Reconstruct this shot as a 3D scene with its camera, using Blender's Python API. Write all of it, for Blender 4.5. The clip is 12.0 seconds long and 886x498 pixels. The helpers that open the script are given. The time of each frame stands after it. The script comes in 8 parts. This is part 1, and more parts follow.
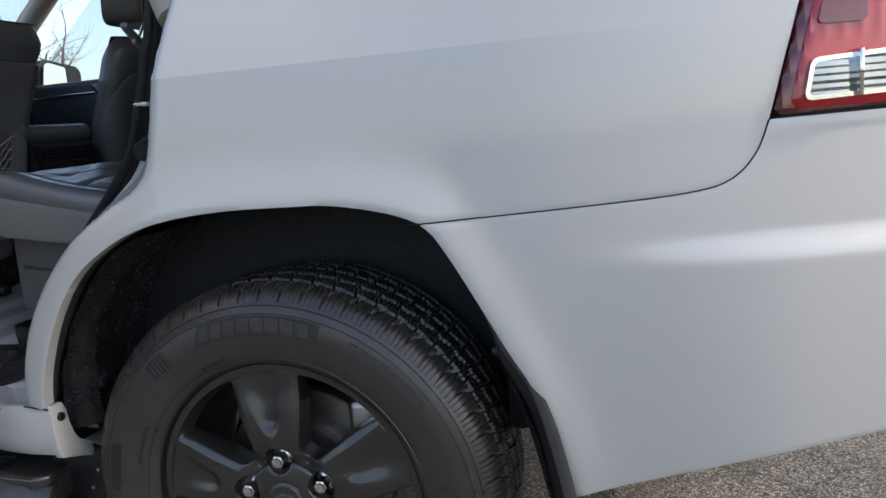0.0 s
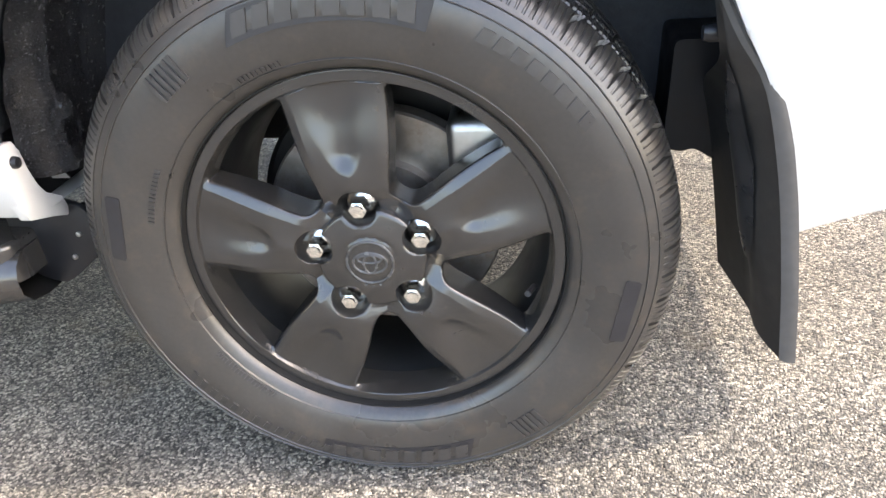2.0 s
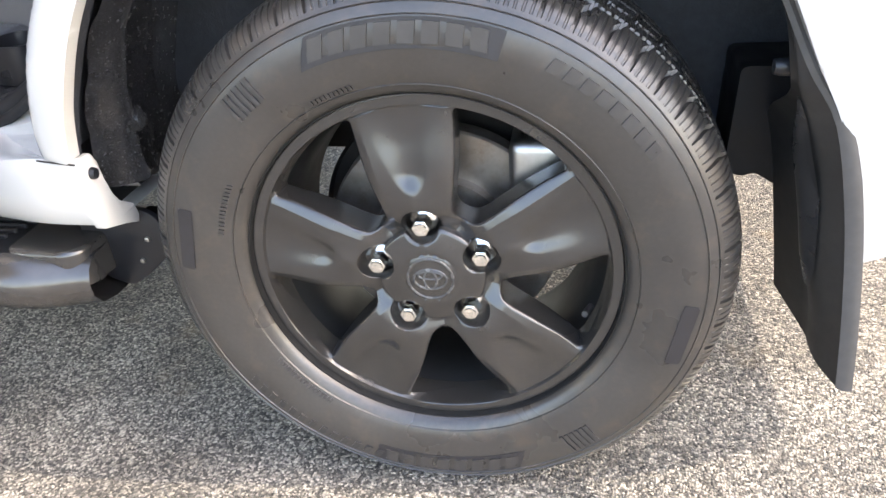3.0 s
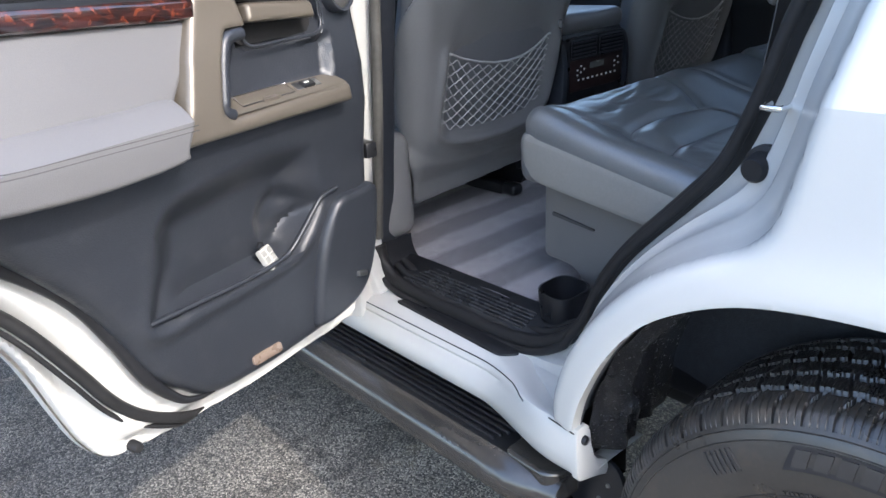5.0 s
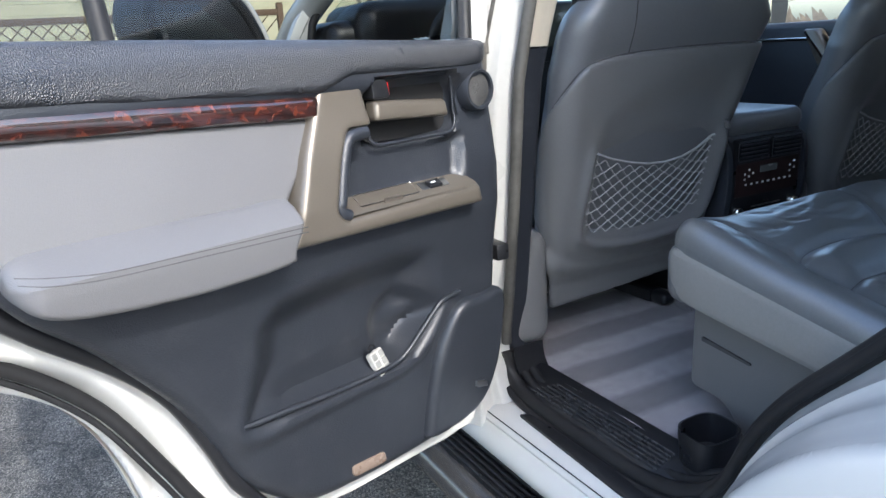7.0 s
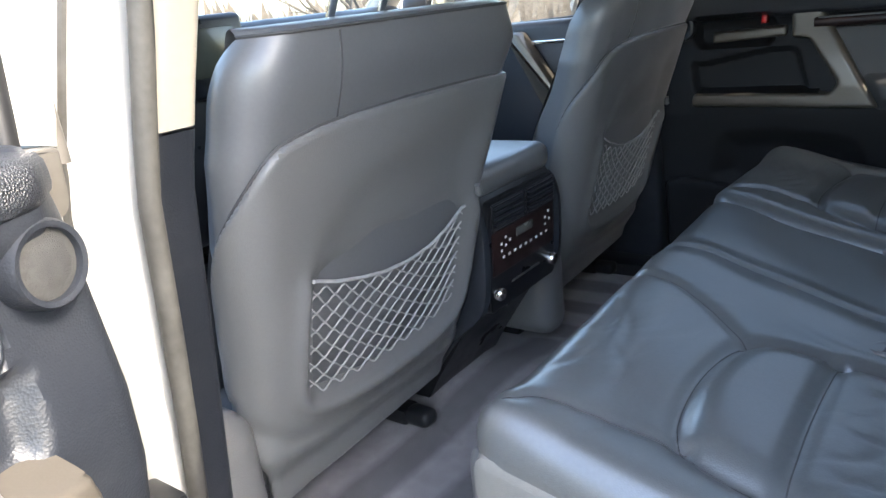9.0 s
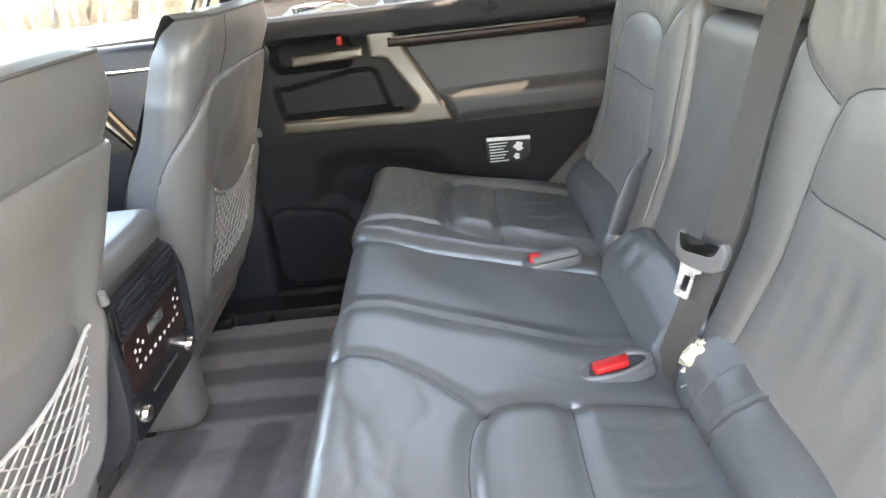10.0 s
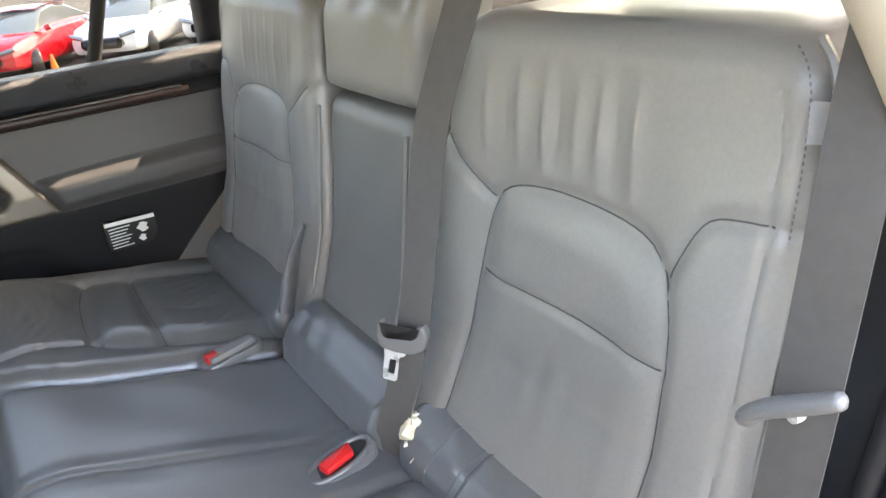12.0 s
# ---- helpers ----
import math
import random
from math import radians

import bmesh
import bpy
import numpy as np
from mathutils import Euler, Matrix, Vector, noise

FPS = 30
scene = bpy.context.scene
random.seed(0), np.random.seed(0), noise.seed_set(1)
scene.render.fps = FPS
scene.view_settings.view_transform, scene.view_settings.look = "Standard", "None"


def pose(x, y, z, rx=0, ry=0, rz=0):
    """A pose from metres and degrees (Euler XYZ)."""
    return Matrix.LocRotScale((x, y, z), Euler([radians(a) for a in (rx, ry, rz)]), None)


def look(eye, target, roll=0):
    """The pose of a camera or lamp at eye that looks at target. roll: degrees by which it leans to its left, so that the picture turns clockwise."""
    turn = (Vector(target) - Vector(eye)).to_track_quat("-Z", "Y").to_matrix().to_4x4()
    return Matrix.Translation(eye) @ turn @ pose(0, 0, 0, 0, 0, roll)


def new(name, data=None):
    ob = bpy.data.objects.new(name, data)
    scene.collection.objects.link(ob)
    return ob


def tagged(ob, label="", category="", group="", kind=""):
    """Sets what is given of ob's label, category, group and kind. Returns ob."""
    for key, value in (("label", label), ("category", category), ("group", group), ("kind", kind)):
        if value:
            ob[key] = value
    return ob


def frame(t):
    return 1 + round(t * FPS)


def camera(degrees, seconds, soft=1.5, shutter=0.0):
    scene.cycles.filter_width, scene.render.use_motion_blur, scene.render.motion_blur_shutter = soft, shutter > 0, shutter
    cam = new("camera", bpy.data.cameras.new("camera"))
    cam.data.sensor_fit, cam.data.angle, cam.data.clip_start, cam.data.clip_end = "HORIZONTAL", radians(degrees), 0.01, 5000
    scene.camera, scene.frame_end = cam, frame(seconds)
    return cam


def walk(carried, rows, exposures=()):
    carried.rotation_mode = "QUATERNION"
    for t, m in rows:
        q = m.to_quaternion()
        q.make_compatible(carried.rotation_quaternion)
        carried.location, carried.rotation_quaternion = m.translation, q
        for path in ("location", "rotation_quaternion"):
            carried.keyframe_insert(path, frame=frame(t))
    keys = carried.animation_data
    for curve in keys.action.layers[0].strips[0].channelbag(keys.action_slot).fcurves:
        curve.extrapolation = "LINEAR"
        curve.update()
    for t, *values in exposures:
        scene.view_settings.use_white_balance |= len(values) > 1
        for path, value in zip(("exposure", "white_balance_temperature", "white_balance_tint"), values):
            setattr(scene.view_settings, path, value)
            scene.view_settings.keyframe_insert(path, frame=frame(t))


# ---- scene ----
cam = camera(62.2, 12.0)
PATH = [
    (0, (0.619, -2.033, 1.039), (0.112, -0.131, 0.684), -4.9),
    (0.5, (0.466, -1.992, 0.982), (0.07, -0.085, 0.525), -4.9),
    (1, (0.341, -1.863, 0.916), (0.025, -0.01, 0.235), -4.8),
    (1.5, (0.254, -1.763, 0.887), (-0.026, -0.001, -0.018), -4.8),
    (2, (0.225, -1.742, 0.882), (-0.047, -0.038, -0.13), -4.9),
    (2.5, (0.222, -1.751, 0.891), (-0.069, -0.069, -0.151), -4.9),
    (3, (0.191, -1.743, 0.93), (-0.166, -0.07, -0.106), -4.9),
    (3.5, (0.134, -1.746, 1.061), (-0.463, -0.114, 0.07), -5.0),
    (3.7, (0.113, -1.754, 1.115), (-0.615, -0.165, 0.143), -5.1),
    (5.3, (0.19, -1.734, 1.331), (-1.326, -0.638, 0.624), -4.3),
    (5.5, (0.189, -1.718, 1.334), (-1.377, -0.672, 0.663), -4.2),
    (6, (0.211, -1.707, 1.333), (-1.443, -0.756, 0.732), -4.0),
    (6.5, (0.198, -1.685, 1.331), (-1.506, -0.794, 0.781), -4.1),
    (6.7, (0.171, -1.659, 1.331), (-1.54, -0.777, 0.79), -3.9),
    (8.3, (-0.196, -1.401, 1.39), (-1.802, -0.348, 0.833), -5.9),
    (8.5, (-0.253, -1.35, 1.397), (-1.772, -0.184, 0.819), -6.2),
    (8.7, (-0.312, -1.286, 1.392), (-1.729, 0.002, 0.812), -7.3),
    (9, (-0.421, -1.192, 1.409), (-1.597, 0.297, 0.776), -6.8),
    (9.5, (-0.543, -1.081, 1.42), (-1.224, 0.666, 0.725), -7.0),
    (10, (-0.654, -1.032, 1.463), (-0.715, 0.818, 0.706), -6.6),
    (10.5, (-0.684, -0.981, 1.504), (-0.169, 0.772, 0.691), -6.4),
    (11, (-0.702, -0.961, 1.558), (0.117, 0.657, 0.715), -6.2),
    (11.5, (-0.727, -0.963, 1.581), (0.19, 0.601, 0.737), -5.9),
    (12, (-0.736, -0.945, 1.583), (0.205, 0.605, 0.74), -6.1),
]
EXPOSURES = [
    (0.0, 0.75, 6750, 12), (0.5, 1.0, 6950, 13), (1.0, 1.72, 6900, 12), (1.5, 2.42, 7150, 13), (2.0, 2.72, 7350, 13), (2.5, 2.80, 7450, 14),
    (3.0, 2.9, 7350, 14), (3.7, 3.38, 7250, 13), (5.3, 1.92, 6150, 10), (6.7, 1.89, 6050, 8), (8.3, 2.28, 6200, 9), (8.7, 2.58, 6500, 9), (9.0, 3.02, 6750, 9),
    (9.5, 4.03, 7900, 8), (10.0, 4.55, 8900, 13), (10.5, 4.60, 8900, 15), (11.0, 4.50, 8700, 15), (11.5, 4.44, 8650, 15), (12.0, 4.25, 8600, 15),
]
walk(cam, [(t, look(eye, target, roll)) for t, eye, target, roll in PATH], EXPOSURES)

# ---------- light ----------
SUN = Vector((1.17, 0.02, 1.0)).normalized()      # towards the sun
world = bpy.data.worlds.new("sky")
scene.world = world
world.use_nodes = True
wn = world.node_tree
sky = wn.nodes.new("ShaderNodeTexSky")
sky.sky_type, sky.sun_disc = "NISHITA", False
sky.sun_elevation = math.asin(SUN.z)
sky.sun_rotation = math.atan2(SUN.x, SUN.y)
sky.air_density, sky.dust_density = 1.0, 2.2
wn.links.new(sky.outputs[0], wn.nodes["Background"].inputs[0])
wn.nodes["Background"].inputs[1].default_value = 0.20
sun = new("sun", bpy.data.lights.new("sun", "SUN"))
sun.data.energy, sun.data.angle, sun.data.color = 1.1, radians(0.55), (1.0, 0.95, 0.87)
sun.matrix_world = look(SUN * 30, (0, 0, 0))

# ---------- small maths ----------
def catmull(pts, n=8, closed=True):
    """A smooth curve through 2D or 3D points."""
    p = np.array(pts, float)
    m, out = len(p), []
    for i in range(m if closed else m - 1):
        if closed:
            a, b, c, d = p[(i - 1) % m], p[i], p[(i + 1) % m], p[(i + 2) % m]
        else:
            a, b, c, d = p[max(i - 1, 0)], p[i], p[i + 1], p[min(i + 2, m - 1)]
        for k in range(n):
            t = k / n
            out.append(0.5 * (2 * b + (c - a) * t + (2 * a - 5 * b + 4 * c - d) * t * t + (3 * b - a - 3 * c + d) * t ** 3))
    if not closed:
        out.append(p[-1])
    return np.array(out)


def resample(pts, n):
    p = np.array(pts, float)
    s = np.r_[0, np.cumsum(np.linalg.norm(np.diff(p, axis=0), axis=1))]
    q = np.linspace(0, s[-1], n)
    return np.stack([np.interp(q, s, p[:, k]) for k in range(p.shape[1])], 1)


def rounded(pts, r, n=5):
    """A polygon with its corners rounded by arcs of about r."""
    p = [Vector(q) for q in pts]
    out = []
    for i, b in enumerate(p):
        a, c = p[i - 1], p[(i + 1) % len(p)]
        ra = min(r, (a - b).length * 0.48, (c - b).length * 0.48)
        s, e = b + (a - b).normalized() * ra, b + (c - b).normalized() * ra
        for k in range(n + 1):
            t = k / n
            out.append((s * (1 - t) ** 2 + b * 2 * t * (1 - t) + e * t * t)[:2])
    return np.array(out)


def line_dist(pts, u, v):
    """Distance from (u, v) to an open polyline."""
    p = np.array(pts, float)
    q = np.stack([u, v], -1)
    best = np.full(u.shape, 9.0)
    for a, b in zip(p[:-1], p[1:]):
        ab = b - a
        t = np.clip(((q - a) @ ab) / max(ab @ ab, 1e-12), 0, 1)
        best = np.minimum(best, np.linalg.norm(q - a - t[..., None] * ab, axis=-1))
    return best


def sdf(poly, u, v):
    """Signed distance to a closed polygon, negative inside."""
    p = np.array(poly, float)
    d = line_dist(np.vstack([p, p[:1]]), u, v)
    inside = np.zeros(u.shape, bool)
    for (x0, y0), (x1, y1) in zip(p, np.roll(p, -1, 0)):
        cross = (y0 > v) != (y1 > v)
        inside ^= cross & (u < (x1 - x0) * (v - y0) / (y1 - y0 + 1e-15) + x0)
    return np.where(inside, -d, d)


def box_sdf(cu, cv, hu, hv, r, u, v):
    qx, qy = np.abs(u - cu) - hu + r, np.abs(v - cv) - hv + r
    return np.hypot(np.maximum(qx, 0), np.maximum(qy, 0)) + np.minimum(np.maximum(qx, qy), 0) - r


def sstep(a, b, x):
    t = np.clip((x - a) / (b - a), 0, 1)
    return t * t * (3 - 2 * t)


def fillet(s, r):
    """How far a rounded edge of radius r falls, at the signed distance s from the outline."""
    t = np.clip(1 + s / r, 0, 1)
    return r * (1 - np.sqrt(np.maximum(0, 1 - t * t)))


def groove(d, width, depth):
    return -depth * np.exp(-(d / width) ** 2)


def curve_noise(u, v, f, seed=0.0):
    """Soft, smooth unevenness made of a few waves."""
    return (np.sin(u * f + 1.3 * np.sin(v * f * 0.7 + seed)) * np.cos(v * f * 0.9 - 0.8 * np.sin(u * f * 0.6 + 2 * seed))
            + 0.5 * np.sin(u * f * 2.1 + v * f * 1.7 + seed))


# ---------- meshes ----------
def finish(name, verts, faces, material, smooth=35):
    me = bpy.data.meshes.new(name)
    me.from_pydata([tuple(map(float, p)) for p in verts], [], [tuple(int(i) for i in f) for f in faces])
    me.polygons.foreach_set("use_smooth", [True] * len(me.polygons))
    me.materials.append(material)
    me.update()
    if smooth:
        me.set_sharp_from_angle(angle=radians(smooth))
    return me


def hang(ob, parent):
    ob.parent = parent
    if parent and parent.type == "EMPTY":
        ob.matrix_parent_inverse = Matrix.Translation(-parent.location)
    return ob


def part(name, mesh, parent, label=""):
    """One mesh object under a thing or a part; the mesh is in world coordinates. A bmesh comes as (bmesh, material)."""
    if isinstance(mesh, tuple):
        bm, material = mesh
        me = bpy.data.meshes.new(name)
        bmesh.ops.recalc_face_normals(bm, faces=bm.faces)
        bm.to_mesh(me)
        bm.free()
        me.materials.append(material)
        me.polygons.foreach_set("use_smooth", [True] * len(me.polygons))
        me.set_sharp_from_angle(angle=radians(35))
        mesh = me
    ob = new(name, mesh)
    if parent:
        hang(ob, parent)
    return tagged(ob, label)


def thing(name, base, label, category, group="", kind=""):
    ob = new(name)
    ob.location = base
    ob.empty_display_size = 0.1
    return tagged(ob, label, category, group, kind)


def panel(sd, place, material, umin, umax, vmin, vmax, step=0.01, height=None, lip=0.0, flip=False, name="panel", smooth=40, back=False):
    """A sheet over (u, v), cut exactly along the outline sd(u, v) = 0, raised by height(u, v, s); a rim of depth lip runs round its edge.
    place(u, v, w) lays arrays into the world."""
    us, vs = np.arange(umin, umax + step, step), np.arange(vmin, vmax + step, step)
    U, V = np.meshgrid(us, vs, indexing="ij")
    S = sd(U, V)
    S = np.where(np.abs(S) < step * 0.02, -step * 0.02, S)
    nu, nv = U.shape
    ins = S <= 0
    idx = np.full(U.shape, -1)
    idx[ins] = np.arange(ins.sum())
    pu, pv, ps = list(U[ins]), list(V[ins]), list(S[ins])
    cut, faces, rim = {}, [], {}

    def crossing(a, b):
        key = (a, b) if a < b else (b, a)
        if key not in cut:
            sa, sb = S[a], S[b]
            t = sa / (sa - sb)
            cut[key] = len(pu)
            pu.append(U[a] + (U[b] - U[a]) * t)
            pv.append(V[a] + (V[b] - V[a]) * t)
            ps.append(0.0)
        return cut[key]

    full = ins[:-1, :-1] & ins[1:, :-1] & ins[1:, 1:] & ins[:-1, 1:]
    some = (ins[:-1, :-1] | ins[1:, :-1] | ins[1:, 1:] | ins[:-1, 1:]) & ~full
    a, b, c, d = idx[:-1, :-1][full], idx[1:, :-1][full], idx[1:, 1:][full], idx[:-1, 1:][full]
    faces += list(zip(a, b, c, d))
    for i, j in zip(*np.nonzero(some)):
        ring = [(i, j), (i + 1, j), (i + 1, j + 1), (i, j + 1)]
        poly, marks = [], []
        for k in range(4):
            p, q = ring[k], ring[(k + 1) % 4]
            if ins[p]:
                poly.append(idx[p]); marks.append(False)
            if ins[p] != ins[q]:
                poly.append(crossing(p, q)); marks.append(True)
        if len(poly) >= 3:
            faces.append(tuple(poly))
            for k in range(len(poly)):
                if marks[k] and marks[(k + 1) % len(poly)]:
                    rim[(poly[k], poly[(k + 1) % len(poly)])] = 1
    # outline edges that run along the outside of the grid
    for e, (line, order) in enumerate(((idx[:, 0], 1), (idx[:, -1], -1), (idx[0, :], -1), (idx[-1, :], 1))):
        for k in range(len(line) - 1):
            if line[k] >= 0 and line[k + 1] >= 0:
                rim[(line[k], line[k + 1]) if order > 0 else (line[k + 1], line[k])] = 1
    pu, pv, ps = np.array(pu), np.array(pv), np.array(ps)
    w = height(pu, pv, ps) if height else np.zeros(len(pu))
    xyz = np.array(place(pu, pv, w)).reshape(3, -1).T
    verts = list(xyz)
    if lip:
        low = np.array(place(pu, pv, w - lip)).reshape(3, -1).T
        down = {}
        for e in list(rim):
            for k in e:
                if k not in down:
                    down[k] = len(verts)
                    verts.append(low[k])
        for p, q in rim:
            faces.append((q, p, down[p], down[q]))
        if back:
            lowv = {}
            for f in list(faces[:len(faces) - len(rim)]):
                for k in f:
                    if k not in down:
                        down[k] = len(verts)
                        verts.append(low[k])
                faces.append(tuple(down[k] for k in reversed(f)))
    if flip:
        faces = [tuple(reversed(f)) for f in faces]
    return finish(name, verts, faces, material, smooth)


def seam(pts, outline, place, height, radius, material, n=70):
    """A thin cord along a line of (u, v), sunk in the surface place(u, v, height), inside its outline."""
    p = resample(catmull(pts, 5, False), n)
    s = sdf(outline, p[:, 0], p[:, 1])
    p, s = p[s < -0.022], s[s < -0.022]
    return tube(np.stack(place(p[:, 0], p[:, 1], height(p[:, 0], p[:, 1], s)), 1), radius, material, 5)


def loft(rows, material, closed_u=False, flip=False, smooth=40, name="loft"):
    """A sheet through rows of 3D points, all of one length."""
    rows = [np.array(r, float) for r in rows]
    n, m = len(rows), len(rows[0])
    verts = np.concatenate(rows)
    faces = []
    for i in range(n - 1):
        for j in range(m if closed_u else m - 1):
            k = (j + 1) % m
            f = (i * m + j, i * m + k, (i + 1) * m + k, (i + 1) * m + j)
            faces.append(tuple(reversed(f)) if flip else f)
    return finish(name, verts, faces, material, smooth)


def tube(path, radius, material, n=8, closed=False, name="tube", flat=1.0):
    """A round (or flattened) rope along a path."""
    p = np.array(path, float)
    m = len(p)
    t = np.gradient(p, axis=0)
    t /= np.linalg.norm(t, axis=1)[:, None] + 1e-12
    up = np.array([0.13, 0.21, 0.97])
    rows = []
    r = np.broadcast_to(np.asarray(radius, float), (m,))
    for i in range(m):
        a = np.cross(t[i], up)
        if np.linalg.norm(a) < 0.05:
            a = np.cross(t[i], (1, 0, 0))
        a /= np.linalg.norm(a)
        b = np.cross(a, t[i])
        ang = np.linspace(0, 2 * np.pi, n, endpoint=False)
        rows.append(p[i] + r[i] * (np.cos(ang)[:, None] * a + flat * np.sin(ang)[:, None] * b))
    if closed:
        rows.append(rows[0])
    me_v = np.concatenate(rows)
    faces = []
    for i in range(len(rows) - 1):
        for j in range(n):
            k = (j + 1) % n
            faces.append((i * n + j, i * n + k, (i + 1) * n + k, (i + 1) * n + j))
    if not closed:
        faces.append(tuple(range(n - 1, -1, -1)))
        faces.append(tuple((len(rows) - 1) * n + j for j in range(n)))
    faces = [tuple(reversed(f)) for f in faces]
    return finish(name, me_v, faces, material, 50)


def join(meshes, name="joined"):
    """Several meshes of one material in one mesh."""
    verts, faces, mat0 = [], [], meshes[0].materials[0]
    for me in meshes:
        k = len(verts)
        verts += [tuple(v.co) for v in me.vertices]
        faces += [tuple(k + i for i in f.vertices) for f in me.polygons]
    out = finish(name, verts, faces, mat0, 40)
    for me in meshes:
        bpy.data.meshes.remove(me)
    return out


def lathe(profile, centre, material, n=96, axis="y", flip=False, smooth=40, start=0.0, sweep=2 * math.pi, name="lathe"):
    """Turns (radius, along) round the y, z or x axis through centre."""
    whole = abs(sweep - 2 * math.pi) < 1e-6
    ang = start + np.linspace(0, sweep, n, endpoint=not whole)
    rows = []
    for r, a in profile:
        c, s, o = r * np.cos(ang), r * np.sin(ang), np.full(len(ang), float(a))
        p = {"y": (c, o, s), "z": (c, s, o), "x": (o, c, s)}[axis]
        rows.append(np.stack(p, 1) + np.array(centre))
    return loft(rows, material, closed_u=whole, flip=flip, smooth=smooth, name=name)


def box(x0, x1, y0, y1, z0, z1, material, bevel=0.006, seg=2, name="box"):
    """A box with rounded edges."""
    bm = bmesh.new()
    bmesh.ops.create_cube(bm, size=1.0)
    for v in bm.verts:
        v.co = Vector(((x0 + x1) / 2 + v.co.x * (x1 - x0), (y0 + y1) / 2 + v.co.y * (y1 - y0), (z0 + z1) / 2 + v.co.z * (z1 - z0)))
    if bevel:
        bmesh.ops.bevel(bm, geom=list(bm.edges), offset=min(bevel, 0.45 * min(abs(x1 - x0), abs(y1 - y0), abs(z1 - z0))), segments=seg, affect="EDGES", profile=0.5)
    return bm, material


def prism(poly, place, w0, w1, material, bevel=0.0, flip=False, name="prism", seg=2):
    """A solid plate: an outline between two heights, with rounded front edges."""
    p = np.array(poly, float)
    area = np.sum(p[:, 0] * np.roll(p[:, 1], -1) - np.roll(p[:, 0], -1) * p[:, 1])
    if area < 0:
        p = p[::-1]
    cen = p.mean(0)
    rows = []
    prev, nxt = np.roll(p, 1, 0), np.roll(p, -1, 0)
    nrm = np.stack([(nxt - prev)[:, 1], -(nxt - prev)[:, 0]], 1)
    nrm /= np.linalg.norm(nrm, axis=1)[:, None] + 1e-12
    def ring(inset, w):
        q = p - nrm * inset
        return np.array(place(q[:, 0], q[:, 1], np.full(len(q), w))).reshape(3, -1).T
    rows.append(ring(0, w0))
    if bevel:
        for k in range(seg + 1):
            t = k / seg * math.pi / 2
            rows.append(ring(bevel * (1 - math.cos(t)), w1 - bevel * (1 - math.sin(t))))
    else:
        rows.append(ring(0, w1))
    m = len(p)
    verts = np.concatenate(rows)
    faces = []
    for i in range(len(rows) - 1):
        for j in range(m):
            k = (j + 1) % m
            faces.append((i * m + j, i * m + k, (i + 1) * m + k, (i + 1) * m + j))
    faces.append(tuple((len(rows) - 1) * m + j for j in range(m)))
    faces.append(tuple(range(m - 1, -1, -1)))
    if flip:
        faces = [tuple(reversed(f)) for f in faces]
    return finish(name, verts, faces, material, 40)


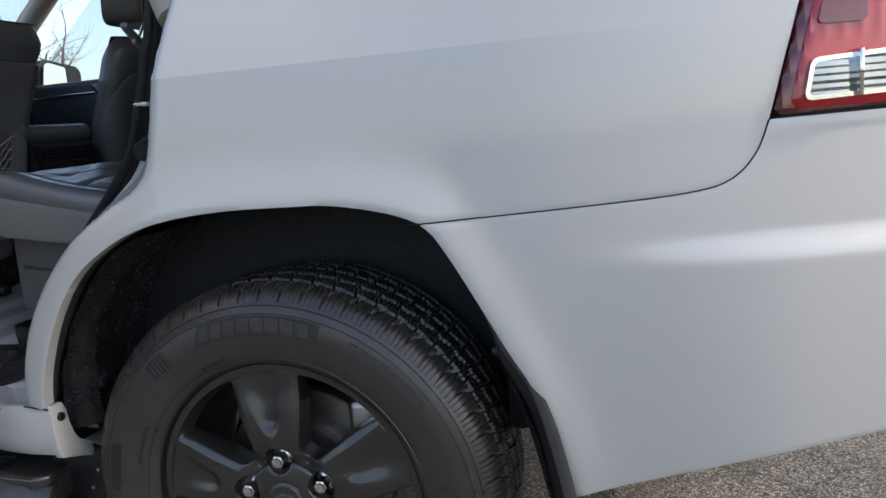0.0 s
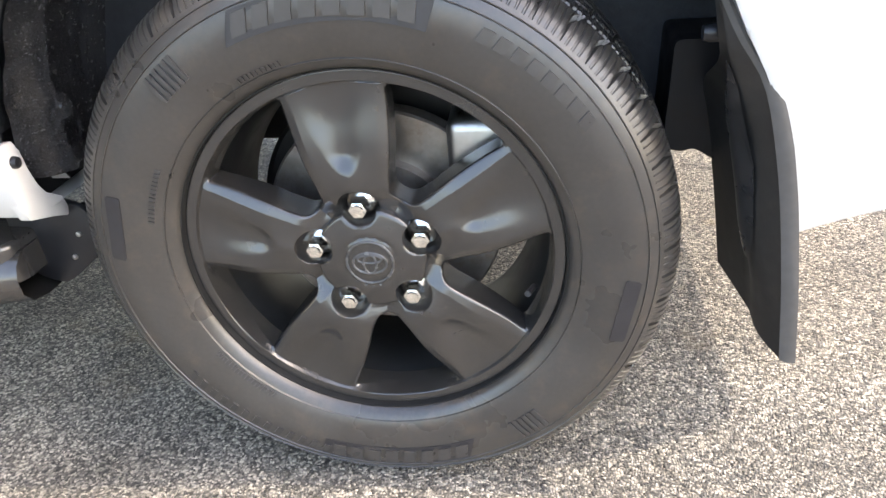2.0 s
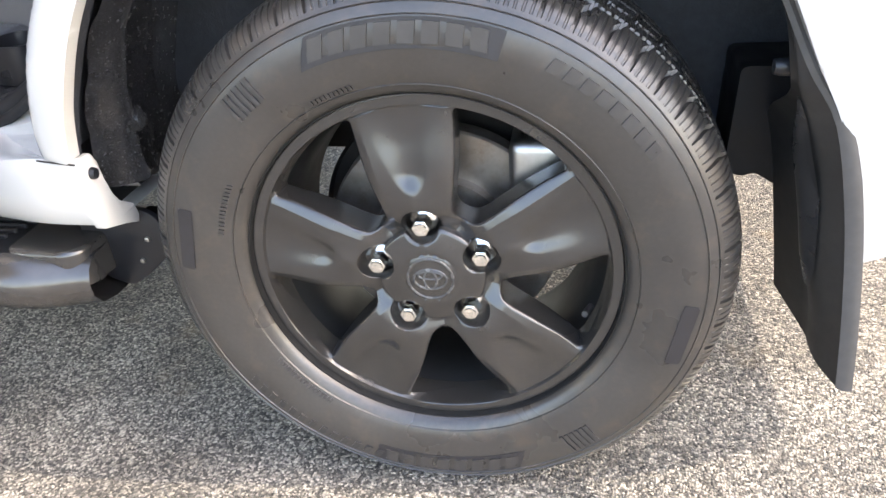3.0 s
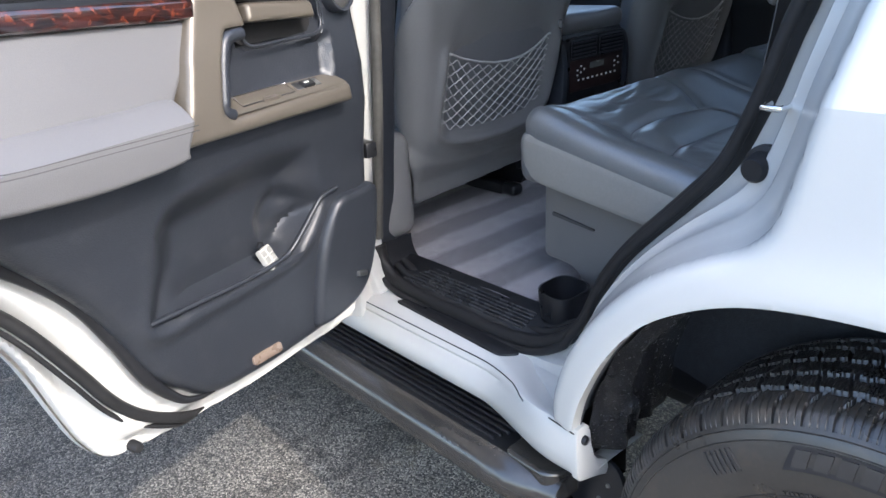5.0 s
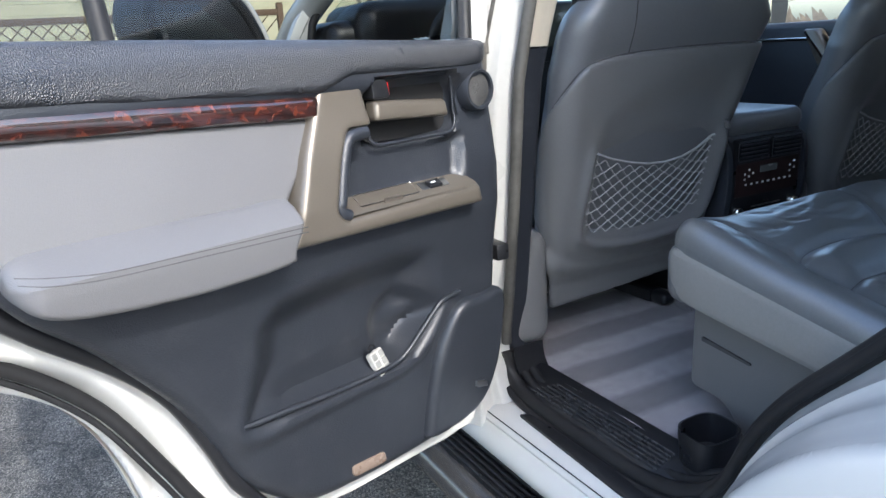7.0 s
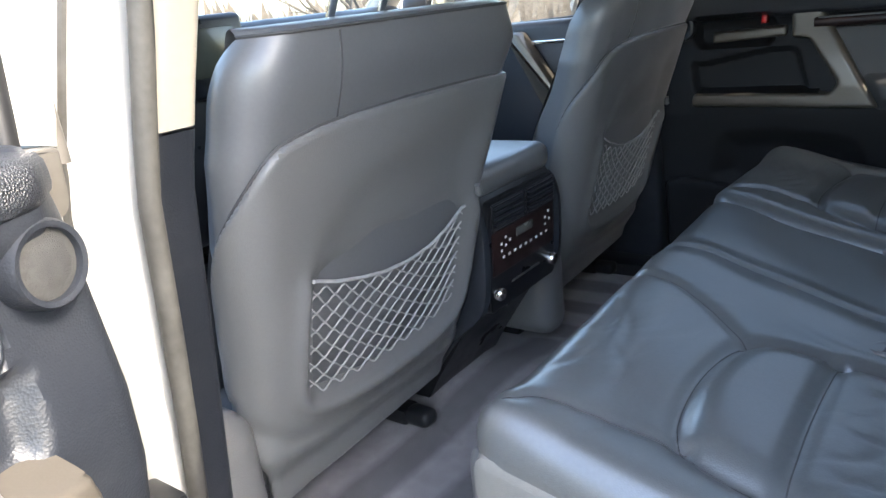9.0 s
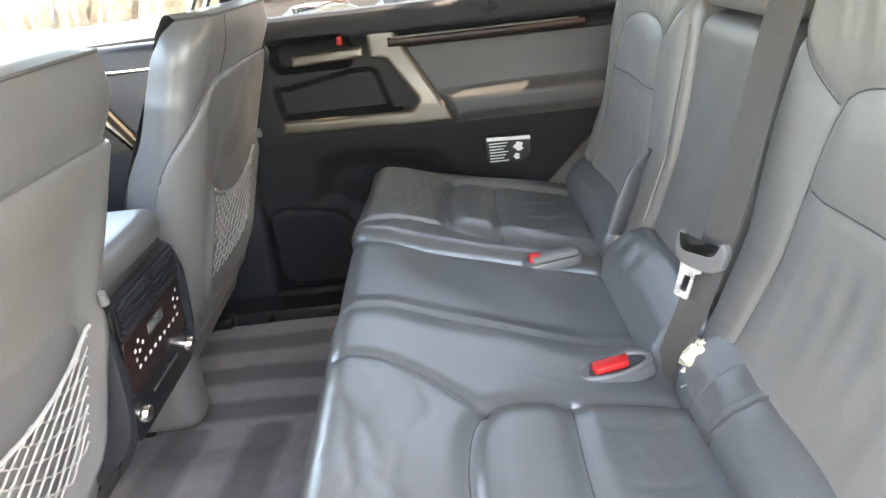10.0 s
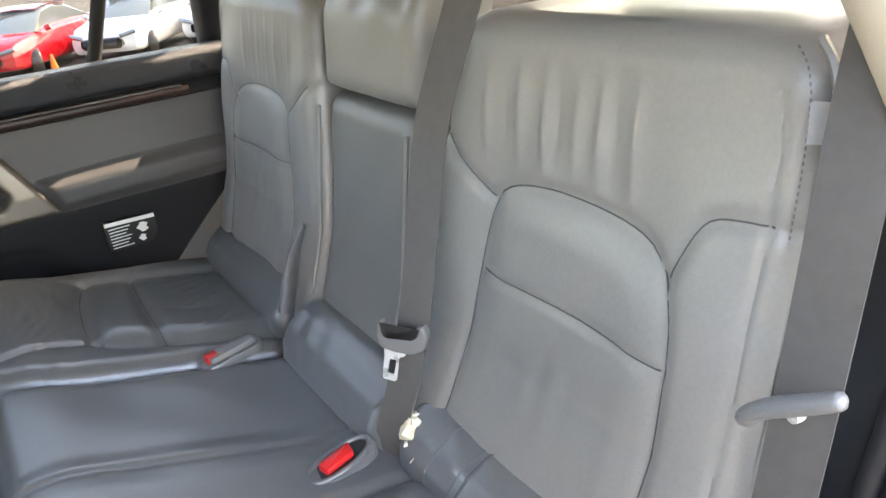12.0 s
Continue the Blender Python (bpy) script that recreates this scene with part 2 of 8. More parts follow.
# ---------- materials ----------
def material(name, colour, rough=0.5, metal=0.0, var=0.12, scale=6.0, fine=80.0, bump=0.0, bump_scale=300.0, bump_kind="noise",
             bump_dist=0.001, coat=0.0, spec=0.5, dirt=None, dirt_amount=0.0, rough_var=0.08, sheen=0.0, glow=0.0, coat_rough=0.03):
    m = bpy.data.materials.new(name)
    m.use_nodes = True
    n, l = m.node_tree.nodes, m.node_tree.links
    b = n["Principled BSDF"]
    co = n.new("ShaderNodeTexCoord").outputs["Object"]
    big, small = n.new("ShaderNodeTexNoise"), n.new("ShaderNodeTexNoise")
    big.inputs["Scale"].default_value, small.inputs["Scale"].default_value = scale, fine
    big.inputs["Detail"].default_value = small.inputs["Detail"].default_value = 4
    for t in (big, small):
        l.new(co, t.inputs["Vector"])
    add = n.new("ShaderNodeMath"); add.operation = "ADD"
    l.new(big.outputs[0], add.inputs[0]); l.new(small.outputs[0], add.inputs[1])
    ramp = n.new("ShaderNodeMapRange")
    ramp.inputs["From Min"].default_value, ramp.inputs["From Max"].default_value = 0.6, 1.4
    ramp.inputs["To Min"].default_value, ramp.inputs["To Max"].default_value = 1 - var, 1 + var
    l.new(add.outputs[0], ramp.inputs[0])
    mul = n.new("ShaderNodeMix"); mul.data_type, mul.blend_type = "RGBA", "MULTIPLY"
    mul.inputs[0].default_value = 1.0
    mul.inputs[6].default_value = (*colour, 1)
    l.new(ramp.outputs[0], mul.inputs[7])
    out = mul.outputs[2]
    if dirt:
        patch = n.new("ShaderNodeTexNoise")
        patch.inputs["Scale"].default_value, patch.inputs["Detail"].default_value = scale * 2.3, 8
        patch.inputs["Roughness"].default_value = 0.7
        l.new(co, patch.inputs["Vector"])
        sel = n.new("ShaderNodeMapRange")
        sel.inputs["From Min"].default_value, sel.inputs["From Max"].default_value = 0.52, 0.75
        sel.inputs["To Max"].default_value = dirt_amount
        l.new(patch.outputs[0], sel.inputs[0])
        mix = n.new("ShaderNodeMix"); mix.data_type = "RGBA"
        l.new(sel.outputs[0], mix.inputs[0]); l.new(out, mix.inputs[6])
        mix.inputs[7].default_value = (*dirt, 1)
        out = mix.outputs[2]
    l.new(out, b.inputs["Base Color"])
    rr = n.new("ShaderNodeMapRange")
    rr.inputs["From Min"].default_value, rr.inputs["From Max"].default_value = 0.3, 0.7
    rr.inputs["To Min"].default_value, rr.inputs["To Max"].default_value = max(rough - rough_var, 0.02), min(rough + rough_var, 1)
    l.new(big.outputs[0], rr.inputs[0]); l.new(rr.outputs[0], b.inputs["Roughness"])
    b.inputs["Metallic"].default_value = metal
    b.inputs["Specular IOR Level"].default_value = spec
    b.inputs["Coat Weight"].default_value = coat
    b.inputs["Coat Roughness"].default_value = coat_rough
    b.inputs["Sheen Weight"].default_value = sheen
    if glow:
        l.new(out, b.inputs["Emission Color"]); b.inputs["Emission Strength"].default_value = glow
    if bump:
        tex = n.new("ShaderNodeTexVoronoi" if bump_kind == "voronoi" else "ShaderNodeTexNoise")
        tex.inputs["Scale"].default_value = bump_scale
        l.new(co, tex.inputs["Vector"])
        bp = n.new("ShaderNodeBump")
        bp.inputs["Strength"].default_value, bp.inputs["Distance"].default_value = bump, bump_dist
        l.new(tex.outputs[0], bp.inputs["Height"]); l.new(bp.outputs[0], b.inputs["Normal"])
    return m


def glass(name, tint=(0.9, 0.95, 0.95), rough=0.0, keep=0.82, ior=1.33):
    """A thin pane: lets light through and mirrors it by Fresnel."""
    m = bpy.data.materials.new(name)
    m.use_nodes = True
    n, l = m.node_tree.nodes, m.node_tree.links
    n.remove(n["Principled BSDF"])
    tr, gl, fr, mix = n.new("ShaderNodeBsdfTransparent"), n.new("ShaderNodeBsdfGlossy"), n.new("ShaderNodeFresnel"), n.new("ShaderNodeMixShader")
    tr.inputs[0].default_value = (*[c * keep for c in tint], 1)
    gl.inputs["Roughness"].default_value = rough
    fr.inputs["IOR"].default_value = ior
    l.new(fr.outputs[0], mix.inputs[0]); l.new(tr.outputs[0], mix.inputs[1]); l.new(gl.outputs[0], mix.inputs[2])
    l.new(mix.outputs[0], n["Material Output"].inputs[0])
    return m


paint = material("pearl_white_paint", (0.53, 0.525, 0.499), 0.35, var=0.02, scale=2, fine=900, coat=1.0, rough_var=0.03)
# same white paint, darkened so the sunlit jamb and door shell don't burn out
glare_toned_paint = material("white_paint_toned_for_glare", (0.44, 0.437, 0.418), 0.34, var=0.03, scale=5, coat=0.6, dirt=(0.45, 0.43, 0.4), dirt_amount=0.12)
rubber = material("tyre_rubber", (0.036, 0.0325, 0.029), 0.32, var=0.22, scale=9, fine=160, bump=0.12, bump_scale=900, dirt=(0.085, 0.064, 0.046), dirt_amount=0.6, rough_var=0.09, spec=0.7)
seal_rubber = material("seal_rubber", (0.016, 0.016, 0.017), 0.5, spec=0.25, var=0.2, scale=20, bump=0.1, bump_scale=600)
# darker than the rim paint: shade behind the spokes put into the colour
wheel_shade = material("shaded_wheel_inside", (0.012, 0.012, 0.012), 0.4, var=0.2, scale=15, spec=0.3)
rim_paint = material("satin_black_rim_paint", (0.022, 0.0205, 0.019), 0.25, var=0.12, scale=12, fine=400, spec=0.9, rough_var=0.02, dirt=(0.07, 0.06, 0.05), dirt_amount=0.3)
chrome = material("chrome", (0.82, 0.82, 0.8), 0.12, metal=1.0, var=0.06, scale=60)
dark_plastic = material("dark_grey_door_plastic", (0.021, 0.0238, 0.030), 0.36, spec=0.5, var=0.12, scale=10, fine=300, bump=0.35, bump_scale=420, bump_kind="voronoi", bump_dist=0.0008, dirt=(0.1, 0.1, 0.11), dirt_amount=0.12)
black_plastic = material("black_plastic", (0.0125, 0.013, 0.015), 0.34, spec=0.4, var=0.2, scale=15, bump=0.2, bump_scale=500)
liner_plastic = material("wheel_arch_felt", (0.026, 0.028, 0.033), 0.6, spec=0.3, var=0.35, scale=14, bump=0.5, bump_scale=300, bump_dist=0.002, dirt=(0.02, 0.018, 0.016), dirt_amount=0.4)
pad_vinyl = material("dark_pad_vinyl", (0.022, 0.024, 0.029), 0.34, var=0.15, scale=12, fine=300, bump=0.75, bump_scale=560, bump_kind="voronoi", bump_dist=0.0018, spec=0.6)
grey_vinyl = material("light_grey_door_vinyl", (0.108, 0.107, 0.111), 0.5, var=0.06, scale=5, fine=500, bump=0.2, bump_scale=700, bump_kind="voronoi")
bronze = material("champagne_bronze_trim", (0.150, 0.131, 0.107), 0.34, metal=0.5, var=0.06, scale=10, fine=500, rough_var=0.05)
leather_dark = material("grey_leather", (0.118, 0.121, 0.127), 0.33, var=0.07, scale=8, fine=200, rough_var=0.035, spec=0.65)
# darker, glossier base on cushions and rolls than on the backrests
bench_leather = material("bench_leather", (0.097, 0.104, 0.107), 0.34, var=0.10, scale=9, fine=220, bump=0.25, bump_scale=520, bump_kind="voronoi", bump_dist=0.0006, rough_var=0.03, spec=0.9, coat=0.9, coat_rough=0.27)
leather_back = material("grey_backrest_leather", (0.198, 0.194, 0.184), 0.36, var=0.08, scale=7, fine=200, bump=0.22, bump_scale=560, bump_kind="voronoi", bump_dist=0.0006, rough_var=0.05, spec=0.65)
seat_shell = material("grey_seat_back_vinyl", (0.138, 0.138, 0.138), 0.38, var=0.07, scale=7, fine=300, bump=0.25, bump_scale=600, bump_kind="voronoi")
thread = material("seam_thread", (0.11, 0.11, 0.115), 0.7, var=0.1)
seam_dark = material("sunk_seam", (0.062, 0.062, 0.063), 0.6, var=0.1, spec=0.3)
carpet = material("grey_carpet", (0.13, 0.078, 0.08), 0.95, var=0.3, scale=25, fine=500, bump=0.9, bump_scale=700, bump_dist=0.004, sheen=0.3)
belt_web = material("seat_belt_webbing", (0.074, 0.071, 0.068), 0.7, var=0.12, scale=30, bump=0.6, bump_scale=900)
beige_trim = material("beige_pillar_trim", (0.50, 0.45, 0.36), 0.6, var=0.05, scale=6, bump=0.2, bump_scale=500)
headliner = material("beige_headliner", (0.55, 0.51, 0.44), 0.9, var=0.06, scale=20, bump=0.4, bump_scale=700)
net_cord = material("grey_net_cord", (0.31, 0.31, 0.305), 0.75, var=0.15, scale=60)
steel = material("brushed_steel", (0.45, 0.45, 0.44), 0.35, metal=1.0, var=0.12, scale=40)
brake_iron = material("brake_disc_iron", (0.30, 0.27, 0.24), 0.4, metal=0.9, var=0.2, scale=30, dirt=(0.18, 0.1, 0.06), dirt_amount=0.5)
red_plastic = material("red_release_plastic", (0.62, 0.018, 0.02), 0.35, var=0.08, scale=40)
red_lens = material("red_tail_lens", (0.42, 0.003, 0.012), 0.06, var=0.15, scale=20, coat=1.0)
dark_red_lens = material("dark_red_lens", (0.13, 0.003, 0.010), 0.08, var=0.2, scale=20, coat=1.0)
clear_lens = material("clear_reverse_lens", (0.33, 0.36, 0.38), 0.10, metal=0.85, var=0.1, scale=30, coat=1.0)
window_glass = glass("window_glass")
# near-clear pane darkened to hold down the bright view through the rear door
dimmed_glass = glass("dimmed_glass", (0.9, 0.95, 0.93), keep=0.34)
dark_glass = glass("dark_tinted_glass", (0.95, 0.97, 0.95), keep=0.20)
privacy_glass = glass("privacy_glass", (0.45, 0.5, 0.48), keep=0.5)
mirror_glass = material("mirror_glass", (0.85, 0.87, 0.88), 0.02, metal=1.0, var=0.01, rough_var=0.0)
foam_mat = material("cream_foam", (0.72, 0.66, 0.52), 0.95, var=0.15, scale=60, bump=0.8, bump_scale=200, bump_dist=0.003)
white_label = material("white_label_print", (0.75, 0.75, 0.73), 0.6, var=0.03)


def asphalt_material():
    m = material("worn_asphalt", (0.15, 0.145, 0.138), 0.85, var=0.0)
    n, l = m.node_tree.nodes, m.node_tree.links
    b = n["Principled BSDF"]
    co = n.new("ShaderNodeTexCoord").outputs["Object"]
    stone = n.new("ShaderNodeTexVoronoi"); stone.inputs["Scale"].default_value = 235
    chips = n.new("ShaderNodeTexVoronoi"); chips.inputs["Scale"].default_value = 230
    big = n.new("ShaderNodeTexNoise"); big.inputs["Scale"].default_value, big.inputs["Detail"].default_value = 3.6, 8
    warp = n.new("ShaderNodeTexNoise"); warp.inputs["Scale"].default_value = 60
    mixv = n.new("ShaderNodeMix"); mixv.data_type = "VECTOR"; mixv.inputs[0].default_value = 0.012
    l.new(co, warp.inputs["Vector"]); l.new(co, mixv.inputs[4]); l.new(warp.outputs[1], mixv.inputs[5])
    for t in (stone, chips):
        l.new(mixv.outputs[1], t.inputs["Vector"])
    l.new(co, big.inputs["Vector"])
    ramp = n.new("ShaderNodeValToRGB")
    e = ramp.color_ramp.elements
    e[0].position, e[0].color = 0.0, (0.036, 0.033, 0.029, 1)
    e[1].position, e[1].color = 1.0, (0.520, 0.465, 0.380, 1)
    for pos, c in ((0.3, (0.104, 0.095, 0.082, 1)), (0.55, (0.198, 0.180, 0.152, 1)), (0.8, (0.325, 0.295, 0.248, 1))):
        k = e.new(pos); k.color = c
    sep = n.new("ShaderNodeSeparateColor")
    l.new(stone.outputs["Color"], sep.inputs[0]); l.new(sep.outputs[0], ramp.inputs[0])
    gap = n.new("ShaderNodeMapRange")
    gap.inputs["From Min"].default_value, gap.inputs["From Max"].default_value = 0.35, 0.75
    gap.inputs["To Min"].default_value, gap.inputs["To Max"].default_value = 1.0, 0.5
    l.new(stone.outputs["Distance"], gap.inputs[0])
    tone = n.new("ShaderNodeMapRange")
    tone.inputs["From Min"].default_value, tone.inputs["From Max"].default_value = 0.3, 0.7
    tone.inputs["To Min"].default_value, tone.inputs["To Max"].default_value = 0.55, 1.28
    l.new(big.outputs[0], tone.inputs[0])
    mul = n.new("ShaderNodeMath"); mul.operation = "MULTIPLY"
    l.new(gap.outputs[0], mul.inputs[0]); l.new(tone.outputs[0], mul.inputs[1])
    col = n.new("ShaderNodeMix"); col.data_type, col.blend_type = "RGBA", "MULTIPLY"; col.inputs[0].default_value = 1
    l.new(ramp.outputs[0], col.inputs[6]); l.new(mul.outputs[0], col.inputs[7])
    # rusty and pale stains
    stain = n.new("ShaderNodeTexNoise"); stain.inputs["Scale"].default_value, stain.inputs["Detail"].default_value = 4.3, 5
    l.new(co, stain.inputs["Vector"])
    sel = n.new("ShaderNodeMapRange")
    sel.inputs["From Min"].default_value, sel.inputs["From Max"].default_value, sel.inputs["To Max"].default_value = 0.63, 0.78, 0.45
    l.new(stain.outputs[0], sel.inputs[0])
    rust = n.new("ShaderNodeMix"); rust.data_type = "RGBA"; rust.inputs[7].default_value = (0.30, 0.22, 0.12, 1)
    l.new(sel.outputs[0], rust.inputs[0]); l.new(col.outputs[2], rust.inputs[6])
    # darker ground with a ragged edge: shade beyond the open door put into colour
    sx = n.new("ShaderNodeSeparateXYZ"); l.new(co, sx.inputs[0])
    edge = n.new("ShaderNodeMath"); edge.operation = "MULTIPLY_ADD"
    edge.inputs[1].default_value = -1.6
    l.new(big.outputs[0], edge.inputs[0]); l.new(sx.outputs[0], edge.inputs[2])
    base_tone = n.new("ShaderNodeMapRange")
    base_tone.inputs["From Min"].default_value, base_tone.inputs["From Max"].default_value = -2.75, -2.25
    base_tone.inputs["To Min"].default_value, base_tone.inputs["To Max"].default_value = 0.40, 1.0
    l.new(edge.outputs[0], base_tone.inputs[0])
    dark = n.new("ShaderNodeMix"); dark.data_type, dark.blend_type = "RGBA", "MULTIPLY"; dark.inputs[0].default_value = 1
    l.new(rust.outputs[2], dark.inputs[6]); l.new(base_tone.outputs[0], dark.inputs[7])
    # ragged lighter patches: lichen and dust, with dappled light put into the colour
    dust_dapple = n.new("ShaderNodeTexNoise")
    dust_dapple.inputs["Scale"].default_value, dust_dapple.inputs["Detail"].default_value, dust_dapple.inputs["Roughness"].default_value = 2.6, 10, 0.72
    l.new(co, dust_dapple.inputs["Vector"])
    show = n.new("ShaderNodeMapRange")
    show.inputs["From Min"].default_value, show.inputs["From Max"].default_value, show.inputs["To Max"].default_value = 0.46, 0.66, 0.75
    l.new(dust_dapple.outputs[0], show.inputs[0])
    worn = n.new("ShaderNodeMix"); worn.data_type = "RGBA"
    l.new(show.outputs[0], worn.inputs[0]); l.new(dark.outputs[2], worn.inputs[6]); l.new(rust.outputs[2], worn.inputs[7])
    # fine wandering cracks
    crack = n.new("ShaderNodeTexVoronoi"); crack.feature = "DISTANCE_TO_EDGE"; crack.inputs["Scale"].default_value = 1.7
    bend = n.new("ShaderNodeTexNoise"); bend.inputs["Scale"].default_value, bend.inputs["Detail"].default_value = 7, 6
    mixc = n.new("ShaderNodeMix"); mixc.data_type = "VECTOR"; mixc.inputs[0].default_value = 0.09
    l.new(co, bend.inputs["Vector"]); l.new(co, mixc.inputs[4]); l.new(bend.outputs[1], mixc.inputs[5]); l.new(mixc.outputs[1], crack.inputs["Vector"])
    thin = n.new("ShaderNodeMapRange")
    thin.inputs["From Min"].default_value, thin.inputs["From Max"].default_value = 0.003, 0.009
    thin.inputs["To Min"].default_value, thin.inputs["To Max"].default_value = 0.62, 1.0
    l.new(crack.outputs["Distance"], thin.inputs[0])
    lined = n.new("ShaderNodeMix"); lined.data_type, lined.blend_type = "RGBA", "MULTIPLY"; lined.inputs[0].default_value = 1
    l.new(worn.outputs[2], lined.inputs[6]); l.new(thin.outputs[0], lined.inputs[7])
    l.new(lined.outputs[2], b.inputs["Base Color"])
    bp = n.new("ShaderNodeBump"); bp.invert = True
    bp.inputs["Strength"].default_value, bp.inputs["Distance"].default_value = 1.0, 0.004
    l.new(stone.outputs["Distance"], bp.inputs["Height"]); l.new(bp.outputs[0], b.inputs["Normal"])
    return m


def burl_material():
    m = material("burl_wood", (0.1, 0.03, 0.02), 0.12, var=0.0, coat=1.0)
    n, l = m.node_tree.nodes, m.node_tree.links
    b = n["Principled BSDF"]
    co = n.new("ShaderNodeTexCoord").outputs["Object"]
    a = n.new("ShaderNodeTexNoise"); a.inputs["Scale"].default_value, a.inputs["Detail"].default_value, a.inputs["Distortion"].default_value = 62, 10, 0.8
    l.new(co, a.inputs["Vector"])
    ramp = n.new("ShaderNodeValToRGB")
    e = ramp.color_ramp.elements
    e[0].position, e[0].color = 0.40, (0.012, 0.008, 0.008, 1)
    e[1].position, e[1].color = 0.74, (0.13, 0.032, 0.015, 1)
    k = e.new(0.57); k.color = (0.045, 0.013, 0.010, 1)
    l.new(a.outputs[0], ramp.inputs[0]); l.new(ramp.outputs[0], b.inputs["Base Color"])
    return m


asphalt, burl = asphalt_material(), burl_material()

# ---------- ground ----------
ground_x = sorted(set(np.round(np.r_[np.linspace(-150, 150, 31), np.linspace(-4, 3, 71)], 4)))
ground_y = sorted(set(np.round(np.r_[np.linspace(-150, 150, 31), np.linspace(-3, 3, 61), np.linspace(3, 16, 40)], 4)))
gx, gy = np.meshgrid(ground_x, ground_y, indexing="ij")
near = np.exp(-((gx / 6) ** 2 + (gy / 6) ** 2))


def ground_z(y):
    return -1.12 * sstep(2.5, 15.0, y)


gz = 0.004 * curve_noise(gx, gy, 3.1) * near - 0.004 + ground_z(gy)
ground = new("ground", loft(np.stack([gx, gy, gz], -1), asphalt, flip=False, name="ground"))
tagged(ground, "worn grey asphalt with exposed pale aggregate", "ground", kind="structure")

# ---------- the car ----------
car = thing("car", (0.0, 0.0, 0.0), "white four-wheel-drive car with its doors open", "car")


def side_y(x, z):
    """Half width of the body at x and height z."""
    low = 0.976 - 0.22 * np.clip(0.88 - z, 0, 1) ** 2 - 0.12 * np.clip(z - 0.88, 0, 1) ** 2      # below the shoulder line
    high = 0.96801 - (0.08 + 0.24 * np.clip((0.75 - x) / 0.6, 0, 1)) * (z - 1.136) - 0.42 * (z - 1.136) ** 2        # above it
    w = np.where(z < 1.136, low, high)
    return w - 0.17 * (np.clip(x - 0.42, 0, 2) / 0.75) ** 2 - 0.02 * np.clip(-x - 1.7, 0, 3) ** 2


ARCH = catmull([(-0.462, 0.560), (-0.451, 0.60), (-0.432, 0.65), (-0.386, 0.738), (-0.328, 0.813), (-0.263, 0.860), (-0.19, 0.893), (-0.11, 0.910), (-0.02, 0.918),
                (0.09, 0.919), (0.17, 0.917), (0.26, 0.90), (0.313, 0.876), (0.347, 0.829), (0.392, 0.745), (0.422, 0.685), (0.472, 0.585), (0.510, 0.42)], 5, closed=False)
ARCH_HOLE = np.vstack([ARCH, [(0.62, 0.2), (-0.50, 0.2)]])
SHUT = catmull([(-0.085, 1.36), (-0.111, 1.26), (-0.139, 1.125), (-0.156, 1.04), (-0.171, 0.992), (-0.200, 0.960), (-0.246, 0.936), (-0.298, 0.906), (-0.356, 0.861), (-0.423, 0.785), (-0.475, 0.70), (-0.507, 0.615), (-0.514, 0.571)], 5, closed=False)
SEAM = catmull([(0.292, 0.882), (0.42, 0.888), (0.55, 0.895), (0.69, 0.904), (0.75, 0.918), (0.785, 0.952), (0.803, 0.997)], 5, closed=False)
LAMP_EDGE = catmull([(0.803, 0.997), (0.822, 1.07), (0.848, 1.17), (0.87, 1.30)], 4, closed=False)

REAR_N = 26
QUARTER = np.vstack([SHUT[::-1], [(-0.105, 1.362), (0.88, 1.362)], LAMP_EDGE[::-1], SEAM[::-1][1:], ARCH[::-1][REAR_N:]])


def on_left(u, v, w):
    return u, -side_y(u, v) - w, v


def arch_flare(u, v):
    d = line_dist(ARCH, u, v)
    return 0.010 * np.exp(-(d / 0.05) ** 2)


def quarter_height(u, v, s):
    return arch_flare(u, v) - fillet(s, 0.001) - fillet(-line_dist(SHUT, u, v), 0.020)


quarter = panel(lambda u, v: np.maximum(sdf(QUARTER, u, v), -sdf(ARCH_HOLE, u, v)), on_left, paint, -0.58, 0.92, 0.496, 1.375, 0.008, quarter_height, lip=0.022)
for e in quarter.edges:
    if all(abs(quarter.vertices[k].co.z - 1.136) < 0.001 for k in e.vertices):
        e.use_edge_sharp = True
part("quarter_panel", quarter, car, "white painted rear quarter panel")

BUMPER = np.vstack([SEAM, [(0.803, 0.997), (1.10, 1.0), (1.13, 0.9), (1.14, 0.54)], catmull([(1.14, 0.54), (0.95, 0.515), (0.75, 0.48), (0.55, 0.43)], 4, False), ARCH[::-1][:REAR_N + 1]])


def bumper_height(u, v, s):
    shelf = 0.016 * sstep(0.845, 0.80, v) * sstep(0.5, 0.85, u)
    return arch_flare(u, v) + shelf - fillet(s, 0.001) + 0.0002


bumper = panel(lambda u, v: np.maximum(sdf(BUMPER, u, v), -sdf(ARCH_HOLE, u, v)), on_left, paint, 0.27, 1.15, 0.4, 1.02, 0.008, bumper_height, lip=0.02)
part("panel_gap", tube(np.stack([SEAM[:, 0], -side_y(SEAM[:, 0], SEAM[:, 1]) - 0.0002 - arch_flare(SEAM[:, 0], SEAM[:, 1]), SEAM[:, 1]], 1), 0.0011, seal_rubber, 6), car)
part("rear_bumper", bumper, car, "white painted rear bumper corner")
# the rear face of the bumper, tailgate and the right side close the shell
part("bumper_face", box(1.03, 1.16, -0.80, 0.80, 0.50, 0.82, paint, 0.04, 4), car)
part("tailgate", box(1.00, 1.08, -0.78, 0.78, 0.80, 1.30, paint, 0.03, 3), car)

